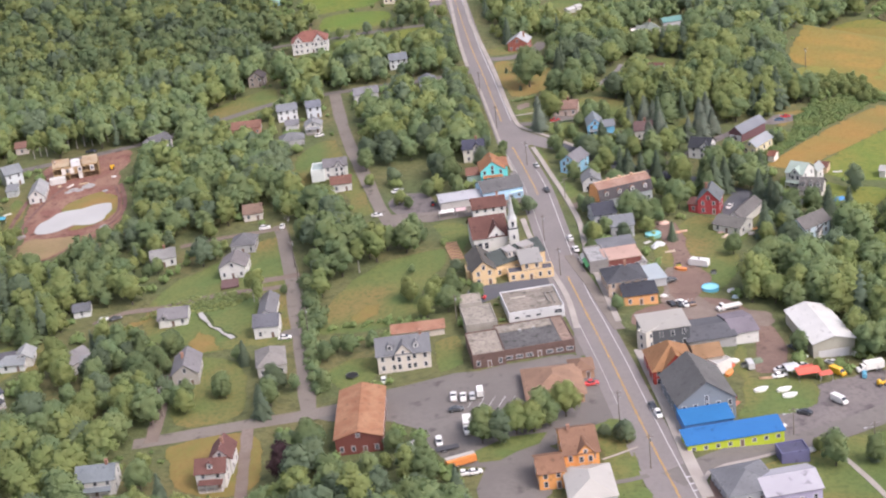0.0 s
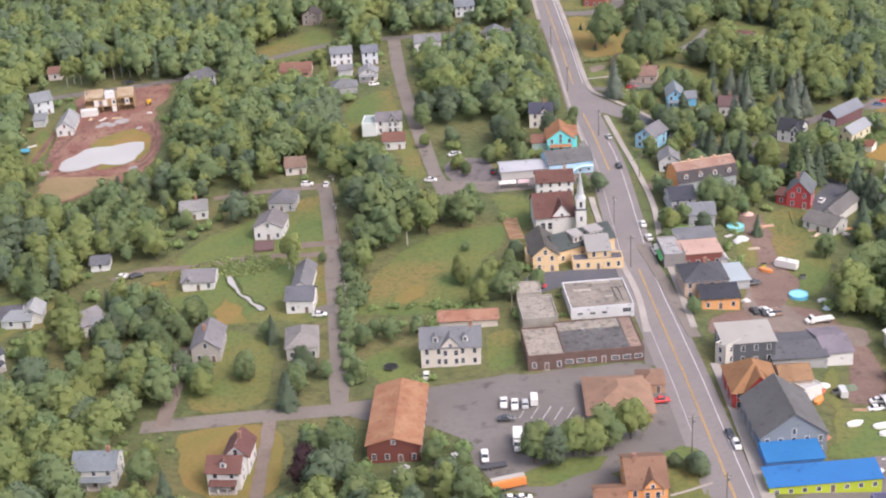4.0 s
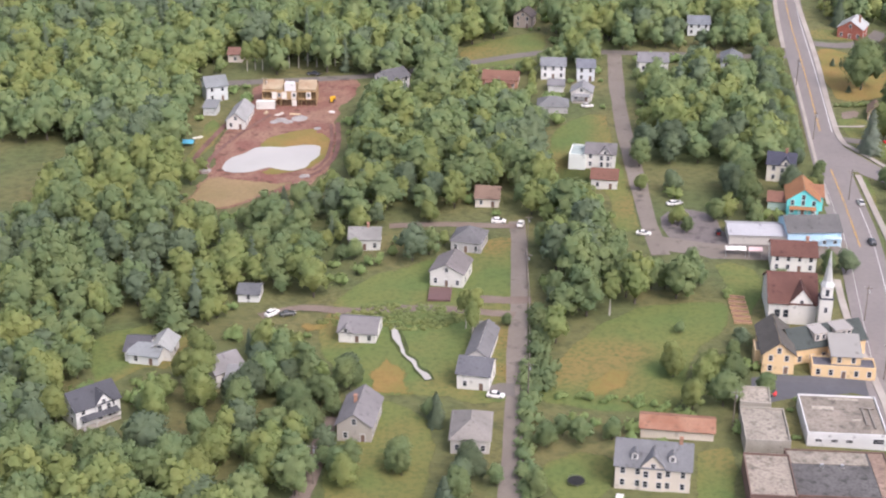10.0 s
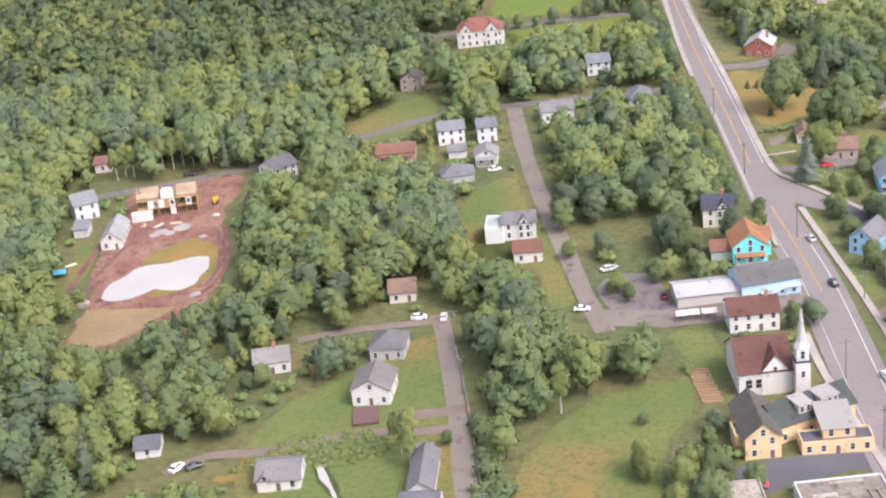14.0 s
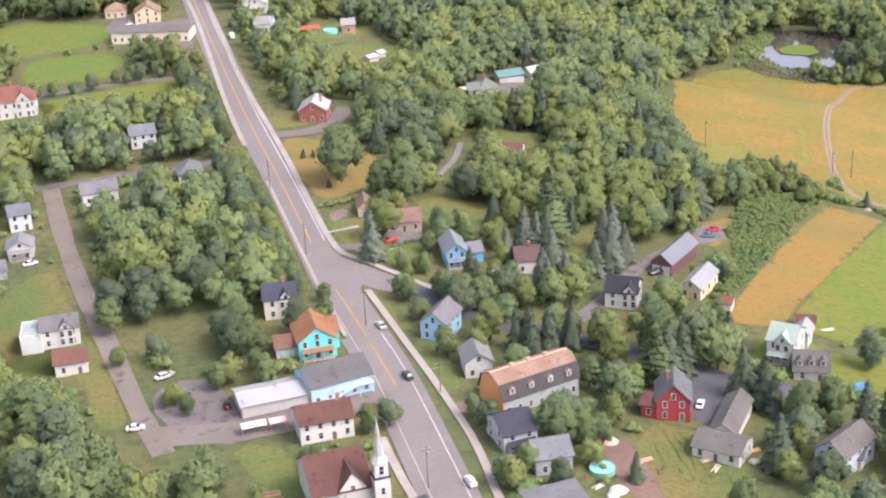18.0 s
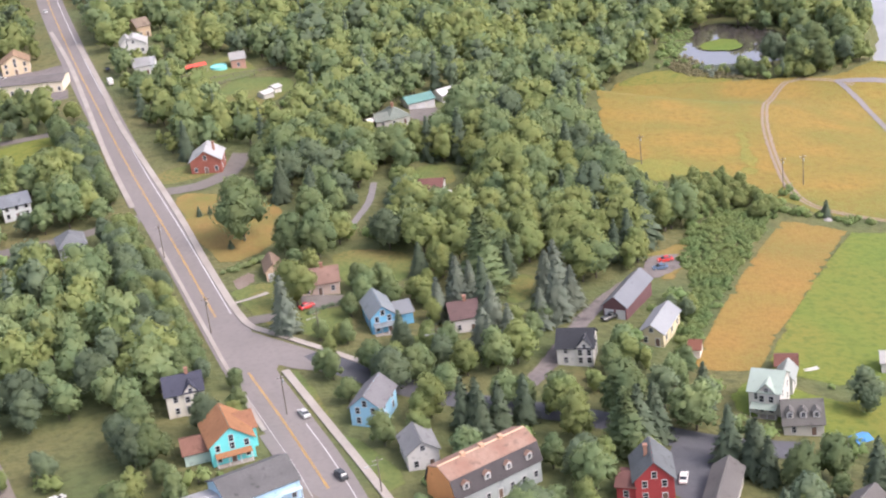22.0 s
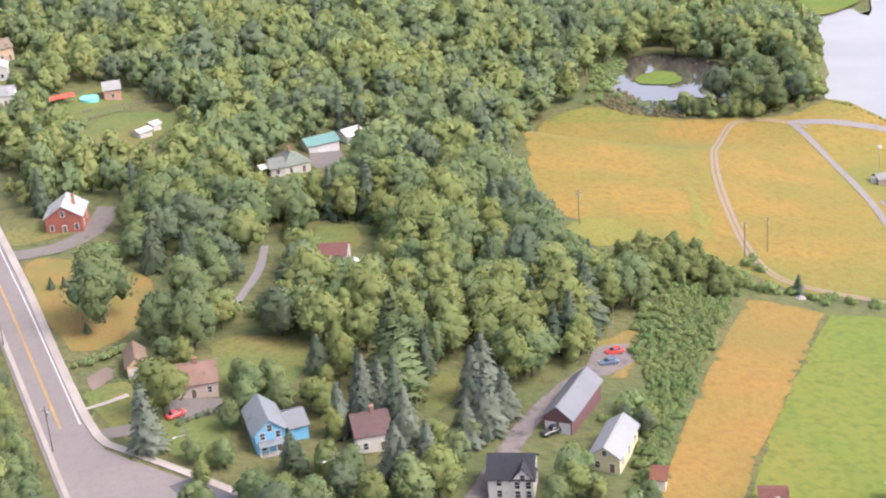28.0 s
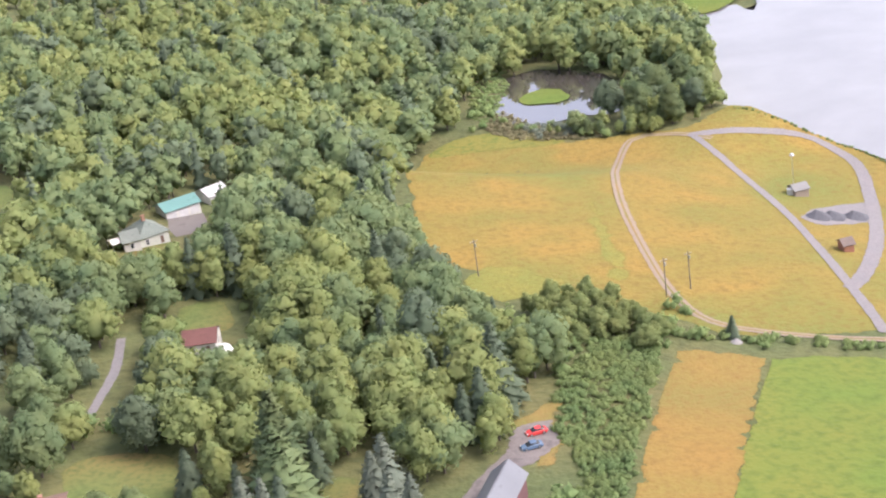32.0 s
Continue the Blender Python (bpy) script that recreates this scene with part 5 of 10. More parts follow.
house((22.6, 489.7), (37.9, 493.1), 5.5, 3.0, "flat", 0, CREAM, (0.09, 0.09, 0.11), "low cream shopfront with a flat roof", surf="tar", storeys=1, square=0.4)
house((27.3, 492.2), (34.1, 494.1), 9, 5.4, "shed", 1.6, CREAM, (0.42, 0.41, 0.40), "cream upper shop with a worn grey roof", surf="tin", storeys=2, dz=0.02, square=0.4)
# flat-roofed commercial block
white_block = house((21.7, 454.7), (39.0, 460.8), 18, 3.4, "flat", 0, (0.56, 0.57, 0.60), (0.185, 0.165, 0.145), "white commercial block with a worn grey flat roof", surf="tar", windows=False, name="shop", category="shop", square=0.4)
for _q, _ww, _wh in ((-0.36, 1.5, 0.7), (-0.16, 1.5, 0.7), (0.03, 1.5, 0.7), (0.39, 2.4, 1.2)):
    window(white_block, _q * 18.2, -0.01, 1.5, 0, _ww, _wh)
for _b in ((4.6, 8.0, 12.2, 12.7), (4.9, 5.4, 4.5, 12.2), (6.6, 7.1, 3.2, 12.2)):
    bm = bmesh.new()
    box(bm, *_b, 3.55, 3.85)
    part("roof_duct", bm, paint((0.30, 0.27, 0.24), "tin"), white_block, "weathered sheet-metal duct")
for _b in ((-6.5, -1.5, 11.5, 13.0), (-2.0, 5.0, 16.2, 17.2), (2.0, 4.5, 6.5, 7.6)):
    bm = bmesh.new()
    box(bm, *_b, 3.525, 3.55)
    part("roof_patch", bm, paint((0.30, 0.275, 0.24), "tar"), white_block, "pale tar patch on the roof")
dark_shop = house((19.3, 426.3), (40.1, 434.2), 19, 3.8, "flat", 0, (0.15, 0.10, 0.088), (0.085, 0.083, 0.085), "brick shop with a dark tar flat roof", surf="tar", wallkind="brick", storeys=1, sides_too=False, win=(2.0, 1.0), name="shop", category="shop", square=0.4)
for _b, _c in (((-10.7, 6.8, 13.4, 18.6), (0.21, 0.19, 0.165)), ((7.4, 10.7, 0.4, 18.6), (0.20, 0.145, 0.12))):
    bm = bmesh.new()
    box(bm, *_b, 3.93, 4.05)
    part("roof_strip", bm, paint(_c, "tar"), dark_shop, "older faded strip of flat roof")
for _x in (-4.0, 0.5):
    bm = bmesh.new()
    box(bm, _x, _x + 0.7, 12.2, 12.9, 3.92, 4.5)
    part("roof_vent", bm, M["steel"], dark_shop)
house((9.3, 424.8), (19.0, 428.0), 17, 4.2, "flat", 0, (0.15, 0.10, 0.088), (0.215, 0.190, 0.165), "brick shop with a stained pale flat roof", surf="tar", wallkind="brick", storeys=1, sides_too=False, name="shop", category="shop", square=0.4)
house((7.6, 448.1), (17.3, 451.4), 15, 3.8, "flat", 0, (0.33, 0.31, 0.28), (0.225, 0.205, 0.18), "grey block store with a pale flat roof", surf="tar", wallkind="brick", windows=False, name="storehouse", category="store", square=0.4)
house((5.6, 467.0), (12.7, 468.6), 8, 3.2, "flat", 0, (0.34, 0.32, 0.29), (0.25, 0.225, 0.20), "small grey store with a flat roof", surf="tar", windows=False, name="storehouse", category="store", square=0.4)
house((-20.3, 429.5), (-4.0, 431.6), 10, 6.0, "gable", 3.8, (0.56, 0.52, 0.47), (0.26, 0.27, 0.30), "white guest house with grey roof and front gables", storeys=2, gables=((0.0, 5.5, 3.2),), dormers=2, chimney=0.7, square=0.4)
house((-16.7, 452.0), (0.0, 454.7), 7, 2.6, "gable", 1.4, (0.55, 0.5, 0.45), (0.42, 0.24, 0.17), "long shed with a rusty tin roof", surf="rust", windows=False, name="shed", category="shed", square=0.4)
house((-30.3, 381.5), (-17.1, 381.8), 30, 5.0, "gable", 2.0, (0.17, 0.06, 0.05), (0.44, 0.24, 0.14), "dark red barn with an orange-brown roof", ridge="across", surf="rust", storeys=1, name="barn", category="barn", square=0.4)
house((24.9, 397.2), (40.9, 399.1), 19, 3.2, "hip", 3.2, (0.40, 0.25, 0.17), (0.43, 0.27, 0.19), "low restaurant with a brown hipped roof", name="restaurant", category="restaurant", over=0.9, square=0.4)
house((38.2, 413.2), (45.0, 413.9), 8, 3.0, "hip", 1.6, (0.40, 0.25, 0.17), (0.34, 0.21, 0.15), "small brown-roofed restaurant annex", name="restaurant", category="restaurant", square=0.4)
house((25.4, 350.5), (32.1, 351.9), 10, 5.0, "gable", 2.2, (0.72, 0.34, 0.12), (0.36, 0.20, 0.13), "orange clapboard house wing with a brown roof", storeys=2, square=0.4)
house((32.7, 357.6), (41.7, 359.5), 15, 6.0, "gable", 3.6, (0.72, 0.34, 0.12), (0.33, 0.19, 0.13), "orange clapboard house with a brown roof and dormer", storeys=2, gables=((1.0, 4.5, 2.6),), chimney=-0.5, square=0.4)
house((32.6, 337.9), (44.5, 339.4), 16, 4.5, "hip", 2.2, WHITE, (0.58, 0.56, 0.53), "white house with a pale hipped roof", surf="tin", square=0.4)
# east side of the road, south
house((62.4, 430.3), (76.1, 434.2), 11, 6.6, "shed", 0.8, (0.10, 0.11, 0.125), (0.48, 0.46, 0.43), "dark shingled old inn with a pale worn roof", surf="tin", storeys=2, name="inn", category="inn", square=0.4)
house((60.0, 432.4), (62.5, 429.7), 9, 5.8, "flat", 0, (0.50, 0.48, 0.44), (0.36, 0.36, 0.35), "pale two-storey end bay of an inn with balconies", storeys=2, name="inn", category="inn", square=0.4)
house((75.7, 430.1), (90.2, 433.5), 15, 3.0, "gable", 1.3, (0.35, 0.35, 0.36), (0.17, 0.175, 0.20), "low hall with a dark grey roof", windows=False, name="hall", category="hall", square=0.4)
house((90.5, 432.6), (97.4, 436.0), 15, 4.0, "gable", 1.6, WHITE, (0.30, 0.27, 0.32), "white shed with a mauve-grey roof", windows=False, name="shed", category="shed", square=0.4)
house((62.0, 406.4), (74.4, 408.8), 15, 5.4, "hip", 5.0, (0.38, 0.06, 0.05), (0.45, 0.24, 0.12), "red shop with a steep orange-brown roof and front gable", storeys=2, gables=((0.5, 7.5, 4.4),), name="shop", category="shop", square=0.4)
house((75.8, 414.7), (83.5, 417.4), 9, 4.6, "gable", 2.2, (0.45, 0.40, 0.35), (0.42, 0.26, 0.15), "brown-roofed rear wing of a shop", windows=False, name="shop", category="shop", square=0.4)
house((81.2, 412.5), (86.1, 415.5), 7, 3.6, "flat", 0, WHITE, (0.68, 0.68, 0.68), "white flat-roofed extension of a shop", windows=False, name="extension", category="extension", square=0.4)
house((66.3, 382.7), (82.0, 387.6), 20, 6.0, "gable", 6.0, (0.19, 0.215, 0.245), (0.20, 0.20, 0.205), "large old blue-grey building with a steep slate-grey gable", storeys=2, ridge="across", name="hotel", category="hotel", square=0.4)
house((66.7, 364.9), (92.1, 373.6), 6.5, 3.0, "shed", 1.1, (0.42, 0.52, 0.04), (0.045, 0.21, 0.54), "lime green shop with a bright blue tin roof", surf="tin", storeys=1, win=(1.0, 1.0), name="shop", category="shop", square=0.4)
house((67.1, 375.2), (80.0, 379.4), 10, 3.8, "shed", 1.0, (0.10, 0.22, 0.5), (0.045, 0.23, 0.56), "shop wing with a bright blue tin roof", surf="tin", windows=False, name="shop", category="shop", square=0.4)
house((73.3, 336.8), (85.1, 343.1), 14, 4.0, "hip", 2.6, (0.32, 0.34, 0.38), (0.25, 0.26, 0.29), "grey house with a worn hipped roof", square=0.4)
house((82.0, 336.4), (95.7, 341.2), 12, 4.0, "gable", 2.0, (0.35, 0.33, 0.48), (0.52, 0.51, 0.58), "lavender house with a pale grey roof", surf="tin", square=0.4)
house((89.9, 358.9), (97.2, 361.2), 6, 3.0, "flat", 0, (0.13, 0.13, 0.24), (0.15, 0.15, 0.25), "small purple-blue wooden store", windows=False, name="storehouse", category="store", square=0.4)
house((112.1, 421.3), (124.4, 425.2), 26, 5.2, "gable", 1.8, (0.40, 0.39, 0.34), (0.54, 0.54, 0.54), "metal barn with a bright white roof", ridge="across", surf="siding", windows=False, doors=1, name="metal_barn", category="barn", square=0.4)
house((59.6, 464.5), (70.5, 466.7), 7, 3.6, "shed", 1.4, (0.68, 0.36, 0.16), (0.07, 0.075, 0.095), "orange stucco rear wing with a dark roof", storeys=1, square=0.4)
house((55.3, 470.7), (67.9, 474.4), 13, 6.0, "hip", 3.2, (0.45, 0.35, 0.28), (0.115, 0.12, 0.14), "old house with a dark hipped roof", storeys=2, chimney=0.1, square=0.4)
house((68.5, 478.7), (75.0, 482.1), 11, 2.8, "shed", 0.6, (0.4, 0.42, 0.45), (0.50, 0.57, 0.62), "low annex with a pale blue tin roof", surf="tin", windows=False, name="shed", category="shed", square=0.4)
house((57.0, 493.3), (68.3, 497.6), 9, 4.6, "shed", 0.6, (0.22, 0.08, 0.07), (0.62, 0.42, 0.35), "dark red shop with a faded pink roof", surf="tin", storeys=2, name="shop", category="shop", square=0.4)
awning_shop = house((50.8, 493.0), (57.2, 494.8), 14, 4.2, "flat", 0, (0.24, 0.23, 0.23), (0.27, 0.27, 0.28), "grey shop with a flat roof", surf="tar", windows=False, name="shop", category="shop", square=0.4)
for _c, _y0, _y1 in (((0.10, 0.36, 0.14), 0.5, 8.5), ((0.55, 0.55, 0.52), 8.6, 13.0)):
    bm = bmesh.new()
    slab(bm, [(-4.5, _y0, 2.4), (-4.5, _y1, 2.4), (-3.35, _y1, 3.0), (-3.35, _y0, 3.0)], 0.08)
    part("awning", bm, paint(_c, "siding"), awning_shop, "sloping canvas awning over the shopfront")
house((56.1, 505.7), (67.6, 510.2), 7, 4.2, "shed", 0.6, (0.3, 0.3, 0.3), (0.25, 0.26, 0.29), "grey shop with a lean-to roof", windows=False, name="shop", category="shop", square=0.4)
house((68.2, 494.9), (70.4, 495.8), 5, 2.8, "gable", 1.0, WHITE, PALE, "small white tin-roofed shed", ridge="across", windows=False, name="shed", category="shed", square=0.4)
# east side, north
inn = house((60.3, 556.4), (80.8, 563.7), 11, 4.6, "gambrel", 5.4, (0.36, 0.40, 0.42), (0.40, 0.27, 0.22), "long grey lodge with a rusty gambrel roof and dormers", surf="rust", storeys=1, dormers=4, name="lodge", category="lodge")
bm = bmesh.new()
_wall = [c for c in inn.children if c.name.startswith("wall")][0].data.vertices
_w, _d = max(v.co.x for v in _wall), max(v.co.y for v in _wall)
prism(bm, [(-_w - 0.12, 0, 0.3), (-_w - 0.12, _d, 0.3), (-_w - 0.12, _d, 4.4), (-_w - 0.12, _d * 0.86, 8.2), (-_w - 0.12, _d / 2, 9.7), (-_w - 0.12, _d * 0.14, 8.2), (-_w - 0.12, 0, 4.4)], (0.1, 0, 0))
bmesh.ops.recalc_face_normals(bm, faces=bm.faces[:])
part("gable_end", bm, paint((0.75, 0.36, 0.15), "siding"), inn, "orange timber gable end")
bm = bmesh.new()
box(bm, -_w - 0.4, _w + 0.4, _d / 2 - 0.25, _d / 2 + 0.25, 9.95, 10.2)
part("ridge_cap", bm, paint((0.62, 0.45, 0.32), "siding"), inn, "pale timber ridge cap")
for _q in (-0.45, 0.0, 0.45):
    bm = bmesh.new()
    box(bm, _q * _w - 0.5, _q * _w + 0.5, _d / 2 - 0.5, _d / 2 + 0.5, 9.9, 10.8)
    part("ridge_vent", bm, paint((0.55, 0.36, 0.25), "siding"), inn)
house((55.0, 576.8), (62.0, 576.6), 9, 4.4, "gable", 2.4, (0.55, 0.55, 0.56), (0.32, 0.33, 0.35), "small grey-white house with a grey roof", ridge="across")
house((56.4, 538.1), (64.6, 539.6), 11, 4.8, "gable", 2.8, (0.45, 0.47, 0.50), (0.085, 0.09, 0.12), "grey house with a dark blue roof and porch", storeys=2, porch=2.0)
house((96.1, 549.2), (103.8, 546.8), 10, 5.6, "gable", 4.0, (0.34, 0.055, 0.06), (0.20, 0.22, 0.24), "red clapboard house with a grey gabled roof", ridge="across", storeys=2, chimney=-0.3)
house((92.9, 551.6), (96.2, 549.5), 7, 3.4, "gable", 1.4, (0.34, 0.055, 0.06), (0.24, 0.12, 0.11), "low red side wing of a house")
house((99.0, 531.4), (107.6, 524.1), 9, 3.0, "gable", 2.2, (0.60, 0.60, 0.58), (0.25, 0.24, 0.23), "low pale grey house with a brown-grey roof", name="house")
house((105.3, 537.5), (110.3, 534.2), 18, 3.0, "gable", 2.2, (0.60, 0.60, 0.58), (0.23, 0.22, 0.22), "rear wing of a low pale grey house", ridge="across", windows=False)
house((125.1, 522.7), (129.5, 516.5), 13, 5.0, "gable", 3.0, (0.50, 0.62, 0.72), (0.23, 0.22, 0.22), "pale blue and white house with a grey roof", ridge="across", storeys=2, porch=1.8)
house((132.7, 521.1), (134.9, 519.3), 6, 3.0, "gable", 1.6, WHITE, SLATE, "small white annex of a house", windows=True)
house((135.1, 577.6), (140.7, 573.1), 10, 6.0, "gable", 3.0, WHITE, (0.45, 0.55, 0.50), "white farmhouse with pale roof and dark porches", storeys=2, surf="tin", gables=((0.5, 4.0, 2.2),), porch=2.2)
house((145.3, 584.4), (148.4, 582.2), 6, 4.2, "gable", 2.0, WHITE, (0.42, 0.46, 0.45), "rear wing of a white farmhouse", ridge="across", surf="tin")
house((137.6, 565.3), (145.6, 562.0), 10, 3.0, "gable", 3.4, (0.5, 0.49, 0.46), (0.20, 0.195, 0.19), "low cape house with a grey roof and three dormers", dormers=3)
house((149.7, 593.5), (154.2, 591.3), 6, 2.6, "gable", 1.2, (0.55, 0.42, 0.30), (0.24, 0.11, 0.09), "tan shed with a maroon roof", windows=False, name="shed", category="shed")
house((133.8, 608.2), (136.1, 606.8), 5, 2.6, "gable", 1.2, (0.70, 0.66, 0.62), (0.3, 0.13, 0.09), "small white shed with a rusty roof", windows=False, name="shed", category="shed")
house((174.2, 587.1), (176.3, 586.0), 6, 3.0, "gable", 1.2, WHITE, PALE, "white metal shed in a field", windows=False, name="shed", category="shed")
house((122.1, 636.4), (128.4, 635.4), 18.5, 3.6, "gable", 2.6, (0.15, 0.08, 0.09), (0.24, 0.255, 0.29), "long dark barn with a grey tin roof", phi=-43, ridge="across", surf="tin", storeys=1, name="barn", category="barn", doors=2, windows=False)
house((125.4, 619.3), (130.4, 615.7), 14, 3.6, "gable", 2.2, (0.58, 0.52, 0.36), (0.36, 0.38, 0.41), "cream cottage with a pale tin roof", phi=-40, ridge="across", surf="tin")
house((102.2, 615.2), (110.0, 611.2), 9, 5.0, "gable", 3.0, WHITE, (0.06, 0.065, 0.08), "white house with a near-black roof", storeys=2, gables=((2.5, 4.0, 2.4),))
house((62.9, 646.1), (69.4, 646.0), 12, 4.8, "gable", 2.8, (0.16, 0.42, 0.66), (0.30, 0.34, 0.38), "bright blue house with a grey roof", ridge="across", surf="tin", storeys=2, porch=1.8)
house((69.9, 649.5), (74.8, 649.7), 8, 3.2, "gable", 1.8, (0.16, 0.42, 0.66), (0.26, 0.28, 0.31), "blue side wing with a grey roof", surf="tin", windows=False)
house((82.7, 640.3), (90.0, 639.5), 10, 4.2, "gable", 2.6, (0.62, 0.60, 0.60), (0.20, 0.13, 0.13), "white and maroon house among spruces", chimney=0.2)
house((49.9, 675.1), (60.3, 673.5), 11, 3.4, "gable", 2.4, (0.50, 0.40, 0.36), (0.36, 0.23, 0.19), "low tan house with a weathered brown roof", chimney=0.2)
house((42.6, 687.7), (46.8, 687.4), 9, 3.2, "gable", 2.0, (0.6, 0.45, 0.33), (0.33, 0.24, 0.18), "tan garage with a brown roof", ridge="across", doors=1, windows=False, name="garage", category="garage")
house((47.8, 601.7), (54.1, 597.8), 11, 5.0, "gable", 3.0, (0.30, 0.55, 0.75), (0.28, 0.28, 0.31), "light blue house with a grey gabled roof", ridge="across", storeys=2)
house((33.2, 782.3), (43.1, 779.8), 11, 4.6, "gable", 3.2, (0.36, 0.13, 0.10), (0.55, 0.56, 0.58), "red brick house with a pale grey roof", ridge="across", wallkind="brick", surf="tin", chimney=0.5)
house((15.0, 595.7), (24.8, 596.3), 12, 5.2, "gable", 3.6, (0.16, 0.66, 0.70), (0.50, 0.25, 0.13), "turquoise house with an orange shingle roof", ridge="across", storeys=2, porch=1.6)
house((22.3, 600.6), (26.0, 601.0), 8, 5.0, "gable", 2.4, (0.16, 0.66, 0.70), (0.42, 0.21, 0.13), "turquoise side wing with a brown roof", storeys=2)
house((9.2, 598.7), (14.9, 598.7), 8, 3.0, "gable", 1.8, (0.42, 0.55, 0.52), (0.32, 0.17, 0.13), "small rear wing with a maroon roof", windows=False)
house((8.1, 621.9), (17.0, 621.6), 9, 6.0, "gable", 2.8, (0.66, 0.64, 0.58), (0.09, 0.095, 0.14), "white house with a dark navy roof and gable", storeys=2, gables=((1.5, 3.6, 2.2),), chimney=0.3)
blue_shop = house((15.6, 570.5), (31.1, 574.6), 12, 4.8, "gable", 3.0, (0.42, 0.62, 0.80), (0.19, 0.19, 0.20), "pale blue shop with a dark grey roof and outside stairs", storeys=1, win=(0.9, 0.9), sides_too=False, name="shop", category="shop")
_bw = max(v.co.x for v in [c for c in blue_shop.children if c.name.startswith("wall")][0].data.vertices)
_stair = paint((0.50, 0.66, 0.78), "siding")
for _k in range(14):
    bm = bmesh.new()
    box(bm, -0.55 * _bw + _k * 0.075 * _bw, -0.55 * _bw + (_k + 1) * 0.075 * _bw, -1.3, -0.05, 0.05 + _k * 0.22, 0.15 + _k * 0.22)
    part("step", bm, _stair, blue_shop)
for _z in (0.0, 1.0):
    bm = bmesh.new()
    prism(bm, [(-0.55 * _bw, -1.36, _z), (-0.55 * _bw, -1.36, _z + 0.2), (0.5 * _bw, -1.36, _z + 3.3), (0.5 * _bw, -1.36, _z + 3.1)], (0, 0.06, 0))
    bmesh.ops.recalc_face_normals(bm, faces=bm.faces[:])
    part("stair_rail", bm, _stair, blue_shop)
bm = bmesh.new()
box(bm, 0.5 * _bw, _bw, -1.36, -0.05, 2.9, 3.1)
part("landing", bm, _stair, blue_shop)
for _x in (0.52, 0.97):
    bm = bmesh.new()
    box(bm, _x * _bw - 0.08, _x * _bw + 0.08, -1.34, -1.18, -1.0, 2.9)
    part("post", bm, _stair, blue_shop)
house((-1.5, 568.9), (15.5, 571.5), 10, 3.2, "gable", 1.4, (0.45, 0.44, 0.43), (0.52, 0.53, 0.58), "long workshop with a pale tin roof", surf="tin", windows=False, name="workshop", category="workshop")
house((64.3, 905.7), (70.1, 905.3), 8, 4.0, "gable", 2.0, (0.5, 0.3, 0.25), (0.5, 0.5, 0.5), "brick house far behind trees")
# west side
house((-80.4, 710.9), (-71.7, 714.6), 8, 5.4, "gable", 2.2, (0.66, 0.68, 0.72), (0.30, 0.32, 0.36), "white two-storey house with a grey roof", storeys=2, square=0.4)
house((-66.2, 710.2), (-59.9, 712.9), 8, 5.6, "gable", 2.2, (0.60, 0.64, 0.72), (0.26, 0.28, 0.34), "pale blue two-storey house with a slate roof", storeys=2, square=0.4)
house((-75.8, 697.3), (-69.8, 698.2), 7, 2.8, "gable", 1.4, WHITE, (0.30, 0.30, 0.33), "white garage with a grey roof", name="garage", category="garage", doors=1, windows=False, square=0.4)
house((-65.7, 688.6), (-58.0, 689.4), 8, 3.6, "gable", 2.2, WHITE, (0.36, 0.37, 0.40), "white cottage with a front gable", ridge="across", porch=2.2, square=0.4)
house((-75.6, 672.8), (-65.3, 676.7), 9, 3.0, "hip", 2.4, (0.4, 0.4, 0.42), (0.27, 0.28, 0.30), "grey cottage with a hipped roof", windows=False, square=0.4)
house((-51.8, 623.6), (-42.0, 625.3), 8, 5.4, "gable", 2.4, WHITE, (0.26, 0.25, 0.27), "white two-storey house with grey roof", storeys=2, gables=((1.5, 4.0, 2.0),), square=0.4)
house((-57.4, 622.8), (-51.7, 622.8), 10, 5.0, "flat", 0, (0.62, 0.66, 0.66), (0.55, 0.66, 0.66), "white extension with a pale green roof", windows=False, name="extension", category="extension", square=0.4)
house((-47.7, 606.7), (-39.4, 607.9), 8, 3.6, "gable", 2.2, WHITE, (0.27, 0.14, 0.11), "white cottage with a maroon roof", square=0.4)
house((-43.4, 722.9), (-32.9, 727.9), 9, 4.2, "gable", 2.4, (0.66, 0.66, 0.66), (0.30, 0.30, 0.33), "white house with a grey roof", square=0.4)
house((-27.9, 772.5), (-19.4, 775.5), 9, 5.0, "gable", 2.4, (0.62, 0.66, 0.70), (0.28, 0.31, 0.36), "pale blue house behind trees", storeys=2, square=0.4)
house((-12.1, 731.7), (-4.1, 733.2), 10, 4.0, "hip", 2.8, (0.42, 0.45, 0.48), (0.26, 0.28, 0.31), "grey house with a hipped roof", square=0.4)
house((-84.0, 826.5), (-64.5, 828.8), 13, 7.0, "hip", 4.4, WHITE, (0.36, 0.16, 0.13), "white mansion with a red tiled roof", storeys=2, gables=((-6.0, 5.0, 3.0), (5.0, 6.0, 3.4)), chimney=0.1, name="mansion", square=0.4)
house((-102.8, 778.0), (-95.1, 776.0), 8, 5.0, "gable", 2.6, (0.35, 0.30, 0.28), (0.14, 0.12, 0.12), "dark house at the woods' edge", ridge="across", storeys=2, square=0.4)
house((-101.6, 699.0), (-88.2, 701.3), 9, 3.4, "gable", 2.2, (0.46, 0.27, 0.20), (0.32, 0.17, 0.13), "low brown house with a red-brown roof", porch=2.0, square=0.4)
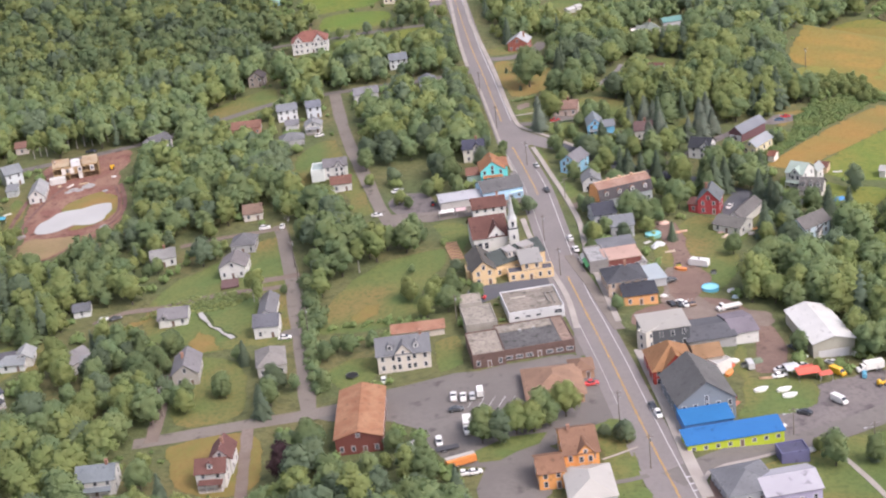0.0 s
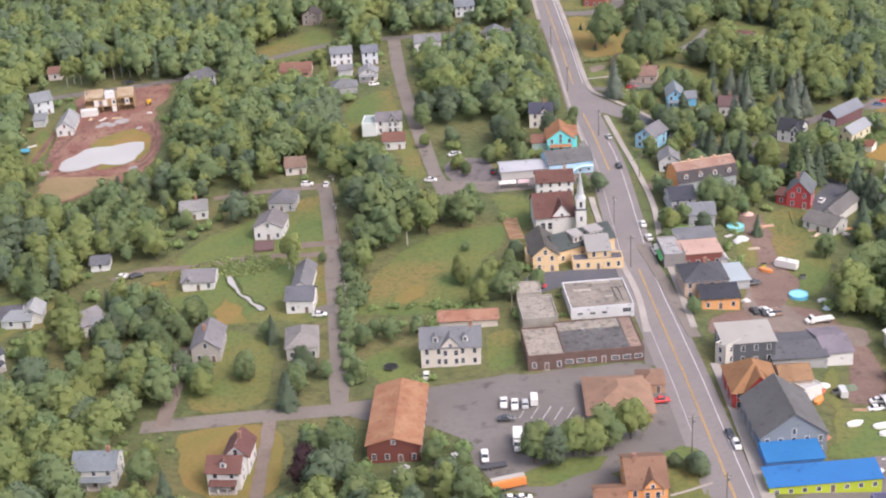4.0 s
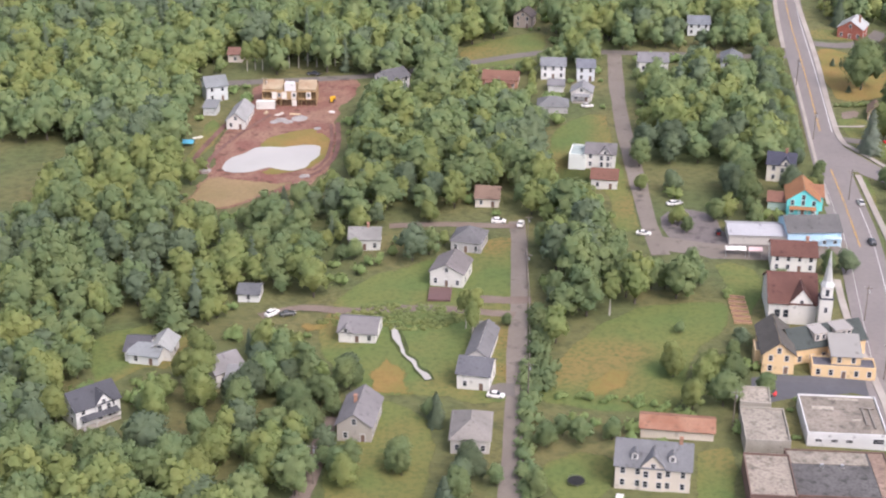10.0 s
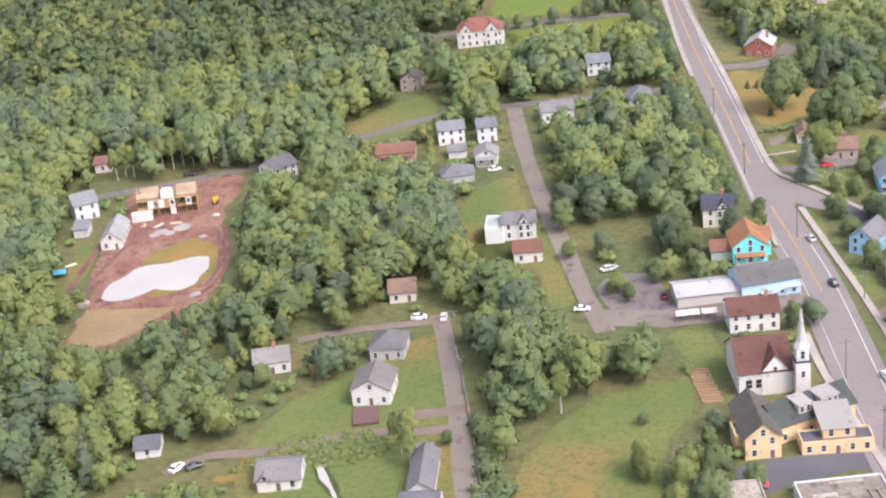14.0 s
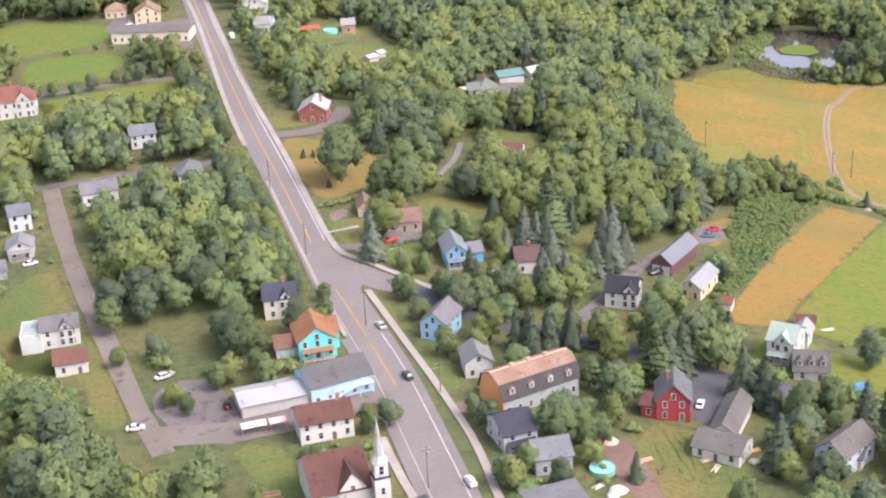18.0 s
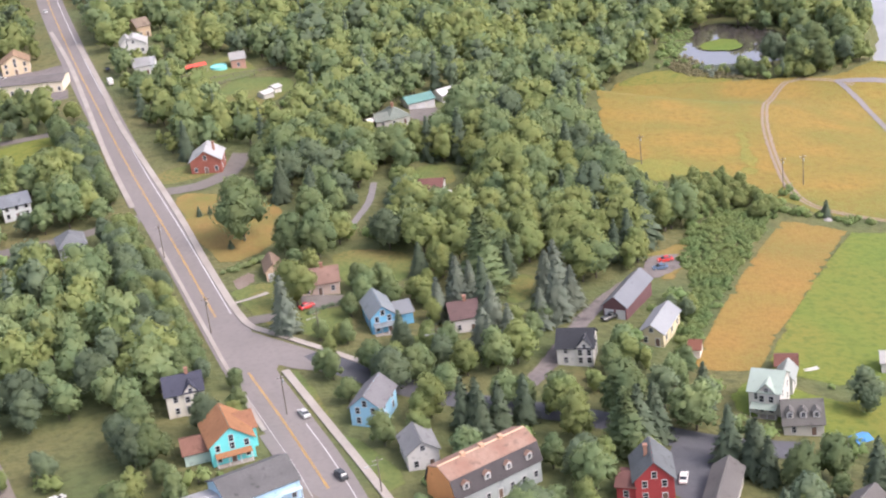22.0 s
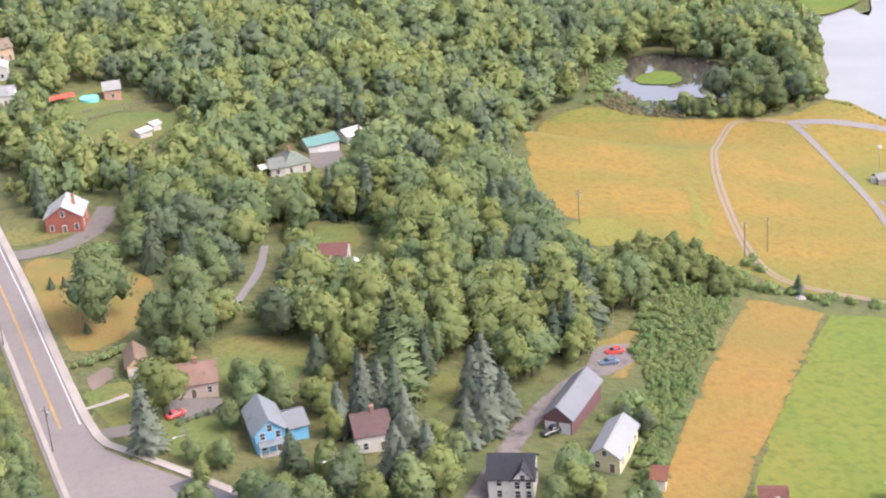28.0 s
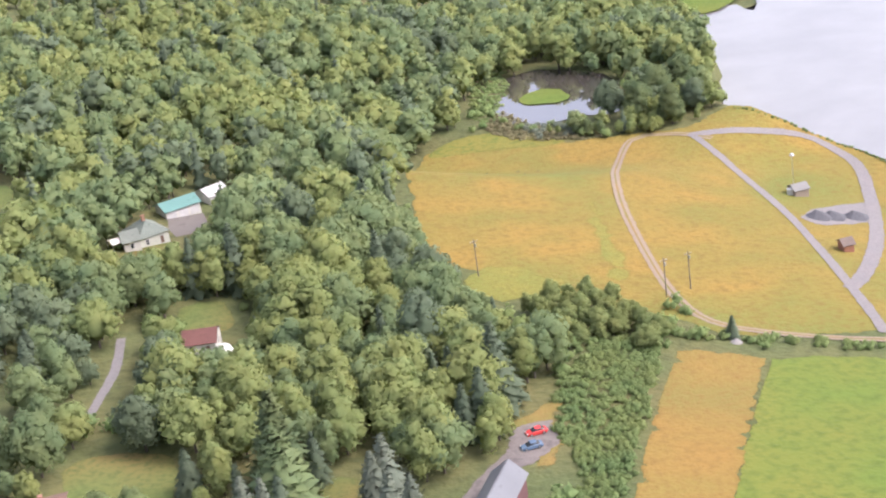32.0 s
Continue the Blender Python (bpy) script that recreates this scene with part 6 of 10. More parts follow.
house((-136.7, 688.8), (-130.0, 696.6), 9, 5.0, "gable", 2.6, (0.60, 0.60, 0.62), (0.19, 0.19, 0.21), "white house with a dark roof", storeys=2, square=0.4)
house((-210.7, 714.1), (-205.2, 716.0), 8, 3.4, "gable", 1.8, (0.62, 0.56, 0.54), (0.34, 0.19, 0.16), "small white house with a red roof", square=0.4)
house((-202.9, 668.0), (-196.0, 672.4), 9, 6.0, "gable", 2.8, (0.52, 0.56, 0.60), (0.32, 0.35, 0.38), "grey-blue two-storey clapboard house", storeys=2, square=0.4)
house((-199.5, 654.4), (-194.8, 655.5), 6, 3.0, "shed", 1.0, (0.5, 0.53, 0.56), (0.33, 0.35, 0.38), "grey lean-to beside a house", windows=False, name="shed", category="shed", square=0.4)
house((-185.9, 641.7), (-179.4, 643.8), 17, 3.4, "gable", 2.8, WHITE, (0.46, 0.47, 0.49), "white cottage with a grey roof", ridge="across", square=0.4)
house((-82.3, 586.1), (-75.0, 587.8), 8, 3.2, "gable", 2.6, (0.60, 0.56, 0.52), (0.30, 0.21, 0.17), "small white cottage with a brown roof", square=0.4)
house((-82.9, 551.2), (-73.7, 550.6), 10, 3.8, "hip", 2.8, (0.40, 0.40, 0.42), (0.22, 0.22, 0.24), "grey house with a dark hipped roof under trees", square=0.4)
house((-83.8, 527.1), (-74.2, 526.1), 11, 4.4, "gable", 2.6, WHITE, (0.29, 0.27, 0.28), "white house with a grey gabled roof", ridge="across", storeys=1, square=0.4)
house((-112.9, 545.7), (-104.7, 550.1), 9, 3.6, "gable", 2.2, (0.6, 0.62, 0.62), (0.36, 0.36, 0.36), "grey-white house hidden by trees", chimney=0.2, square=0.4)
house((-134.8, 506.9), (-129.2, 509.0), 7, 2.6, "gable", 1.6, (0.60, 0.62, 0.64), (0.19, 0.20, 0.23), "small house with a dark roof", square=0.4)
house((-100.2, 488.1), (-90.3, 489.6), 10, 3.0, "gable", 2.2, WHITE, (0.31, 0.30, 0.32), "white cottage with a grey roof", gables=((-3.0, 3.4, 1.4),), square=0.4)
house((-64.0, 468.7), (-55.8, 468.7), 9, 4.4, "gable", 2.6, WHITE, (0.19, 0.195, 0.23), "white house with a dark slate roof", storeys=1, square=0.4)
house((-63.9, 479.9), (-58.3, 480.2), 17, 3.4, "gable", 2.0, (0.62, 0.62, 0.63), (0.26, 0.26, 0.28), "grey-roofed rear wing of a white house", ridge="across", windows=False, square=0.4)
house((-63.7, 497.7), (-60.7, 497.8), 4, 2.4, "gable", 1.0, (0.6, 0.62, 0.63), (0.40, 0.42, 0.44), "small grey garden shed", windows=False, name="shed", category="shed", square=0.4)
house((-152.3, 467.9), (-146.5, 469.8), 9, 3.2, "gable", 2.0, (0.64, 0.66, 0.68), (0.14, 0.14, 0.165), "white cottage with a dark roof", square=0.4)
house((-146.5, 469.8), (-140.7, 471.1), 8, 3.2, "gable", 2.0, WHITE, (0.52, 0.54, 0.55), "white cottage wing with a pale roof", ridge="across", square=0.4)
house((-123.7, 458.7), (-118.4, 465.2), 9, 4.0, "gable", 2.4, (0.62, 0.62, 0.62), (0.36, 0.35, 0.37), "white grey-roofed house under trees", square=0.4)
house((-150.0, 433.5), (-142.6, 442.6), 9, 5.0, "gable", 3.0, (0.62, 0.64, 0.66), (0.12, 0.125, 0.15), "white house with a dark roof and porch", storeys=2, porch=2.0, gables=((1.5, 4.5, 2.6),), square=0.4)
house((-86.7, 439.0), (-78.6, 440.4), 14, 4.4, "gable", 3.0, (0.36, 0.34, 0.32), (0.30, 0.29, 0.31), "grey house with a steep grey roof", ridge="across", chimney=-0.2, square=0.4)
house((-59.0, 437.3), (-50.5, 440.5), 13, 4.0, "hip", 2.8, (0.40, 0.39, 0.38), (0.36, 0.34, 0.33), "old house with a weathered grey roof", square=0.4)
house((-103.2, 375.6), (-92.6, 376.2), 9, 5.0, "gable", 2.6, WHITE, (0.27, 0.31, 0.35), "white house with a blue-grey roof and porch", storeys=2, porch=2.0, chimney=0.6, square=0.4)
house((-68.6, 372.3), (-60.4, 371.6), 7, 5.2, "gable", 2.6, WHITE, (0.23, 0.115, 0.10), "white house with a maroon roof and porch", dormers=1, porch=2.2, storeys=2, square=0.4)
house((-65.6, 379.2), (-59.6, 378.8), 9, 5.4, "gable", 2.9, WHITE, (0.22, 0.11, 0.10), "tall rear wing of a white house with a maroon roof", ridge="across", storeys=2, chimney=0.1, square=0.4)
house((-151.1, 467.7), (-142.9, 467.6), 8, 2.8, "gable", 1.6, (0.6, 0.63, 0.66), (0.36, 0.39, 0.42), "pale cottage with grey roof under trees", square=0.4)
house((-121.2, 458.6), (-116.9, 459.0), 8, 3.0, "gable", 2.0, (0.45, 0.46, 0.5), (0.40, 0.41, 0.44), "small grey cottage under trees", square=0.4)
# far north
house((-36.7, 913.5), (-3.1, 904.0), 12, 4.8, "gable", 1.2, (0.76, 0.69, 0.56), (0.24, 0.22, 0.22), "long cream motel with a low grey roof", storeys=1, sides_too=False, name="motel", category="motel")
house((-26.4, 941.4), (-15.0, 941.1), 10, 5.0, "gable", 3.4, (0.68, 0.56, 0.40), (0.44, 0.30, 0.20), "cream house with an orange roof", ridge="across", storeys=2)
house((-40.2, 957.7), (-31.0, 957.0), 9, 4.0, "hip", 2.6, (0.62, 0.52, 0.40), (0.45, 0.33, 0.22), "cream house with a tan roof")
house((23.1, 938.5), (33.6, 937.1), 9, 4.6, "gable", 2.6, WHITE, PALE, "white house with a pale roof", ridge="across", surf="tin")
house((26.2, 906.5), (33.4, 904.8), 8, 4.0, "gable", 2.2, (0.6, 0.64, 0.68), (0.5, 0.52, 0.55), "pale house with a grey roof")
house((32.0, 962.6), (37.9, 964.1), 10, 5.0, "gable", 2.6, (0.55, 0.42, 0.3), (0.35, 0.28, 0.22), "tan house behind trees")
house((120.6, 836.6), (131.3, 838.2), 8, 3.0, "gable", 1.6, WHITE, (0.20, 0.40, 0.38), "white three-bay garage with a green tin roof", surf="tin", doors=3, windows=False, name="garage", category="garage")
house((108.1, 816.1), (116.7, 817.8), 11, 3.4, "hip", 2.8, (0.48, 0.50, 0.48), (0.28, 0.33, 0.30), "grey house with a green-grey roof", chimney=0.0)
house((103.5, 814.9), (108.0, 814.6), 8, 3.0, "gable", 1.8, (0.5, 0.5, 0.5), (0.30, 0.34, 0.31), "low grey side wing of a house")
house((135.7, 843.7), (142.1, 845.6), 8, 3.2, "gable", 1.6, WHITE, (0.72, 0.73, 0.74), "white metal shed by a garage", surf="tin", windows=False, name="shed", category="shed")
house((99.9, 741.3), (106.8, 738.3), 8, 3.0, "gable", 1.8, WHITE, (0.27, 0.13, 0.12), "white cottage with a maroon roof in the woods")
house((304.4, 789.7), (309.0, 789.1), 5, 2.6, "gable", 1.2, (0.30, 0.25, 0.22), (0.36, 0.36, 0.37), "small brown hut beside a mast", windows=False, name="hut", category="hut")
house((281.7, 736.4), (284.6, 735.8), 4, 2.4, "gable", 1.2, (0.34, 0.17, 0.12), (0.30, 0.24, 0.22), "small red-brown hut on a gravel track", windows=False, name="hut", category="hut")


def half_built(A, B):
    """A house shell under construction: floors, studs, bare sheathing, white wrap and an open roof deck."""
    a, b = Vector((*A, 0)), Vector((*B, 0))
    w, mid = (b - a).length, (a + b) / 2
    ob = tagged(new("house_under_construction"), "half-built timber house with bare sheathing and white wrap", "house")
    ob.matrix_basis = pose(mid.x, mid.y, float(hgt(mid.x, mid.y)), 0, 0, math.degrees(math.atan2(b.y - a.y, b.x - a.x)))
    FOOT.append([tuple((p)[:2]) for p in (a, b, b + Vector((0, 12, 0)), a + Vector((0, 12, 0)))])
    for z in (0.0, 3.0, 6.0):
        bm = bmesh.new()
        box(bm, -w / 2, w / 2, 0, 11, z - (1.5 if z == 0 else 0.25), z)
        part("floor_deck", bm, M["wood"] if z else M["concrete"], ob)
    rnd = random.Random(4)
    for s in range(2):
        n = 11
        for i in range(n):
            x0 = -w / 2 + i * w / n
            if rnd.random() < 0.6:
                for k in (0.02, 0.5, 0.96):
                    bm = bmesh.new()
                    box(bm, x0 + k * w / n - 0.05, x0 + k * w / n + 0.05, 0.05, 0.15, s * 3.0, s * 3.0 + 2.75)
                    part("stud", bm, M["wood"], ob)
            else:
                bm = bmesh.new()
                box(bm, x0, x0 + w / n - 0.03, 0.02, 0.16, s * 3.0, s * 3.0 + 2.75)
                panel = part("sheathing_panel", bm, M["wood"] if rnd.random() < 0.5 else paint((0.62, 0.60, 0.58)), ob)
                if rnd.random() < 0.6:
                    window(panel, x0 + w / n / 2, 0.0, s * 3.0 + 0.8, 0, 1.0, 1.4)
    for x in (-w / 2, w / 2 - 0.15, -w / 6, w / 6):
        bm = bmesh.new()
        box(bm, x, x + 0.14, 0.2, 11, 0.0, 5.75)
        part("cross_wall", bm, M["wood"], ob)
    bm = bmesh.new()
    box(bm, -w / 2, w / 2, 10.85, 11, 0.0, 5.75)
    part("back_wall", bm, paint(WHITE), ob)
    for x0, x1 in ((-w / 2, -w / 8), (w / 6, w / 2)):
        bm = bmesh.new()
        slab(bm, [(x0, 1.0, 6.3), (x1, 1.0, 6.3), (x1, 6, 8.6), (x0, 6, 8.6)])
        slab(bm, [(x0, 6, 8.6), (x1, 6, 8.6), (x1, 11, 6.3), (x0, 11, 6.3)])
        box(bm, x0 + 0.1, x1 - 0.1, 1.2, 10.8, 6.0, 6.4)
        part("roof_deck", bm, paint((0.50, 0.42, 0.30), "rust"), ob)
    bm = bmesh.new()
    box(bm, -w / 12, w / 8, 0.3, 1.0, 2.6, 8.8)
    box(bm, -w / 12, w / 12, 1.0, 6, 6.0, 8.0)
    part("stair_tower", bm, paint((0.62, 0.63, 0.66), "siding"), ob)
    bm = bmesh.new()
    box(bm, -w / 2 - 2, -w / 2 + 5, -3.0, -0.05, -1.5, 2.6)
    part("entrance_bay", bm, paint(WHITE), ob)


half_built((-180.4, 667.2), (-160.4, 671.1))
house((61.2, 527.3), (69.7, 527.5), 9, 4.4, "gable", 2.6, (0.40, 0.42, 0.45), (0.30, 0.32, 0.36), "grey house with a grey roof behind trees", storeys=1)
house((19.7, 1029.8), (35.8, 1030.5), 9, 4.6, "gable", 1.8, (0.60, 0.64, 0.66), (0.30, 0.46, 0.44), "white house with a pale green roof behind trees", surf="tin", storeys=2)
house((23.3, 938.1), (28.8, 938.2), 8, 5.0, "gable", 2.4, WHITE, (0.58, 0.58, 0.58), "white house with a front gable behind trees", ridge="across", surf="tin", storeys=2)
house((25.7, 905.2), (32.5, 905.1), 8, 4.0, "gable", 2.2, WHITE, (0.42, 0.43, 0.45), "white cottage with a grey roof behind trees")
house((49.7, 1056.6), (56.5, 1061.9), 6, 3.2, "gable", 1.4, WHITE, (0.66, 0.66, 0.66), "small white far-off shed", surf="tin", windows=False, name="shed", category="shed")
house((70.1, 859.8), (74.3, 862.4), 4, 2.2, "gable", 0.8, WHITE, (0.70, 0.70, 0.70), "small white garden shed in a clearing", surf="tin", windows=False, name="shed", category="shed")
house((75.5, 867.6), (78.3, 869.2), 4, 2.2, "gable", 0.8, WHITE, (0.66, 0.66, 0.66), "small white garden shed in a clearing", surf="tin", windows=False, name="shed", category="shed")

# ---- trees ----
def ico(sub):
    bm = bmesh.new()
    bmesh.ops.create_icosphere(bm, subdivisions=sub, radius=1.0)
    v = np.array([p.co[:] for p in bm.verts])
    f = np.array([[q.index for q in t.verts] for t in bm.faces])
    bm.free()
    return v, f


ICO = {s: ico(s) for s in (1, 2)}
ICO[0] = np.array([(1, 0, 0), (-1, 0, 0), (0, 1, 0), (0, -1, 0), (0, 0, 1), (0, 0, -1)], float), np.array([(0, 2, 4), (2, 1, 4), (1, 3, 4), (3, 0, 4), (2, 0, 5), (1, 2, 5), (3, 1, 5), (0, 3, 5)])


def tube(p0, p1, r0, r1, n=5):
    a, b = np.array(p0, float), np.array(p1, float)
    d = (b - a) / np.linalg.norm(b - a)
    u = np.cross(d, (0.3, 1, 0.2))
    u /= np.linalg.norm(u)
    w = np.cross(d, u)
    k = np.arange(n) * 2 * np.pi / n
    ring = np.cos(k)[:, None] * u + np.sin(k)[:, None] * w
    v = np.concatenate([a + r0 * ring, b + r1 * ring])
    f = [(i, (i + 1) % n, n + (i + 1) % n) for i in range(n)] + [(i, n + (i + 1) % n, n + i) for i in range(n)]
    return v, np.array(f)


def merge(pieces):
    """Joins (verts, faces[, normals]) pieces."""
    vs, fs, ns, k = [], [], [], 0
    for p in pieces:
        vs.append(p[0])
        fs.append(p[1] + k)
        if len(p) > 2:
            ns.append(p[2])
        k += len(p[0])
    return (np.concatenate(vs), np.concatenate(fs), np.concatenate(ns)) if ns else (np.concatenate(vs), np.concatenate(fs))


def unit(v):
    return v / np.maximum(np.linalg.norm(v, axis=-1, keepdims=True), 1e-9)


def tufts(rng, centre, radius, n, size, middle, out=0.86):
    """Leaf sprays that lie loosely over the outer side of the lobes, some of them standing off; their normals follow the crown."""
    m = 3 * n
    d = rng.normal(size=(m, 3))
    d[:, 2] += 0.35
    d = unit(d)
    k = rng.choice(len(centre), m, p=radius ** 2 / (radius ** 2).sum())
    outward = unit(centre[k] - middle)
    good = np.where((d * outward).sum(1) > -0.15)[0][:n]
    d, k, outward = d[good], k[good], outward[good]
    n = len(good)
    c = centre[k] + d * (radius[k] * (out + 0.30 * rng.random(n) ** 2))[:, None]
    face = d + rng.normal(size=(n, 3)) * 0.5
    u = unit(np.cross(face, rng.normal(size=(n, 3))))
    w = unit(np.cross(face, u))
    s = size * rng.uniform(0.6, 1.45, (n, 1))
    v = np.stack([c + u * s * 1.25, c - u * s * 0.7 + w * s * 1.05, c - u * s * 0.7 - w * s * 1.05], 1).reshape(-1, 3)
    f = np.arange(3 * n).reshape(-1, 3)
    turn = (np.cross(v[f[:, 1]] - v[f[:, 0]], v[f[:, 2]] - v[f[:, 0]]) * d).sum(1) < 0
    f[turn] = f[turn][:, ::-1]
    nrm = unit(d * 0.62 + outward * 0.42 + unit(face) * 0.22)
    return v, f, np.repeat(nrm, 3, axis=0)


def broadleaf(seed, lobes, sub, sprays, spread=0.30, low=0.2, peak=0.3, size=0.032, forks=3):
    """Unit-height crown: a dome of uneven leafy lobes with ragged sprays, on a tapered, forking trunk. peak: how far the top narrows."""
    rng = np.random.default_rng(seed)
    crown, cs, rs = [], [], []
    lean = rng.uniform(-0.04, 0.04, 2)
    mid = np.array([0, 0, low + (1 - low) * 0.46])
    semi = (1 - low) * 0.54
    skew = rng.uniform(0.8, 1.15, 2)
    for i in range(lobes):
        dz = 0.97 - 1.55 * (i + 0.5) / lobes
        q = math.sqrt(max(0.0, 1 - dz * dz)) if dz > 0 else 1 - 0.3 * dz * dz
        a = i * 2.4 + rng.uniform(-0.5, 0.5)
        reach = rng.uniform(0.52, 0.84)
        narrow = 1 - peak * max(0.0, dz)
        c = mid + np.array([spread * reach * q * math.cos(a) * narrow * skew[0], spread * reach * q * math.sin(a) * narrow * skew[1], semi * reach * dz])
        c[:2] += lean * c[2]
        r = spread * rng.uniform(0.30, 0.52) * (1.0 if lobes > 8 else 1.22)
        v, f = ICO[sub]
        n = unit(v * 0.6 + unit(c - mid) * 0.5)
        crown.append((v * (0.88 + rng.uniform(-0.14, 0.14, (len(v), 1))) * r + c, f, n))
        cs.append(c)
        rs.append(r)
    v, f = ICO[1 if lobes > 8 else 0]
    crown.append((v * (spread * 0.66 * skew[0], spread * 0.66 * skew[1], semi * 0.72) + mid, f, unit(v + (0, 0, 0.3))))
    crown.append(tufts(rng, np.array(cs), np.array(rs), sprays, size, mid - (0, 0, 0.2)))
    cv, cf, cn = merge(crown)
    cv[:, 2] *= 1.0 / cv[:, 2].max()
    wood = [tube((0, 0, -0.05), (0.01, 0, 0.5), 0.022, 0.012)]
    for i in range(forks):
        c = cs[i * (lobes // 3) % lobes]
        wood.append(tube((0.005, 0, 0.28 + 0.08 * i), c, 0.010, 0.004, 4))
    return merge(wood), (cv, cf, cn)


def conifer(seed, tiers, boughs, sprays, width=0.17, low=0.08, gap=0.0):
    """Unit-height conifer: whorls of drooping tapered boughs round a straight stem, thinner and uneven towards the tip."""
    rng = np.random.default_rng(seed)
    crown = []
    k = np.arange(7) * 2 * np.pi / 7
    cone = np.concatenate([np.stack([width * 0.52 * np.cos(k), width * 0.52 * np.sin(k), np.full(7, low + 0.04)], -1), [[0, 0, 0.97]]])
    crown.append((cone, np.array([(j, (j + 1) % 7, 7) for j in range(7)]), unit(cone * (1, 1, 0) + (0, 0, 0.03))))
    for i in range(tiers):
        t = (i + rng.uniform(-0.3, 0.3)) / tiers
        t = min(max(t, 0.0), 0.97)
        z = low + (1 - low) * t
        r = width * (1 - t) ** 0.8 * (1.0 if i else 0.8) + 0.01
        n = max(4, int(boughs * (0.55 + 0.45 * (1 - t))))
        a = np.arange(n) * 2 * np.pi / n + rng.uniform(0, 6) + rng.uniform(-0.25, 0.25, n)
        rr = r * rng.uniform(0.62, 1.18, n)
        d = np.stack([np.cos(a), np.sin(a), np.zeros(n)], -1)
        side = np.stack([-np.sin(a), np.cos(a), np.zeros(n)], -1)
        root = np.array([0, 0, z + 0.30 * r])
        tip = d * rr[:, None] + np.array([0, 0, 1]) * (z - (0.18 + gap) * rr + rng.uniform(-0.01, 0.01, n))[:, None]
        mid = d * rr[:, None] * 0.55 + np.array([0, 0, z + 0.16 * r])
        wd = (rr * 2.6 / n + 0.012)[:, None]
        lo = np.array([0, 0, 0.10 * r + 0.006])
        v = np.stack([np.broadcast_to(root, (n, 3)), mid + side * wd - lo, tip, mid - side * wd - lo, mid + (0, 0, 0.004)], 1).reshape(-1, 3)
        b = np.arange(n)[:, None] * 5
        f = np.concatenate([b + (0, 4, 1), b + (1, 4, 2), b + (2, 4, 3), b + (3, 4, 0)])
        nn = unit(np.repeat(d, 5, axis=0) * 0.75 + (0, 0, 0.55) + np.tile(np.array([0, 1, 0, -1, 0]), n)[:, None] * np.repeat(side, 5, axis=0) * 0.35)
        crown.append((v, f, nn))
    n = sprays
    t = rng.uniform(0, 0.97, n) ** 1.25
    a = rng.uniform(0, 6.3, n)
    r = width * (1 - t) ** 0.8 * rng.uniform(0.55, 1.12, n)
    c = np.stack([r * np.cos(a), r * np.sin(a), low + (1 - low) * t - 0.1 * r], -1)
    v = (c[:, None] + rng.normal(size=(n, 3, 3)) * (0.017, 0.017, 0.010)).reshape(-1, 3)
    nn = unit(np.stack([np.cos(a), np.sin(a), np.full(n, 0.7)], -1) + rng.normal(0, 0.2, (n, 3)))
    crown.append((v, np.arange(3 * n).reshape(-1, 3), np.repeat(nn, 3, axis=0)))
    return tube((0, 0, -0.05), (0, 0, 0.6), 0.014, 0.006), merge(crown)


def shrub(seed, sprays=60):
    rng = np.random.default_rng(seed)
    out, cs, rs = [], [], []
    for i in range(4):
        c = np.array([rng.uniform(-0.4, 0.4), rng.uniform(-0.4, 0.4), rng.uniform(0.25, 0.5)])
        r = rng.uniform(0.3, 0.45)
        v, f = ICO[0]
        out.append((v * (0.85 + rng.uniform(-0.2, 0.2, (len(v), 1))) * (r, r, r * 1.1) + c, f, unit(v + (0, 0, 0.5))))
        cs.append(c)
        rs.append(r)
    out.append(tufts(rng, np.array(cs), np.array(rs), sprays, 0.085, np.array([0, 0, -0.3])))
    return tube((0, 0, -0.1), (0, 0, 0.3), 0.03, 0.02), merge(out)


NEAR = [broadleaf(s, 20 + s % 5, 0, 1800, 0.31 + 0.03 * (s % 3), 0.02 + 0.03 * (s % 3), 0.1 + 0.14 * (s % 3), 0.0195) for s in range(7)]
MID = [broadleaf(20 + s, 12 + s % 3, 0, 620, 0.31 + 0.03 * (s % 3), 0.02 + 0.03 * (s % 3), 0.1 + 0.14 * (s % 3), 0.029, forks=2) for s in range(8)]
MID_FAR = [broadleaf(30 + s, 10 + s % 2, 0, 430, 0.31 + 0.03 * (s % 3), 0.02 + 0.03 * (s % 3), 0.1 + 0.14 * (s % 3), 0.034, forks=0) for s in range(8)]
FAR = [broadleaf(40 + s, 8, 0, 140, 0.30 + 0.02 * (s % 3), 0.03, 0.1 + 0.14 * (s % 3), 0.052, forks=0) for s in range(7)]
BIRCH = [broadleaf(100 + s, 14, 0, 1300, 0.22, 0.30, 0.4, 0.020) for s in range(4)]
SPRUCE = [conifer(60 + s, 19, 12, 760, 0.27 + 0.03 * (s % 3), 0.03) for s in range(4)]
SPRUCE_FAR = [conifer(70 + s, 9, 8, 90, 0.20 + 0.03 * (s % 3), 0.04) for s in range(4)]
PINE = [conifer(80 + s, 14, 11, 1500, 0.30 + 0.04 * s, 0.06, -0.25) for s in range(2)]
SHRUB = [shrub(90 + s) for s in range(4)]


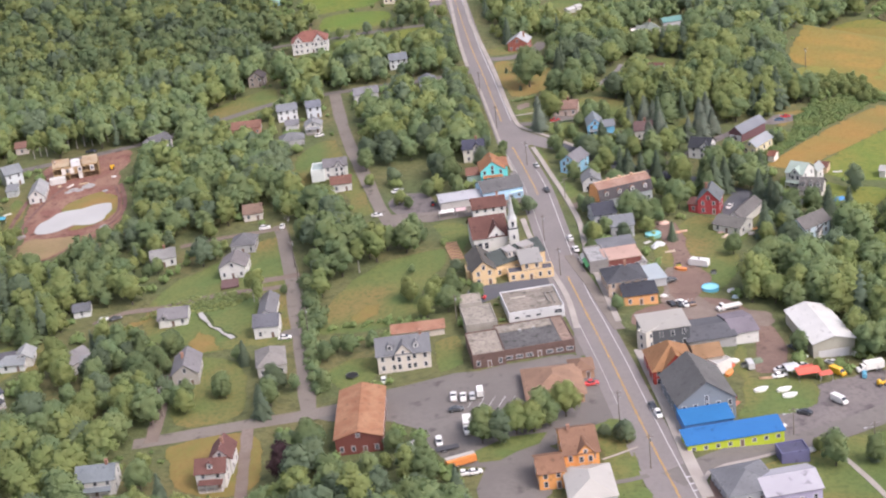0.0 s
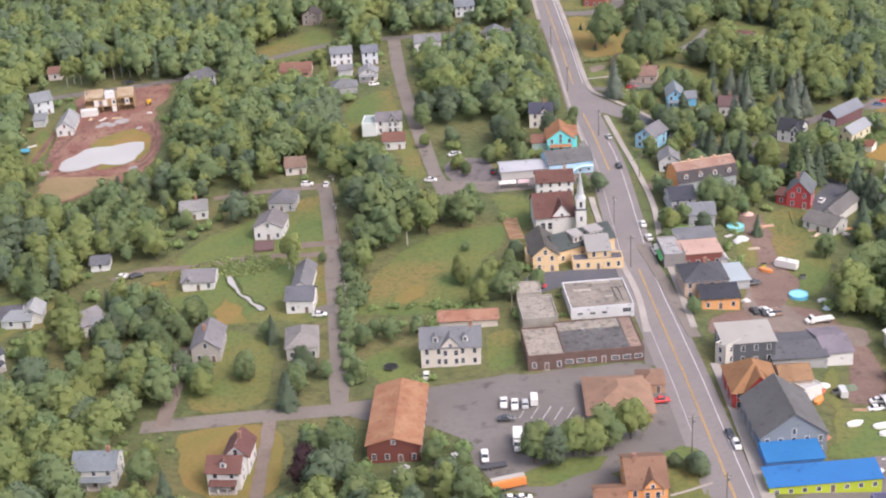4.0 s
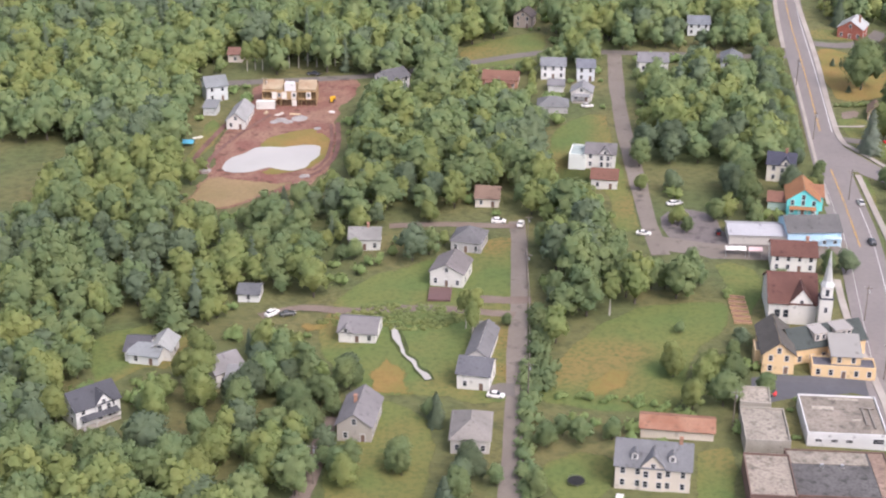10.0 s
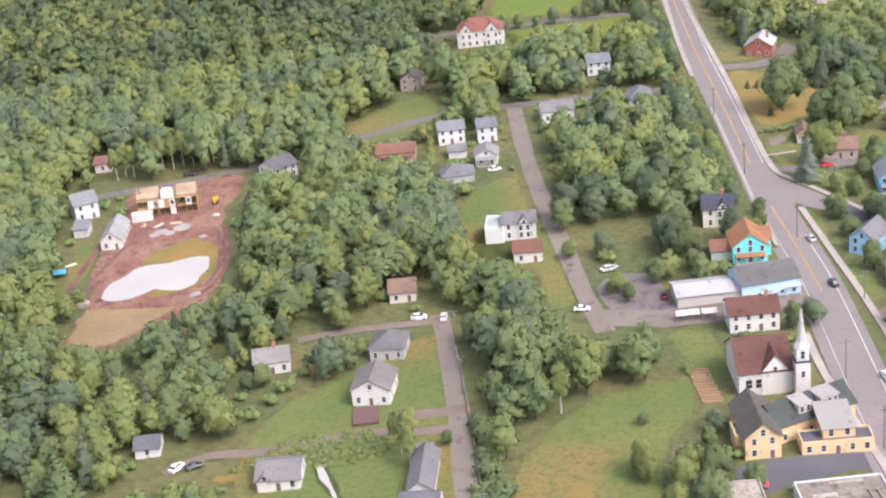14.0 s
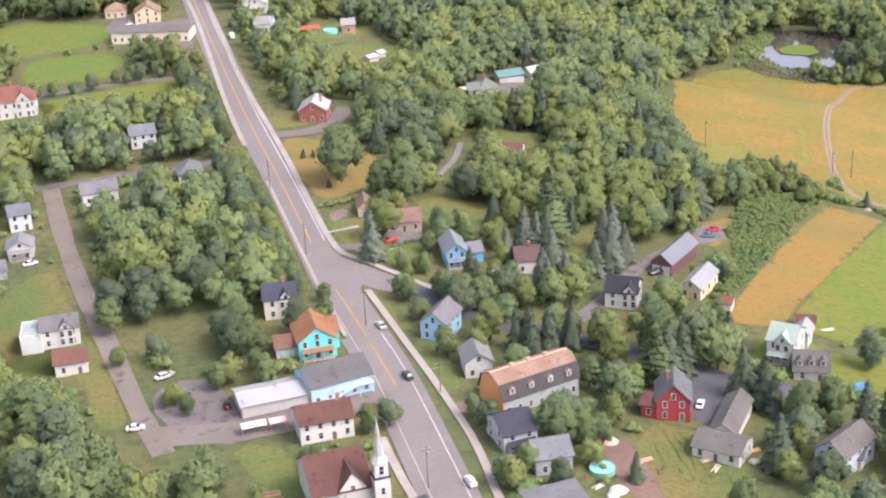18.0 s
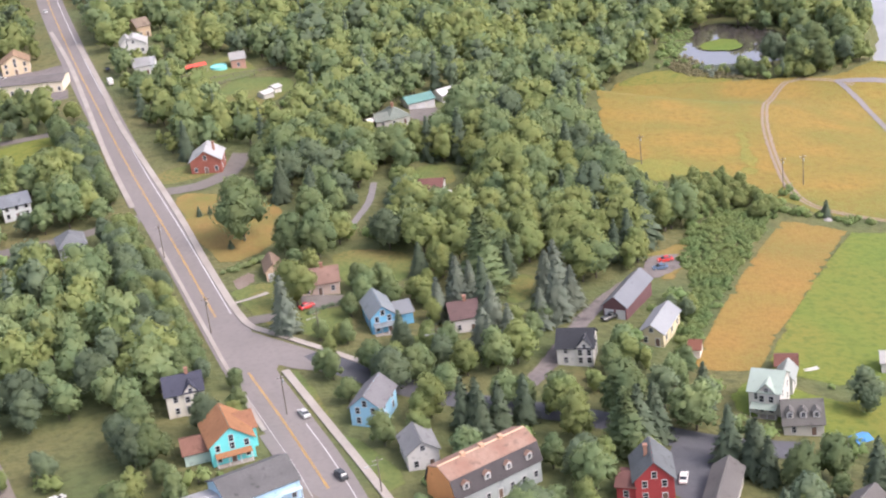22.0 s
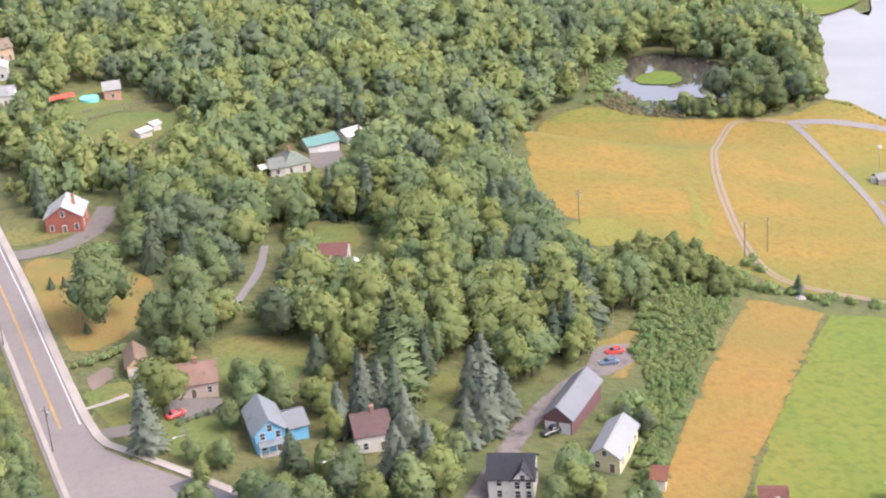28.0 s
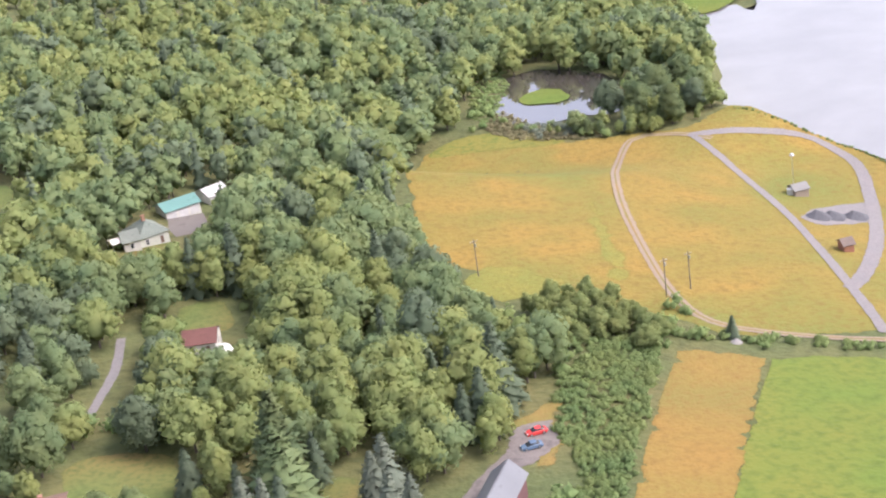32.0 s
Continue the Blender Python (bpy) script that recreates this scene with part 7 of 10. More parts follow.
def tri_mesh(name, pieces, mats):
    """One mesh from (verts, faces, slot) pieces."""
    me = bpy.data.meshes.new(name)
    nv, nf = sum(len(p[0]) for p in pieces), sum(len(p[1]) for p in pieces)
    v, f, slot, k, j = np.empty((nv, 3), np.float32), np.empty((nf, 3), np.int32), np.empty(nf, np.int32), 0, 0
    n = np.zeros((nv, 3), np.float32)
    for pv, pf, s, *pn in pieces:
        v[k : k + len(pv)], f[j : j + len(pf)], slot[j : j + len(pf)] = pv, pf + k, s
        if pn:
            n[k : k + len(pv)] = pn[0]
        k, j = k + len(pv), j + len(pf)
    me.vertices.add(nv)
    me.vertices.foreach_set("co", v.ravel())
    me.loops.add(nf * 3)
    me.loops.foreach_set("vertex_index", f.ravel())
    me.polygons.add(nf)
    me.polygons.foreach_set("loop_start", np.arange(0, nf * 3, 3, dtype=np.int32))
    me.polygons.foreach_set("material_index", slot)
    for m in mats:
        me.materials.append(m)
    me.update(calc_edges=True)
    if n.any():
        me.normals_split_custom_set_from_vertices(n)
    return me


_tree_mesh = {}
KINDS = {
    "maple": (NEAR, "leaf", "trunk", "tree", "tree", "broad green deciduous tree with a rounded ragged crown", 1.0),
    "ash": (NEAR, "leaf_bright", "trunk", "tree", "tree", "light yellow-green deciduous tree", 1.0),
    "oak": (NEAR, "leaf_dark", "trunk", "tree", "tree", "dark green deciduous tree", 1.05),
    "copper": (NEAR, "leaf_purple", "trunk", "tree", "tree", "copper-leaved dark purple tree", 1.0),
    "birch": (BIRCH, "leaf_bright", "birch", "birch_tree", "tree", "slender pale-barked tree with thin foliage", 0.85),
    "spruce": (SPRUCE, "needle", "trunk", "spruce_tree", "conifer", "tall dark green spruce", 1.0),
    "blue_spruce": (SPRUCE, "needle_blue", "trunk", "spruce_tree", "conifer", "tall silvery green spruce", 1.0),
    "pine": (PINE, "leaf", "trunk", "pine_tree", "conifer", "tall white pine with layered boughs", 1.15),
    "bush": (SHRUB, "bush", "trunk", "bush", "bush", "rounded green garden bush", 1.0),
    "young_spruce": (SPRUCE, "needle", "trunk", "young_spruce", "conifer", "small young spruce on a lawn", 1.3),
}
_count = 0
PLACED = []
CLEAR = []          # walls and a step round them
for p in FOOT:
    c = np.mean(p, axis=0)
    CLEAR.append([tuple(c + (np.array(q) - c) * (1 + 1.5 / np.linalg.norm(np.array(q) - c))) for q in p])


def tree(kind, at, h, width=1.0):
    """A tree of its own: trunk and crown under an empty at its foot."""
    global _count
    if any(inside(at[0], at[1], p) for p in CLEAR):
        return None
    temps, leaf, bark, name, cat, label, wide = KINDS[kind]
    i = _count % len(temps)
    _count += 1
    key = (kind, i)
    if key not in _tree_mesh:
        (tv, tf), (cv, cf, cn) = temps[i]
        _tree_mesh[key] = tri_mesh("trunk", [(tv, tf, 0)], [M[bark]]), tri_mesh("crown", [(cv, cf, 0, cn)], [M[leaf]])
    ob = tagged(new(name), label, cat, "village trees")
    s = h * wide * width
    ob.matrix_basis = pose(at[0], at[1], float(hgt(*at)), 0, 0, (_count * 137) % 360) @ Matrix.Diagonal((s, s, h, 1))
    part_of("trunk", _tree_mesh[key][0], None, ob)
    part_of("crown", _tree_mesh[key][1], None, ob)
    PLACED.append((at[0], at[1], h * 0.3 * wide * width))
    return ob


tree("blue_spruce", (42.2, 654.2), 17)
tree("ash", (47.6, 668.2), 15)
tree("maple", (41.1, 719.1), 21)
tree("maple", (52.2, 703.2), 14)
tree("maple", (59.6, 699.5), 15)
tree("oak", (80.6, 700.0), 14)
tree("maple", (64.5, 662.0), 10)
tree("maple", (71.9, 662.3), 9)
tree("maple", (56.0, 776.9), 11)
tree("spruce", (66.9, 745.1), 13)
tree("spruce", (57.0, 747.6), 12)
tree("blue_spruce", (81.6, 648.9), 13)
tree("blue_spruce", (88.7, 654.5), 16)
tree("blue_spruce", (94.1, 642.4), 13)
tree("blue_spruce", (87.5, 627.7), 14)
tree("blue_spruce", (94.8, 630.0), 12)
tree("blue_spruce", (111.0, 639.5), 18)
tree("blue_spruce", (105.4, 636.3), 12)
tree("blue_spruce", (117.0, 645.5), 13)
tree("spruce", (91.1, 667.7), 11)
tree("blue_spruce", (87.8, 623.0), 13)
tree("pine", (98.1, 662.6), 20)
tree("spruce", (84.2, 678.5), 11)
tree("maple", (65.9, 675.2), 8)
tree("ash", (75.2, 636.2), 7)
tree("maple", (71.9, 673.4), 8)
tree("spruce", (68.2, 636.1), 11)
tree("maple", (55.7, 642.5), 7)
tree("ash", (50.2, 637.5), 6)
tree("maple", (60.0, 658.2), 7)
tree("birch", (95.9, 697.3), 12)
tree("young_spruce", (30.9, 744.3), 3.5)
tree("young_spruce", (34.2, 744.3), 3)
tree("young_spruce", (37.7, 745.8), 4)
tree("young_spruce", (36.5, 714.9), 3)
tree("maple", (129.2, 598.9), 9)
tree("spruce", (126.1, 581.9), 13)
tree("spruce", (120.9, 557.4), 15)
tree("spruce", (124.3, 551.9), 14)
tree("spruce", (125.1, 547.3), 12)
tree("maple", (130.2, 543.0), 12)
tree("maple", (138.3, 543.7), 12)
tree("oak", (160.5, 569.7), 12)
tree("spruce", (141.4, 531.6), 17)
tree("spruce", (150.3, 537.8), 14)
tree("spruce", (116.5, 522.6), 15)
tree("spruce", (106.0, 571.1), 16)
tree("pine", (102.3, 569.0), 15)
tree("ash", (93.7, 577.8), 13)
tree("maple", (84.6, 567.8), 9)
tree("maple", (83.6, 597.6), 10)
tree("oak", (60.6, 614.2), 12)
tree("ash", (66.0, 599.1), 12)
tree("maple", (67.2, 616.0), 11)
tree("spruce", (74.6, 589.8), 14)
tree("spruce", (79.4, 588.5), 13)
tree("spruce", (85.8, 590.0), 13)
tree("maple", (48.3, 624.8), 8)
tree("maple", (49.5, 612.2), 7)
tree("maple", (52.7, 589.6), 9)
tree("ash", (60.1, 587.3), 9)
tree("maple", (78.1, 627.9), 10)
tree("ash", (79.7, 616.3), 10)
tree("spruce", (68.2, 650.3), 11)
tree("ash", (80.0, 647.4), 8)
tree("maple", (105.3, 636.8), 8)
tree("maple", (107.1, 612.6), 7)
tree("maple", (113.2, 607.2), 8)
tree("oak", (55.0, 550.3), 8)
tree("maple", (69.4, 540.9), 13)
tree("maple", (75.4, 539.2), 11)
tree("ash", (84.8, 547.4), 9)
tree("maple", (23.9, 616.1), 8)
tree("maple", (0.6, 613.3), 12)
tree("oak", (-3.8, 612.2), 10)
tree("maple", (13.6, 649.0), 10)
tree("oak", (-24.5, 638.7), 14)
tree("oak", (-7.5, 640.8), 14)
tree("oak", (-33.6, 636.4), 13)
tree("ash", (-12.3, 486.8), 9)
tree("ash", (-5.7, 468.1), 9)
tree("maple", (1.5, 470.9), 10)
tree("ash", (-2.2, 482.4), 9)
tree("birch", (-31.2, 515.8), 14)
tree("maple", (-11.7, 508.0), 4)
tree("maple", (2.8, 495.3), 6)
tree("maple", (27.2, 553.5), 8)
tree("maple", (13.1, 634.0), 4)
tree("ash", (-110.0, 600.4), 10)
tree("ash", (-114.2, 664.6), 11)
tree("ash", (-65.2, 747.0), 12)
tree("ash", (-110.7, 788.9), 10)
tree("birch", (-66.0, 500.4), 13)
tree("birch", (-68.3, 501.7), 12)
tree("maple", (-57.7, 504.9), 4)
tree("maple", (-56.0, 557.3), 9)
tree("maple", (-91.2, 463.6), 10)
tree("ash", (-130.7, 459.1), 11)
tree("oak", (-114.7, 467.1), 10)
tree("spruce", (-144.0, 579.1), 7)
tree("maple", (-79.5, 557.0), 11)
tree("maple", (-82.1, 423.7), 9)
tree("maple", (-70.2, 428.0), 7)
tree("maple", (-67.2, 453.1), 6)
tree("spruce", (-54.9, 410.9), 12)
tree("copper", (-44.1, 371.9), 12)
tree("maple", (-85.4, 375.7), 11)
tree("maple", (-53.1, 417.7), 10)
tree("ash", (-132.5, 439.2), 12)
tree("ash", (-133.1, 472.2), 10)
tree("ash", (-124.4, 388.1), 12)
tree("ash", (-99.7, 422.9), 12)
tree("maple", (-37.1, 424.5), 7)
tree("maple", (-37.7, 444.4), 8)
tree("maple", (10.9, 378.9), 12)
tree("oak", (15.6, 377.9), 11)
tree("ash", (20.5, 381.8), 11)
tree("ash", (25.3, 382.6), 10)
tree("maple", (28.0, 387.2), 12)
tree("ash", (34.9, 390.2), 12)
tree("ash", (13.4, 381.6), 10)
tree("maple", (30.2, 385.1), 9)
tree("maple", (41.3, 420.5), 6)
tree("oak", (50.3, 373.1), 8)
tree("oak", (48.7, 374.8), 6)
tree("oak", (44.5, 376.8), 4.5)
tree("maple", (103.6, 357.9), 11)
tree("spruce", (114.3, 360.3), 8)
tree("maple", (-13.7, 379.9), 8)
tree("maple", (-3.9, 359.2), 12)
tree("maple", (-19.2, 359.9), 12)
tree("maple", (-30.1, 362.5), 12)
tree("maple", (-38.2, 386.1), 11)
tree("ash", (-39.3, 361.7), 10)
tree("maple", (108.4, 426.3), 8)
tree("ash", (100.9, 365.6), 5)
tree("maple", (114.2, 358.8), 9)
tree("maple", (131.3, 439.1), 8)
tree("maple", (111.5, 491.1), 13)
tree("maple", (118.8, 471.0), 12)
tree("ash", (139.0, 469.7), 12)
tree("oak", (123.3, 511.1), 11)
tree("maple", (56.8, 461.7), 6)
tree("maple", (59.3, 528.5), 8)
tree("oak", (65.4, 520.3), 9)
tree("spruce", (82.8, 521.8), 8)
tree("maple", (52.4, 511.2), 6)
tree("maple", (80.0, 539.1), 8)
tree("maple", (107.6, 484.6), 12)
tree("maple", (102.3, 506.9), 9)
tree("ash", (115.9, 516.0), 9)
tree("maple", (52.8, 555.7), 7)
tree("oak", (32.4, 555.4), 8)
tree("maple", (3.2, 482.4), 9)
tree("maple", (11.2, 477.9), 7)
tree("oak", (297.4, 891.4), 15)
tree("ash", (-124.9, 449.5), 11)
tree("maple", (-112.6, 444.9), 12)
tree("ash", (-99.9, 428.6), 11)
tree("ash", (-111.3, 423.8), 11)
tree("maple", (-99.3, 447.8), 11)
tree("oak", (-105.0, 461.3), 9)
tree("maple", (-95.5, 455.2), 9)
tree("ash", (-80.1, 420.2), 9)
tree("maple", (-68.2, 427.1), 7)
tree("spruce", (-65.3, 449.6), 7)
tree("oak", (-53.9, 424.5), 8)
tree("oak", (-52.4, 428.6), 8)
tree("birch", (-65.4, 495.6), 12)
tree("maple", (-110.0, 540.9), 7)
tree("maple", (-113.4, 539.2), 6)
tree("oak", (-79.0, 550.2), 6)
tree("maple", (-46.3, 426.4), 6)
tree("maple", (-127.4, 457.7), 7)
tree("ash", (-94.2, 571.4), 8)
tree("maple", (-94.6, 441.1), 10)
tree("ash", (54.1, 643.6), 6)
tree("maple", (50.0, 647.3), 6)
tree("ash", (74.6, 631.6), 8)
tree("oak", (68.4, 634.2), 8)
tree("maple", (57.5, 626.1), 9)
tree("ash", (63.2, 622.2), 9)
tree("maple", (69.1, 619.7), 9)
tree("ash", (79.2, 617.8), 9)
tree("maple", (47.3, 626.9), 8)
tree("maple", (67.1, 671.2), 9)
tree("maple", (72.2, 672.1), 8)
tree("pine", (101.0, 672.6), 22)
tree("blue_spruce", (92.8, 657.3), 13)
tree("blue_spruce", (87.7, 656.7), 11)
tree("blue_spruce", (112.8, 653.5), 15)
tree("blue_spruce", (115.8, 654.9), 17)
tree("spruce", (107.3, 670.9), 12)
tree("oak", (75.7, 623.0), 9)
tree("maple", (59.3, 619.6), 10)
tree("oak", (-21.5, 608.0), 8)
tree("maple", (2.5, 602.3), 11)
tree("maple", (25.1, 629.3), 6)
tree("ash", (-11.5, 483.4), 8)
tree("ash", (-3.7, 479.1), 9)
tree("ash", (1.1, 483.5), 8)
tree("maple", (-80.4, 427.0), 9)
tree("maple", (-69.8, 430.9), 8)
tree("spruce", (-65.8, 452.8), 8)
tree("oak", (-53.7, 432.2), 8)
tree("maple", (-122.8, 412.6), 11)
tree("ash", (-111.0, 410.5), 13)
tree("ash", (-96.9, 416.5), 12)
tree("maple", (-94.6, 438.4), 9)
tree("oak", (-92.3, 469.3), 8)
tree("maple", (-94.4, 456.1), 8)
tree("ash", (-123.9, 448.6), 12)
tree("oak", (-113.3, 454.4), 11)
tree("birch", (-199.5, 705.7), 13)
tree("birch", (-197.0, 708.1), 14)
tree("birch", (-193.7, 707.6), 13)
tree("birch", (-190.7, 710.9), 14)
tree("birch", (-187.1, 710.6), 13)
tree("birch", (-184.1, 713.1), 14)
tree("birch", (-180.1, 712.9), 13)
tree("birch", (-177.0, 715.4), 14)
tree("birch", (-173.1, 715.2), 13)
tree("birch", (-169.8, 717.0), 14)
tree("birch", (-166.0, 717.5), 13)
tree("birch", (-162.7, 719.3), 12)
tree("maple", (107.8, 583.8), 16)
tree("ash", (94.8, 587.5), 12)
tree("oak", (72.7, 545.3), 12)
tree("maple", (303.0, 880.8), 16)
tree("maple", (309.9, 868.9), 16)
tree("oak", (323.9, 875.9), 13)
tree("maple", (319.2, 895.3), 15)
tree("maple", (333.6, 898.6), 15)
tree("bush", (282.3, 881.4), 5)
tree("bush", (285.1, 874.2), 4)
tree("bush", (213.8, 714.6), 4)
tree("bush", (215.5, 709.8), 3)
tree("young_spruce", (216.3, 692.6), 6)

tree("maple", (-67.0, 846.2), 7)
tree("ash", (-59.3, 849.4), 7)
tree("maple", (-51.5, 848.2), 5)
tree("oak", (-43.7, 850.7), 8)
tree("maple", (-34.7, 855.8), 6)
tree("ash", (-27.8, 862.0), 5)
tree("maple", (-21.6, 863.9), 6)
tree("oak", (-15.1, 864.2), 5)
tree("maple", (-8.0, 865.9), 7)
tree("ash", (-1.1, 862.9), 8)
tree("maple", (-30.1, 853.8), 6)
tree("oak", (-24.4, 855.1), 8)
tree("maple", (-16.4, 855.4), 5)
tree("ash", (-9.5, 853.9), 6)

tree("maple", (14.7, 642.0), 8)
tree("maple", (15.3, 646.9), 9)
tree("maple", (14.6, 654.1), 6)
tree("ash", (12.4, 660.8), 9)
tree("maple", (13.9, 668.1), 7)
tree("ash", (12.1, 672.8), 6)
tree("maple", (10.3, 679.6), 6)
tree("ash", (10.1, 686.9), 9)
tree("oak", (8.6, 694.1), 9)
tree("maple", (10.9, 699.4), 6)
tree("maple", (7.5, 706.5), 9)
tree("ash", (9.0, 711.5), 6)
tree("maple", (9.5, 718.8), 7)
tree("ash", (8.0, 726.0), 6)
tree("maple", (6.9, 730.9), 9)
tree("ash", (6.7, 737.0), 9)
tree("maple", (5.2, 767.8), 7)
tree("maple", (4.2, 774.5), 9)
tree("ash", (3.4, 781.9), 6)
tree("maple", (-0.1, 788.6), 6)
tree("oak", (0.9, 795.7), 9)
tree("maple", (0.7, 800.8), 8)
tree("maple", (1.0, 805.3), 9)
tree("maple", (0.2, 810.6), 8)
tree("maple", (1.0, 815.4), 9)
tree("ash", (-1.6, 821.4), 6)
tree("ash", (-0.2, 827.1), 9)
tree("oak", (-0.8, 833.2), 8)
tree("ash", (-17.5, 580.9), 7)
tree("maple", (-6.7, 586.7), 8)
tree("oak", (-1.8, 603.8), 12)
tree("maple", (3.7, 593.3), 7)
tree("maple", (-34.0, 627.7), 11)
tree("oak", (-24.4, 632.0), 12)
tree("ash", (-31.5, 608.0), 6)
tree("bush", (-20.6, 603.8), 5)
tree("maple", (-14.3, 575.3), 6)

tree("ash", (22.4, 612.0), 7)
tree("oak", (15.8, 610.9), 11)
tree("oak", (18.1, 636.1), 7)
tree("maple", (13.3, 637.1), 9)
tree("maple", (17.5, 641.5), 8)
tree("maple", (11.3, 639.7), 10)
tree("maple", (17.5, 646.6), 7)
tree("maple", (12.2, 647.9), 8)
tree("maple", (17.3, 652.2), 8)
tree("oak", (10.9, 650.8), 8)
tree("ash", (17.4, 657.2), 6)
tree("oak", (9.6, 658.4), 8)
tree("maple", (16.2, 661.4), 7)
tree("oak", (10.2, 660.0), 11)
tree("maple", (15.8, 666.0), 7)
tree("maple", (9.6, 664.1), 8)
tree("maple", (16.2, 670.3), 6)
tree("oak", (8.6, 669.6), 8)
tree("ash", (14.8, 674.7), 7)
tree("oak", (7.6, 676.4), 9)
tree("maple", (14.0, 678.9), 6)
tree("maple", (8.4, 679.6), 9)
tree("ash", (13.5, 683.7), 8)
tree("maple", (6.5, 683.6), 11)
tree("ash", (14.3, 689.0), 6)
tree("maple", (6.2, 690.1), 11)
tree("oak", (14.1, 693.1), 7)
tree("oak", (8.2, 692.1), 11)
tree("oak", (12.8, 697.3), 6)
tree("oak", (5.7, 697.2), 10)
tree("maple", (13.4, 701.6), 6)
tree("oak", (5.2, 703.1), 11)
tree("maple", (12.5, 706.5), 8)
tree("oak", (6.7, 707.4), 11)
tree("maple", (12.1, 711.9), 7)
tree("oak", (4.1, 712.2), 10)
tree("ash", (11.8, 717.3), 6)
tree("maple", (5.9, 715.4), 11)
tree("maple", (10.2, 722.8), 8)
tree("oak", (5.3, 723.0), 10)
tree("ash", (10.1, 727.6), 6)
tree("oak", (2.7, 726.4), 8)
tree("maple", (9.4, 732.8), 6)
tree("maple", (3.4, 731.1), 9)
tree("ash", (9.7, 738.5), 8)
tree("oak", (2.0, 737.5), 9)
tree("maple", (6.2, 769.5), 6)
tree("oak", (-1.7, 768.8), 9)
tree("oak", (5.1, 773.7), 7)
tree("maple", (-0.2, 775.6), 8)
tree("maple", (5.1, 779.4), 7)
tree("maple", (-1.8, 780.2), 11)
tree("maple", (4.2, 784.4), 6)
tree("oak", (-0.3, 785.1), 8)
tree("maple", (4.1, 788.9), 7)
tree("oak", (-1.9, 788.3), 9)
tree("maple", (4.6, 794.2), 6)
tree("maple", (-2.3, 794.6), 9)
tree("oak", (3.8, 799.8), 7)
tree("maple", (-2.6, 799.3), 8)
tree("ash", (3.4, 804.1), 7)
tree("oak", (-2.3, 802.8), 10)
tree("maple", (2.3, 809.3), 7)
tree("maple", (-5.4, 808.0), 11)
tree("oak", (2.5, 813.7), 8)
tree("oak", (-3.6, 815.5), 10)
tree("ash", (1.3, 818.8), 8)
tree("oak", (-3.9, 819.5), 11)
tree("maple", (1.7, 823.1), 7)
tree("maple", (-5.3, 822.2), 9)
tree("oak", (1.8, 828.4), 6)
tree("maple", (-5.0, 828.9), 10)
tree("maple", (1.0, 832.5), 7)
tree("maple", (-4.9, 830.5), 9)
tree("oak", (1.1, 836.6), 7)
tree("maple", (-5.7, 835.2), 11)
tree("maple", (0.5, 841.7), 7)
tree("maple", (-7.6, 840.7), 11)
tree("ash", (63.5, 596.7), 9)
tree("spruce", (71.7, 591.2), 14)
tree("spruce", (74.0, 584.7), 13)
tree("maple", (72.0, 608.0), 9)
tree("maple", (59.3, 627.4), 8)
tree("maple", (55.9, 603.4), 8)
tree("maple", (94.9, 592.1), 11)
tree("pine", (102.6, 570.8), 16)
tree("spruce", (110.3, 572.8), 15)
tree("oak", (126.5, 581.3), 9)
tree("spruce", (117.3, 547.8), 14)
tree("maple", (88.0, 597.2), 9)

tree("ash", (-128.0, 460.1), 11)
tree("maple", (-111.4, 460.5), 11)
tree("pine", (-100.8, 461.6), 12)
tree("maple", (-90.5, 463.8), 9)
tree("ash", (-156.8, 436.2), 11)
tree("maple", (-166.8, 494.0), 10)
tree("pine", (-146.3, 487.2), 16)
tree("maple", (-90.9, 450.3), 7)
tree("oak", (-115.7, 452.6), 9)
tree("maple", (-103.2, 451.4), 8)
tree("ash", (-180.8, 483.3), 10)

# ---- where woods may stand: a raster of what must stay open ----
CELL = 2.0
GX, GY = np.arange(-520, 620, CELL), np.arange(250, 1800, CELL)
OPEN = np.zeros((len(GX), len(GY)), bool)


def mark(poly, grid=OPEN):
    x0, x1, y0, y1 = min(p[0] for p in poly), max(p[0] for p in poly), min(p[1] for p in poly), max(p[1] for p in poly)
    i = np.where((GX >= x0) & (GX <= x1))[0]
    j = np.where((GY >= y0) & (GY <= y1))[0]
    if len(i) and len(j):
        X, Y = np.meshgrid(GX[i], GY[j], indexing="ij")
        grid[i[0] : i[-1] + 1, j[0] : j[-1] + 1] |= inside(X, Y, poly)


def mark_line(points, r):
    for c in smooth_line(points, 3.0):
        i, j = int((c.x - GX[0]) / CELL), int((c.y - GY[0]) / CELL)
        k = int(math.ceil(r / CELL))
        if 0 <= i < len(GX) and 0 <= j < len(GY):
            OPEN[max(0, i - k) : i + k + 1, max(0, j - k) : j + k + 1] = True


for c in COVERS:
    mark(rounded(c[1]) if c[0] != "lake_spit" else c[1])
for p in [LAKE, MARSH]:
    mark(p)
for p in FOOT:
    c = np.mean(p, axis=0)
    mark([tuple(c + (np.array(q) - c) * (1 + 2.2 / np.linalg.norm(np.array(q) - c))) for q in p])
for p, r in ((MAIN, 9), (STREET_A, 4), (STREET_B, 4), (LANE_B, 5), (SOUTH, 4), (LANE_C, 3), (LANE_D, 3), (DIRT, 3), (LOOP_A, 3), (LOOP_B, 3), (BARN_LANE, 3), (FIELD_ROAD, 4), (SOUTH_EAST, 5), (EAST[:4], 5), (EAST[6:], 5), (NORTH[:4], 2), (NORTH[7:], 2), (DRIVE_BRICK, 3)):
    mark_line(p, r)


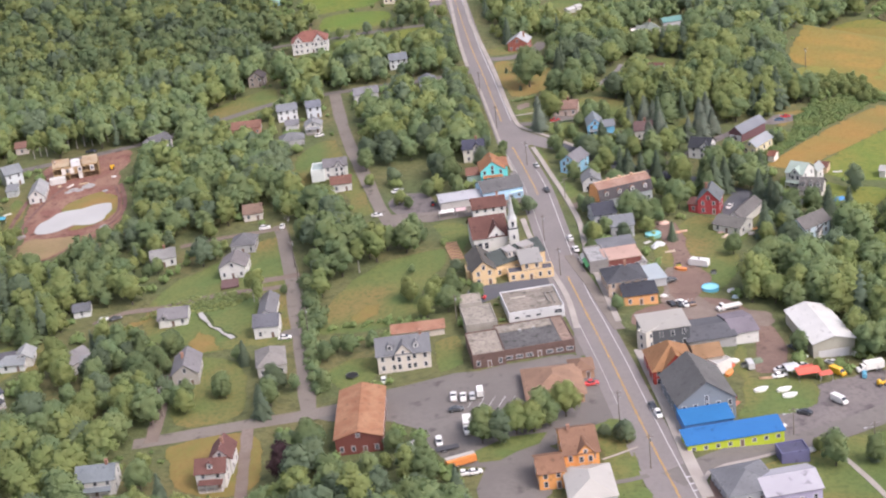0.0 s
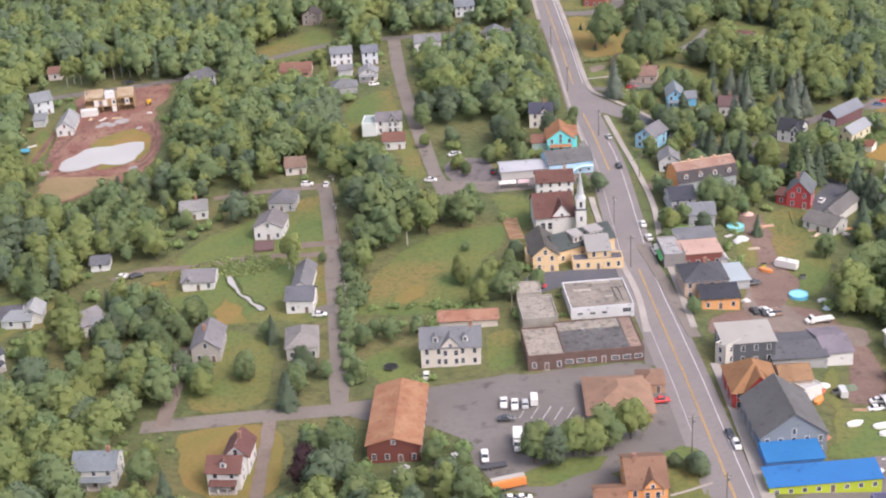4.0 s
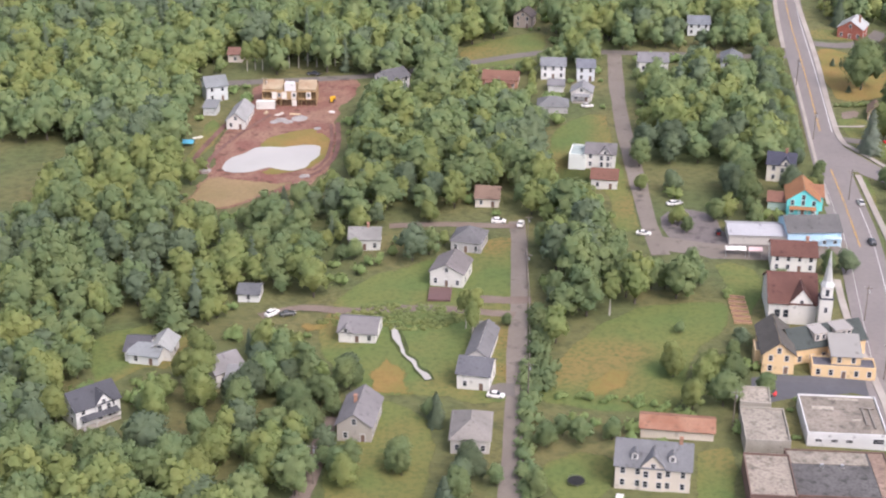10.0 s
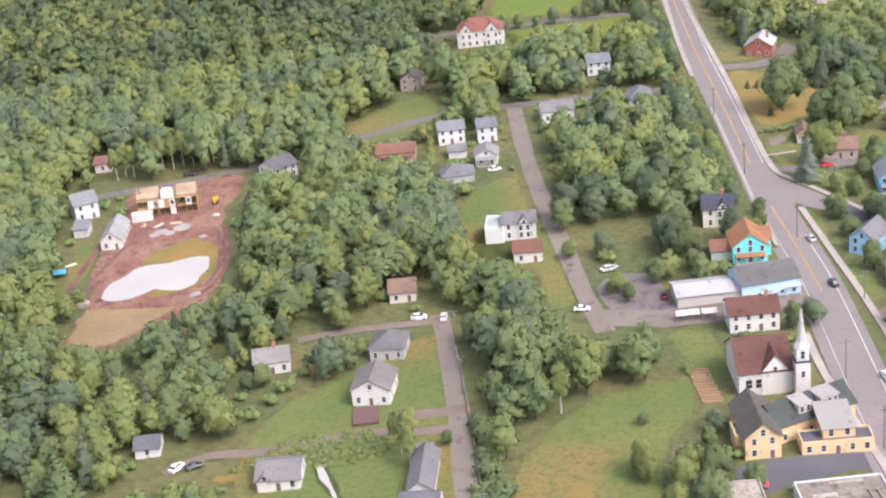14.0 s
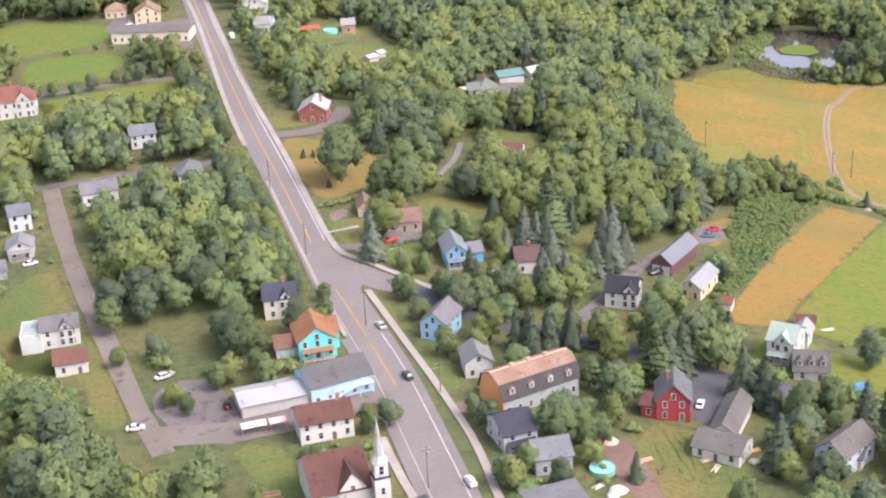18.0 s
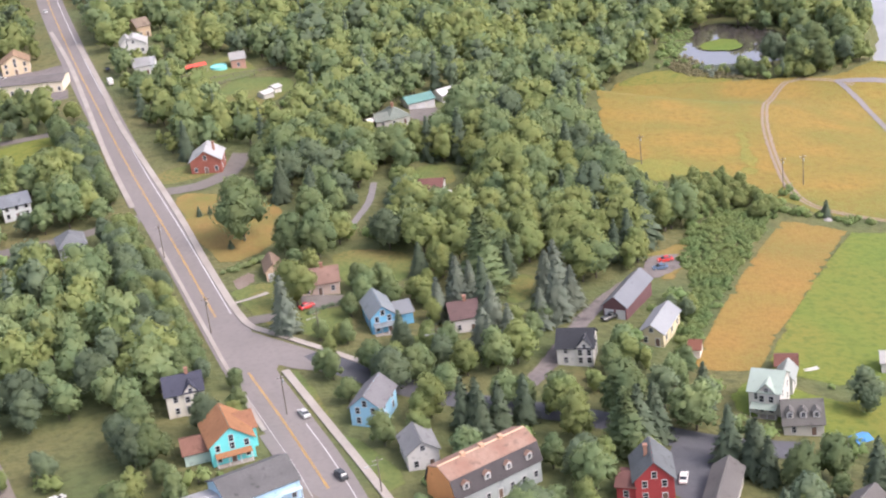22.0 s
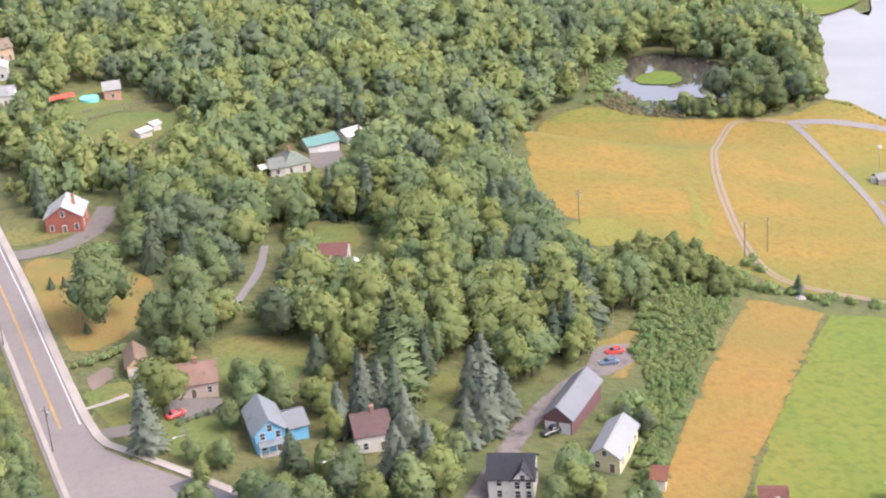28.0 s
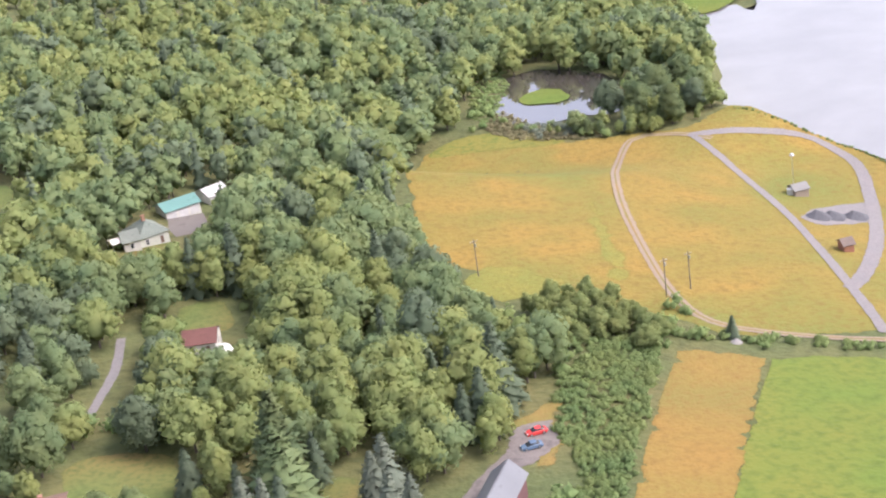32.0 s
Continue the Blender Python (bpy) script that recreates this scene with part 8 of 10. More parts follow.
def is_open(x, y):
    i, j = np.clip(((x - GX[0]) / CELL).astype(int), 0, len(GX) - 1), np.clip(((y - GY[0]) / CELL).astype(int), 0, len(GY) - 1)
    return OPEN[i, j]


SCRUB = [[(162.8, 687.4), (202.3, 722.0), (202.1, 698.4), (172.6, 663.8), (152.7, 635.3), (142.3, 645.6), (160.2, 667.5)], [(183.1, 758.2), (198.4, 713.0), (208.1, 702.7), (178.3, 671.0), (168.2, 687.9)],
         [(-113.2, 556.4), (-118.6, 528.7), (-102.4, 513.5), (-85.0, 514.1), (-86.7, 529.5)], [(-117.1, 492.8), (-103.1, 504.6), (-100.2, 493.5), (-103.6, 485.3)], [(256.0, 946.2), (296.9, 973.5), (267.3, 924.3), (267.7, 888.4), (249.9, 903.0)], [(209.5, 733.3), (206.7, 695.9), (182.3, 682.1), (189.2, 716.2)]]
LOW = [[(-96, 772), (-52, 772), (-56, 828), (-94, 828)], [(-114, 957), (-98, 957), (-88, 890), (-104, 890)]]


def scatter(x0, x1, y0, y1, step, seed):
    rng = np.random.default_rng(seed)
    X, Y = np.meshgrid(np.arange(x0, x1, step), np.arange(y0, y1, step), indexing="ij")
    X, Y = X.ravel() + rng.uniform(-0.45, 0.45, X.size) * step, Y.ravel() + rng.uniform(-0.45, 0.45, X.size) * step
    vx = np.array([noise.noise(Vector((a * 0.012, b * 0.012, 1))) for a, b in zip(X, Y)])
    H = np.clip(12.5 + 4 * vx + rng.normal(0, 2.6, X.size) + np.where(Y > 760, 1.5, 0), 6, 20)
    for p in LOW:
        H = np.where(inside(X, Y, p), np.minimum(H, 5.0), H)
    for p in SCRUB:
        H = np.where(inside(X, Y, p), rng.uniform(2.0, 5.0, X.size), H)
    H = np.where(Y < 600, H * 0.92, H)
    keep = (X > -0.57 * (Y - 130) - 40) & (X < 0.80 * (Y - 190) + 60)
    # a tree may not stand in the open, nor in front of it as one looks north from the south
    dx, dy = X - 5.0, Y - 150.0
    n = np.hypot(dx, dy)
    dx, dy = dx / n, dy / n
    keep &= ~is_open(X, Y)
    ok, full = np.zeros(X.size, bool), H.copy()
    for k in (1.0, 0.75, 0.5, 0.3, 0.18):
        h = full * k
        free = np.ones(X.size, bool)
        for s in (0.4, 0.8, 1.25, 1.6):
            for q in (-0.3, 0.0, 0.3):
                free &= ~is_open(X + dx * s * h - dy * q * h, Y + dy * s * h + dx * q * h)
        H = np.where(free & ~ok, h, H)
        ok |= free
    keep &= ok
    for a, b, r in PLACED:
        keep &= np.hypot(X - a, Y - b) > r + 2.0
    return X[keep], Y[keep], H[keep], rng


def woods(name, label, x0, x1, y0, y1, step, temps, conifers, seed, evergreen):
    """A wood as one mesh: trees of several kinds, sizes and turns."""
    X, Y, H, rng = scatter(x0, x1, y0, y1, step, seed)
    pieces = []
    Z = hgt(X, Y)
    for x, y, z, h in zip(X, Y, Z, H):
        green = evergreen * 0.6 + 0.15 * (noise.noise(Vector((x * 0.01, y * 0.01, 7))) > 0.35)
        fir = rng.random() < green and h > 6
        (tv, tf), (cv, cf, cn) = conifers[rng.integers(len(conifers))] if fir else (SHRUB if h < 5.2 else temps)[rng.integers(len(SHRUB if h < 5.2 else temps))]
        a, w = rng.uniform(0, 6.283), h * rng.uniform(0.85, 1.2)
        if fir:
            h *= 1.2
        R = np.array([[math.cos(a) * w, -math.sin(a) * w, 0], [math.sin(a) * w, math.cos(a) * w, 0], [0, 0, h]])
        o = np.array([x, y, z])
        pieces.append((tv @ R.T + o, tf, 0))
        tone = (0.18 if x > 20 else 0.05) + noise.noise(Vector((x * 0.02, y * 0.02, 21))) + rng.uniform(-0.65, 0.65)
        turned = np.stack([cn[:, 0] * math.cos(a) - cn[:, 1] * math.sin(a), cn[:, 0] * math.sin(a) + cn[:, 1] * math.cos(a), cn[:, 2]], -1)
        pieces.append((cv @ R.T + o, cf, 4 if fir else 5 if h < 5.2 else 1 if -0.42 < tone < 0.3 else 2 if tone >= 0.3 else 3, turned))
    if pieces:
        me = tri_mesh(name, pieces, [M["trunk"], M["leaf"], M["leaf_bright"], M["leaf_dark"], M["needle"], M["bush"]])
        tagged(new(name, me), label, "woods", kind="stuff")


MID_NEAR = [broadleaf(110 + s, 14 + s % 4, 0, 820, 0.31 + 0.03 * (s % 3), 0.02 + 0.03 * (s % 3), 0.1 + 0.14 * (s % 3), 0.026) for s in range(8)]
woods("woods", "thickets and yard trees between the village houses", -220, 25, 330, 470, 6.6, MID_NEAR, SPRUCE, 11, 0.03)
woods("woods", "trees and hedges behind the side street houses", -220, 25, 470, 620, 7.0, MID, SPRUCE_FAR, 18, 0.04)
woods("woods", "trees and scrub behind the shops and houses", 25, 200, 330, 620, 7.0, MID_NEAR, SPRUCE_FAR, 12, 0.10)
woods("woods", "thick woods and hedges behind the side streets", -320, 20, 620, 800, 7.4, MID_FAR, SPRUCE_FAR, 13, 0.05)
woods("woods", "mixed woods of broadleaf trees and dark spruces", 20, 330, 620, 800, 7.0, MID_NEAR, SPRUCE, 14, 0.07)
woods("woods", "dense broadleaf forest on the slope", -520, 10, 800, 1130, 8.8, FAR, SPRUCE_FAR, 15, 0.04)
woods("woods", "dense mixed forest between road and lake", 10, 440, 800, 1100, 8.4, FAR, SPRUCE_FAR, 16, 0.05)
woods("woods", "far forest towards the horizon", -450, 600, 1130, 1330, 16, FAR, SPRUCE_FAR, 17, 0.1)


def vines(name, label, poly, step, low, high, seed, material="bush", temps=None):
    """A thick low mass of brambles and saplings."""
    rng = np.random.default_rng(seed)
    xs, ys = [p[0] for p in poly], [p[1] for p in poly]
    X, Y = np.meshgrid(np.arange(min(xs), max(xs), step), np.arange(min(ys), max(ys), step), indexing="ij")
    X, Y = X.ravel() + rng.uniform(-0.5, 0.5, X.size) * step, Y.ravel() + rng.uniform(-0.5, 0.5, X.size) * step
    k = inside(X, Y, poly)
    X, Y = X[k], Y[k]
    pieces = []
    for x, y, z in zip(X, Y, hgt(X, Y)):
        (tv, tf), (cv, cf, cn) = (temps or SHRUB)[rng.integers(4)]
        h, a = rng.uniform(low, high), rng.uniform(0, 6.283)
        w = h * rng.uniform(0.9, 1.2) if temps else rng.uniform(1.6, 2.6)
        R = np.array([[math.cos(a) * w, -math.sin(a) * w, 0], [math.sin(a) * w, math.cos(a) * w, 0], [0, 0, h]])
        pieces.append((cv @ R.T + (x, y, z - 0.15), cf, 0, np.stack([cn[:, 0] * math.cos(a) - cn[:, 1] * math.sin(a), cn[:, 0] * math.sin(a) + cn[:, 1] * math.cos(a), cn[:, 2]], -1)))
    tagged(new(name, tri_mesh(name, pieces, [M[material]])), label, "bushes", kind="stuff")


vines("brambles", "dense green mass of vines and saplings beside a hay field", [(168.2, 687.9), (187.0, 706.9), (204.0, 701.4), (189.0, 681.0), (163.9, 648.7), (149.0, 630.0), (137.0, 611.2), (132.0, 610.5), (137.9, 628.1), (152.7, 648.8), (158.1, 669.5)], 1.9, 0.8, 2.6, 51)
vines("brambles", "weedy shrubs along a gravel lane", [(-109.9, 499.3), (-95.3, 512.8), (-77.7, 514.1), (-66.2, 508.2), (-77.1, 500.1), (-96.9, 495.4)], 2.0, 0.5, 1.3, 53, "leaf_bright")
vines("saplings", "young broadleaf trees at the edge of a wood", [(179.3, 725.4), (193.0, 730.8), (200.8, 724.9), (203.1, 707.5), (202.1, 698.4), (194.4, 693.1), (190.5, 704.1), (180.4, 701.9), (169.6, 700.5)], 3.6, 4.0, 7.5, 54, "leaf_bright", MID)
vines("marsh_reeds", "olive reeds and low shrubs at a marsh edge", [(280.3, 977.5), (299.2, 986.3), (291.5, 963.6), (275.0, 935.8), (265.3, 920.9), (259.3, 926.3)], 2.4, 0.6, 1.7, 55)
vines("marsh_reeds", "brownish reeds along a marsh pond", [(264.3, 926.5), (273.5, 927.6), (272.3, 910.1), (274.3, 895.1), (287.4, 879.4), (283.5, 874.4), (262.2, 894.6), (256.8, 913.1)], 2.2, 0.6, 2.0, 56, "reed")
for kind, at, h in (("maple", (282.6, 881.0), 7), ("maple", (279.7, 884.4), 6), ("maple", (285.8, 878.2), 6), ("birch", (271.9, 890.4), 5), ("birch", (273.8, 887.1), 5)):
    tree(kind, at, h)
vines("saplings", "dense bright green trees between marsh and lake", [(289.7, 874.8), (305.3, 889.9), (344.0, 904.5), (342.1, 886.9), (320.9, 866.6), (298.3, 864.7)], 4.0, 4.0, 8.5, 57, "leaf_bright", MID)

# ---- vehicles ----
_car = {}
LACQ = {"white": (0.70, 0.70, 0.70), "grey": (0.25, 0.26, 0.28), "dark": (0.05, 0.055, 0.06), "red": (0.55, 0.05, 0.05), "blue": (0.10, 0.16, 0.26), "brown": (0.22, 0.15, 0.11), "yellow": (0.70, 0.42, 0.03), "orange": (0.65, 0.24, 0.07), "silver": (0.48, 0.49, 0.50)}


def wheels(ob, xs, y, r):
    key = ("wheel", r)
    if key not in _car:
        bm = bmesh.new()
        bmesh.ops.create_cone(bm, cap_ends=True, segments=12, radius1=r, radius2=r, depth=0.24, matrix=pose(0, 0, 0, 90, 0, 0))
        t = bpy.data.meshes.new("tyre")
        bm.to_mesh(t)
        bm.free()
        t.materials.append(M["rubber"])
        bm = bmesh.new()
        bmesh.ops.create_cone(bm, cap_ends=True, segments=8, radius1=r * 0.6, radius2=r * 0.6, depth=0.27, matrix=pose(0, 0, 0, 90, 0, 0))
        q = bpy.data.meshes.new("rim")
        bm.to_mesh(q)
        bm.free()
        q.materials.append(M["steel"])
        _car[key] = t, q
    for x in xs:
        for s in (-1, 1):
            w = part_of("wheel", _car[key][0], None, ob, m=pose(x, s * y, r))
            part_of("rim", _car[key][1], None, w)


def loft(bm, sections):
    """A body through rings of (x, half width, z low, z high), chamfered at the top."""
    rows = []
    for x, y, z0, z1 in sections:
        c = min(0.12, (z1 - z0) * 0.3)
        rows.append([bm.verts.new(p) for p in ((x, -y, z0), (x, -y, z1 - c), (x, -y + c, z1), (x, y - c, z1), (x, y, z1 - c), (x, y, z0))])
    for a, b in zip(rows, rows[1:]):
        for k in range(6):
            bm.faces.new((a[k], a[(k + 1) % 6], b[(k + 1) % 6], b[k]))
    bm.faces.new(rows[0])
    bm.faces.new(list(reversed(rows[-1])))
    bmesh.ops.recalc_face_normals(bm, faces=bm.faces[:])


def vehicle(at, ang, color, kind="car", label=""):
    """A parked vehicle; its nose points along ang degrees from +x."""
    m = pose(at[0], at[1], float(hgt(*at)) + 0.2, 0, 0, ang)
    if (kind, color) in _car:
        return copy_thing(_car[kind, color], m)
    p = paint(LACQ[color], "lacquer")
    names = {"car": "car", "suv": "car", "pickup": "pickup_truck", "van": "van", "truck": "box_truck", "camper": "camper_trailer", "flatbed": "flatbed_truck", "tractor": "tractor", "loader": "wheel_loader"}
    texts = {"car": "%s saloon car parked outdoors", "suv": "%s sport utility car standing on asphalt", "pickup": "%s pickup truck parked on a lot", "van": "%s panel van parked on a lot", "truck": "%s box truck parked on a lot", "camper": "%s camper trailer parked in a yard", "flatbed": "%s flatbed truck parked on gravel", "tractor": "small %s tractor parked on asphalt", "loader": "%s wheel loader on bare ground"}
    ob = tagged(new(names[kind]), texts[kind] % color, {"car": "car", "suv": "car", "pickup": "truck", "truck": "truck", "flatbed": "truck", "van": "van", "camper": "trailer", "tractor": "tractor", "loader": "loader"}[kind], "parked vehicles")
    ob.matrix_basis = m
    bm = bmesh.new()
    glass = roof = None
    if kind in ("car", "suv"):
        up = 0.28 if kind == "suv" else 0.0
        loft(bm, [(-2.25, 0.78, 0.35, 0.75 + up), (-1.9, 0.88, 0.22, 0.95 + up), (-0.9, 0.9, 0.2, 0.98 + up), (0.8, 0.9, 0.2, 0.96 + up), (1.9, 0.86, 0.22, 0.80 + up), (2.25, 0.74, 0.35, 0.62 + up)])
        glass = [(-1.85 if up else -1.6, 0.74, 0.9 + up, 0.99 + up), (-1.45 if up else -1.0, 0.70, 0.9 + up, 1.36 + up), (0.3, 0.70, 0.9 + up, 1.38 + up), (1.15, 0.74, 0.9 + up, 0.97 + up)]
        roof = (-1.4 if up else -0.95, 0.3, 0.66, 1.37 + up, 1.43 + up)
        ws, wy, wr = (-1.35, 1.4), 0.82, 0.33
    elif kind == "pickup":
        loft(bm, [(-2.7, 0.9, 0.4, 1.0), (-0.3, 0.93, 0.35, 1.05), (1.4, 0.93, 0.35, 1.05), (2.5, 0.9, 0.35, 0.98), (2.7, 0.82, 0.45, 0.85)])
        glass = [(-0.5, 0.8, 1.0, 1.1), (-0.3, 0.75, 1.0, 1.62), (0.9, 0.75, 1.0, 1.64), (1.6, 0.8, 1.0, 1.08)]
        roof = (-0.3, 0.9, 0.72, 1.63, 1.7)
        ws, wy, wr = (-1.7, 1.7), 0.84, 0.38
    elif kind == "van":
        loft(bm, [(-2.7, 0.95, 0.35, 2.2), (1.2, 0.95, 0.35, 2.25), (1.9, 0.93, 0.35, 1.35), (2.6, 0.85, 0.4, 1.05)])
        glass = [(1.0, 0.86, 1.3, 2.12), (1.3, 0.86, 1.3, 2.1), (2.0, 0.84, 1.3, 1.4)]
        ws, wy, wr = (-1.6, 1.7), 0.86, 0.36
    elif kind in ("truck", "flatbed"):
        loft(bm, [(-3.8, 0.9, 0.7, 0.95), (2.0, 0.9, 0.7, 0.95)])
        cab = bmesh.new()
        loft(cab, [(1.9, 1.05, 0.5, 2.5), (2.8, 1.05, 0.5, 2.5), (3.2, 1.03, 0.5, 1.6), (4.1, 0.95, 0.55, 1.45)])
        part("cab", cab, p, ob)
        glass = [(2.0, 1.0, 1.6, 2.45), (2.84, 1.0, 1.6, 2.42), (3.24, 0.98, 1.55, 1.66)]
        ws, wy, wr = (-2.7, -1.7, 3.2), 0.95, 0.5
        cargo = bmesh.new()
        if kind == "truck":
            box(cargo, -4.0, 1.75, -1.2, 1.2, 0.95, 3.1)
            part("cargo_box", cargo, paint((0.72, 0.72, 0.70)), ob)
        else:
            box(cargo, -4.2, 1.75, -1.2, 1.2, 0.95, 1.35)
            part("flat_bed", cargo, paint((0.66, 0.65, 0.62)), ob)
    elif kind == "camper":
        loft(bm, [(-3.6, 1.15, 0.5, 2.5), (-3.2, 1.2, 0.4, 2.8), (3.0, 1.2, 0.4, 2.8), (3.6, 1.15, 0.6, 2.2)])
        bar = bmesh.new()
        box(bar, 3.55, 4.7, -0.08, 0.08, 0.45, 0.6)
        part("drawbar", bar, M["steel"], ob)
        ws, wy, wr = (-0.5, 0.3), 1.05, 0.34
        vent = bmesh.new()
        box(vent, -0.5, 0.3, -0.4, 0.4, 2.8, 3.05)
        part("roof_vent", vent, M["steel"], ob)
    else:
        loft(bm, [(-1.3, 0.45, 0.5, 1.1), (0.3, 0.45, 0.45, 1.15), (1.5, 0.35, 0.5, 1.05)])
        seat = bmesh.new()
        loft(seat, [(-1.2, 0.6, 1.1, 2.0), (-0.2, 0.6, 1.1, 2.05)])
        part("cab", seat, p if kind == "loader" else M["glass"], ob)
        if kind == "loader":
            arm = bmesh.new()
            box(arm, 1.3, 3.0, -0.15, 0.15, 0.9, 1.2)
            box(arm, 2.8, 3.6, -1.0, 1.0, 0.2, 1.2)
            part("bucket_arm", arm, p, ob)
        ws, wy, wr = (-0.8, 1.0), 0.7, 0.5
    part("body", bm, p, ob)
    if glass:
        bm = bmesh.new()
        loft(bm, glass)
        part("cabin_glass", bm, M["glass"], ob)
    if roof:
        bm = bmesh.new()
        box(bm, roof[0], roof[1], -roof[2], roof[2], roof[3], roof[4])
        part("roof_panel", bm, p, ob)
    if kind in ("car", "suv", "pickup"):
        for s in (-1, 1):
            bm = bmesh.new()
            x = 2.7 if kind == "pickup" else 2.2
            box(bm, x - 0.12, x + 0.03, s * 0.6 - 0.16, s * 0.6 + 0.16, 0.62, 0.76)
            part("headlight", bm, M["trim"], ob)
    wheels(ob, ws, wy, wr)
    _car[kind, color] = ob
    return ob


vehicle((46.0, 526), 100, "white", "suv")
vehicle((47.3, 515), 100, "white", "suv")
vehicle((48.7, 504), 100, "white", "suv")
vehicle((38.2, 610), 103, "silver", "car")
vehicle((40.6, 579.5), 103, "dark", "suv")
vehicle((60.7, 388.1), -82, "white", "suv")
vehicle((59.7, 393.3), -82, "dark", "car")
vehicle((-18.6, 424.3), 92, "white", "suv")
vehicle((2.8, 407.8), 92, "white", "pickup")
vehicle((5.7, 406.7), 92, "white", "pickup")
vehicle((8.4, 406.8), 92, "silver", "suv")
vehicle((10.7, 408.7), 92, "white", "van")
vehicle((3.6, 399.7), 5, "dark", "car")
vehicle((6.8, 387.4), -88, "white", "truck")
vehicle((-1.3, 381.7), -85, "white", "pickup")
vehicle((-8.0, 381.7), 120, "white", "car")
vehicle((5.6, 362.7), 10, "white", "car")
vehicle((8.3, 362.7), 10, "white", "car")
vehicle((-21.5, 377.1), 50, "silver", "car")
vehicle((92.7, 460.0), 197, "white", "flatbed")
vehicle((79.1, 464.0), 100, "white", "car")
vehicle((81.5, 464.8), 100, "brown", "car")
vehicle((77.3, 464.1), 100, "dark", "car")
vehicle((91.7, 417.6), 95, "silver", "van")
vehicle((107.3, 429.2), 120, "dark", "car")
vehicle((108.3, 423.5), 125, "white", "car")
vehicle((100.5, 414.4), 10, "white", "car")
vehicle((99.2, 410.4), 12, "white", "car")
vehicle((106.9, 416.7), 150, "white", "car")
vehicle((116.5, 411.1), -55, "yellow", "van")
vehicle((126.4, 412.7), 190, "white", "truck")
vehicle((126.0, 423.9), 30, "white", "pickup")
vehicle((127.2, 403.1), 20, "yellow", "loader")
vehicle((112.8, 393.3), -58, "white", "van")
vehicle((101.6, 387.2), 150, "dark", "car")
vehicle((92.9, 380.3), -40, "white", "car")
vehicle((116.3, 418.0), 130, "silver", "car")
vehicle((88.7, 497.3), 150, "white", "camper")
vehicle((77.7, 464.9), 120, "white", "suv")
vehicle((80.4, 464.4), 115, "brown", "car")
vehicle((74.6, 464.6), 110, "dark", "car")
vehicle((76.5, 483.6), 20, "dark", "pickup")
vehicle((10.9, 477.9), 5, "dark", "car")
vehicle((-65.4, 573.5), 90, "white", "suv")
vehicle((-72.6, 574.6), 5, "white", "suv")
vehicle((-122.8, 501.0), 65, "white", "suv")
vehicle((-118.5, 501.5), 30, "dark", "car")
vehicle((-53.6, 466.0), 0, "white", "car")
vehicle((-19.4, 585.1), 95, "white", "van")
vehicle((-14.1, 583.2), 95, "red", "tractor")
vehicle((-4.9, 575.7), 95, "red", "tractor")
vehicle((-27.2, 572.0), 0, "white", "car")
vehicle((-171.5, 704.9), 5, "dark", "pickup")
vehicle((-155.5, 675.9), 100, "yellow", "loader")
vehicle((-58.7, 682.9), 20, "white", "car")
vehicle((43.2, 408.6), 8, "red", "pickup")
vehicle((11.9, 478.6), 170, "red", "car")
vehicle((108.9, 554.3), 62, "white", "car")
vehicle((-29.2, 942.3), 60, "white", "car")
vehicle((-26.8, 936.9), 60, "white", "car")
vehicle((-20.2, 597.5), 30, "white", "car")
vehicle((-19.4, 597.7), 40, "silver", "car")
vehicle((153.1, 668.7), 172, "red", "car")
vehicle((149.4, 663.6), 172, "blue", "car")
vehicle((124.0, 635.8), 15, "dark", "pickup")
vehicle((49.8, 667.1), 20, "red", "car")
vehicle((15.6, 920.7), 95, "dark", "car")
vehicle((15.3, 900.8), 95, "white", "van")
vehicle((-5.4, 1041.8), 98, "white", "car")


# ---- poles, lamps, fences ----
def simple(name, bm, material, label, category, group=""):
    """A thing of one piece, its mesh already in world places."""
    ob = part(name, bm, material, None)
    return tagged(ob, label, category, group)


_pole = {}


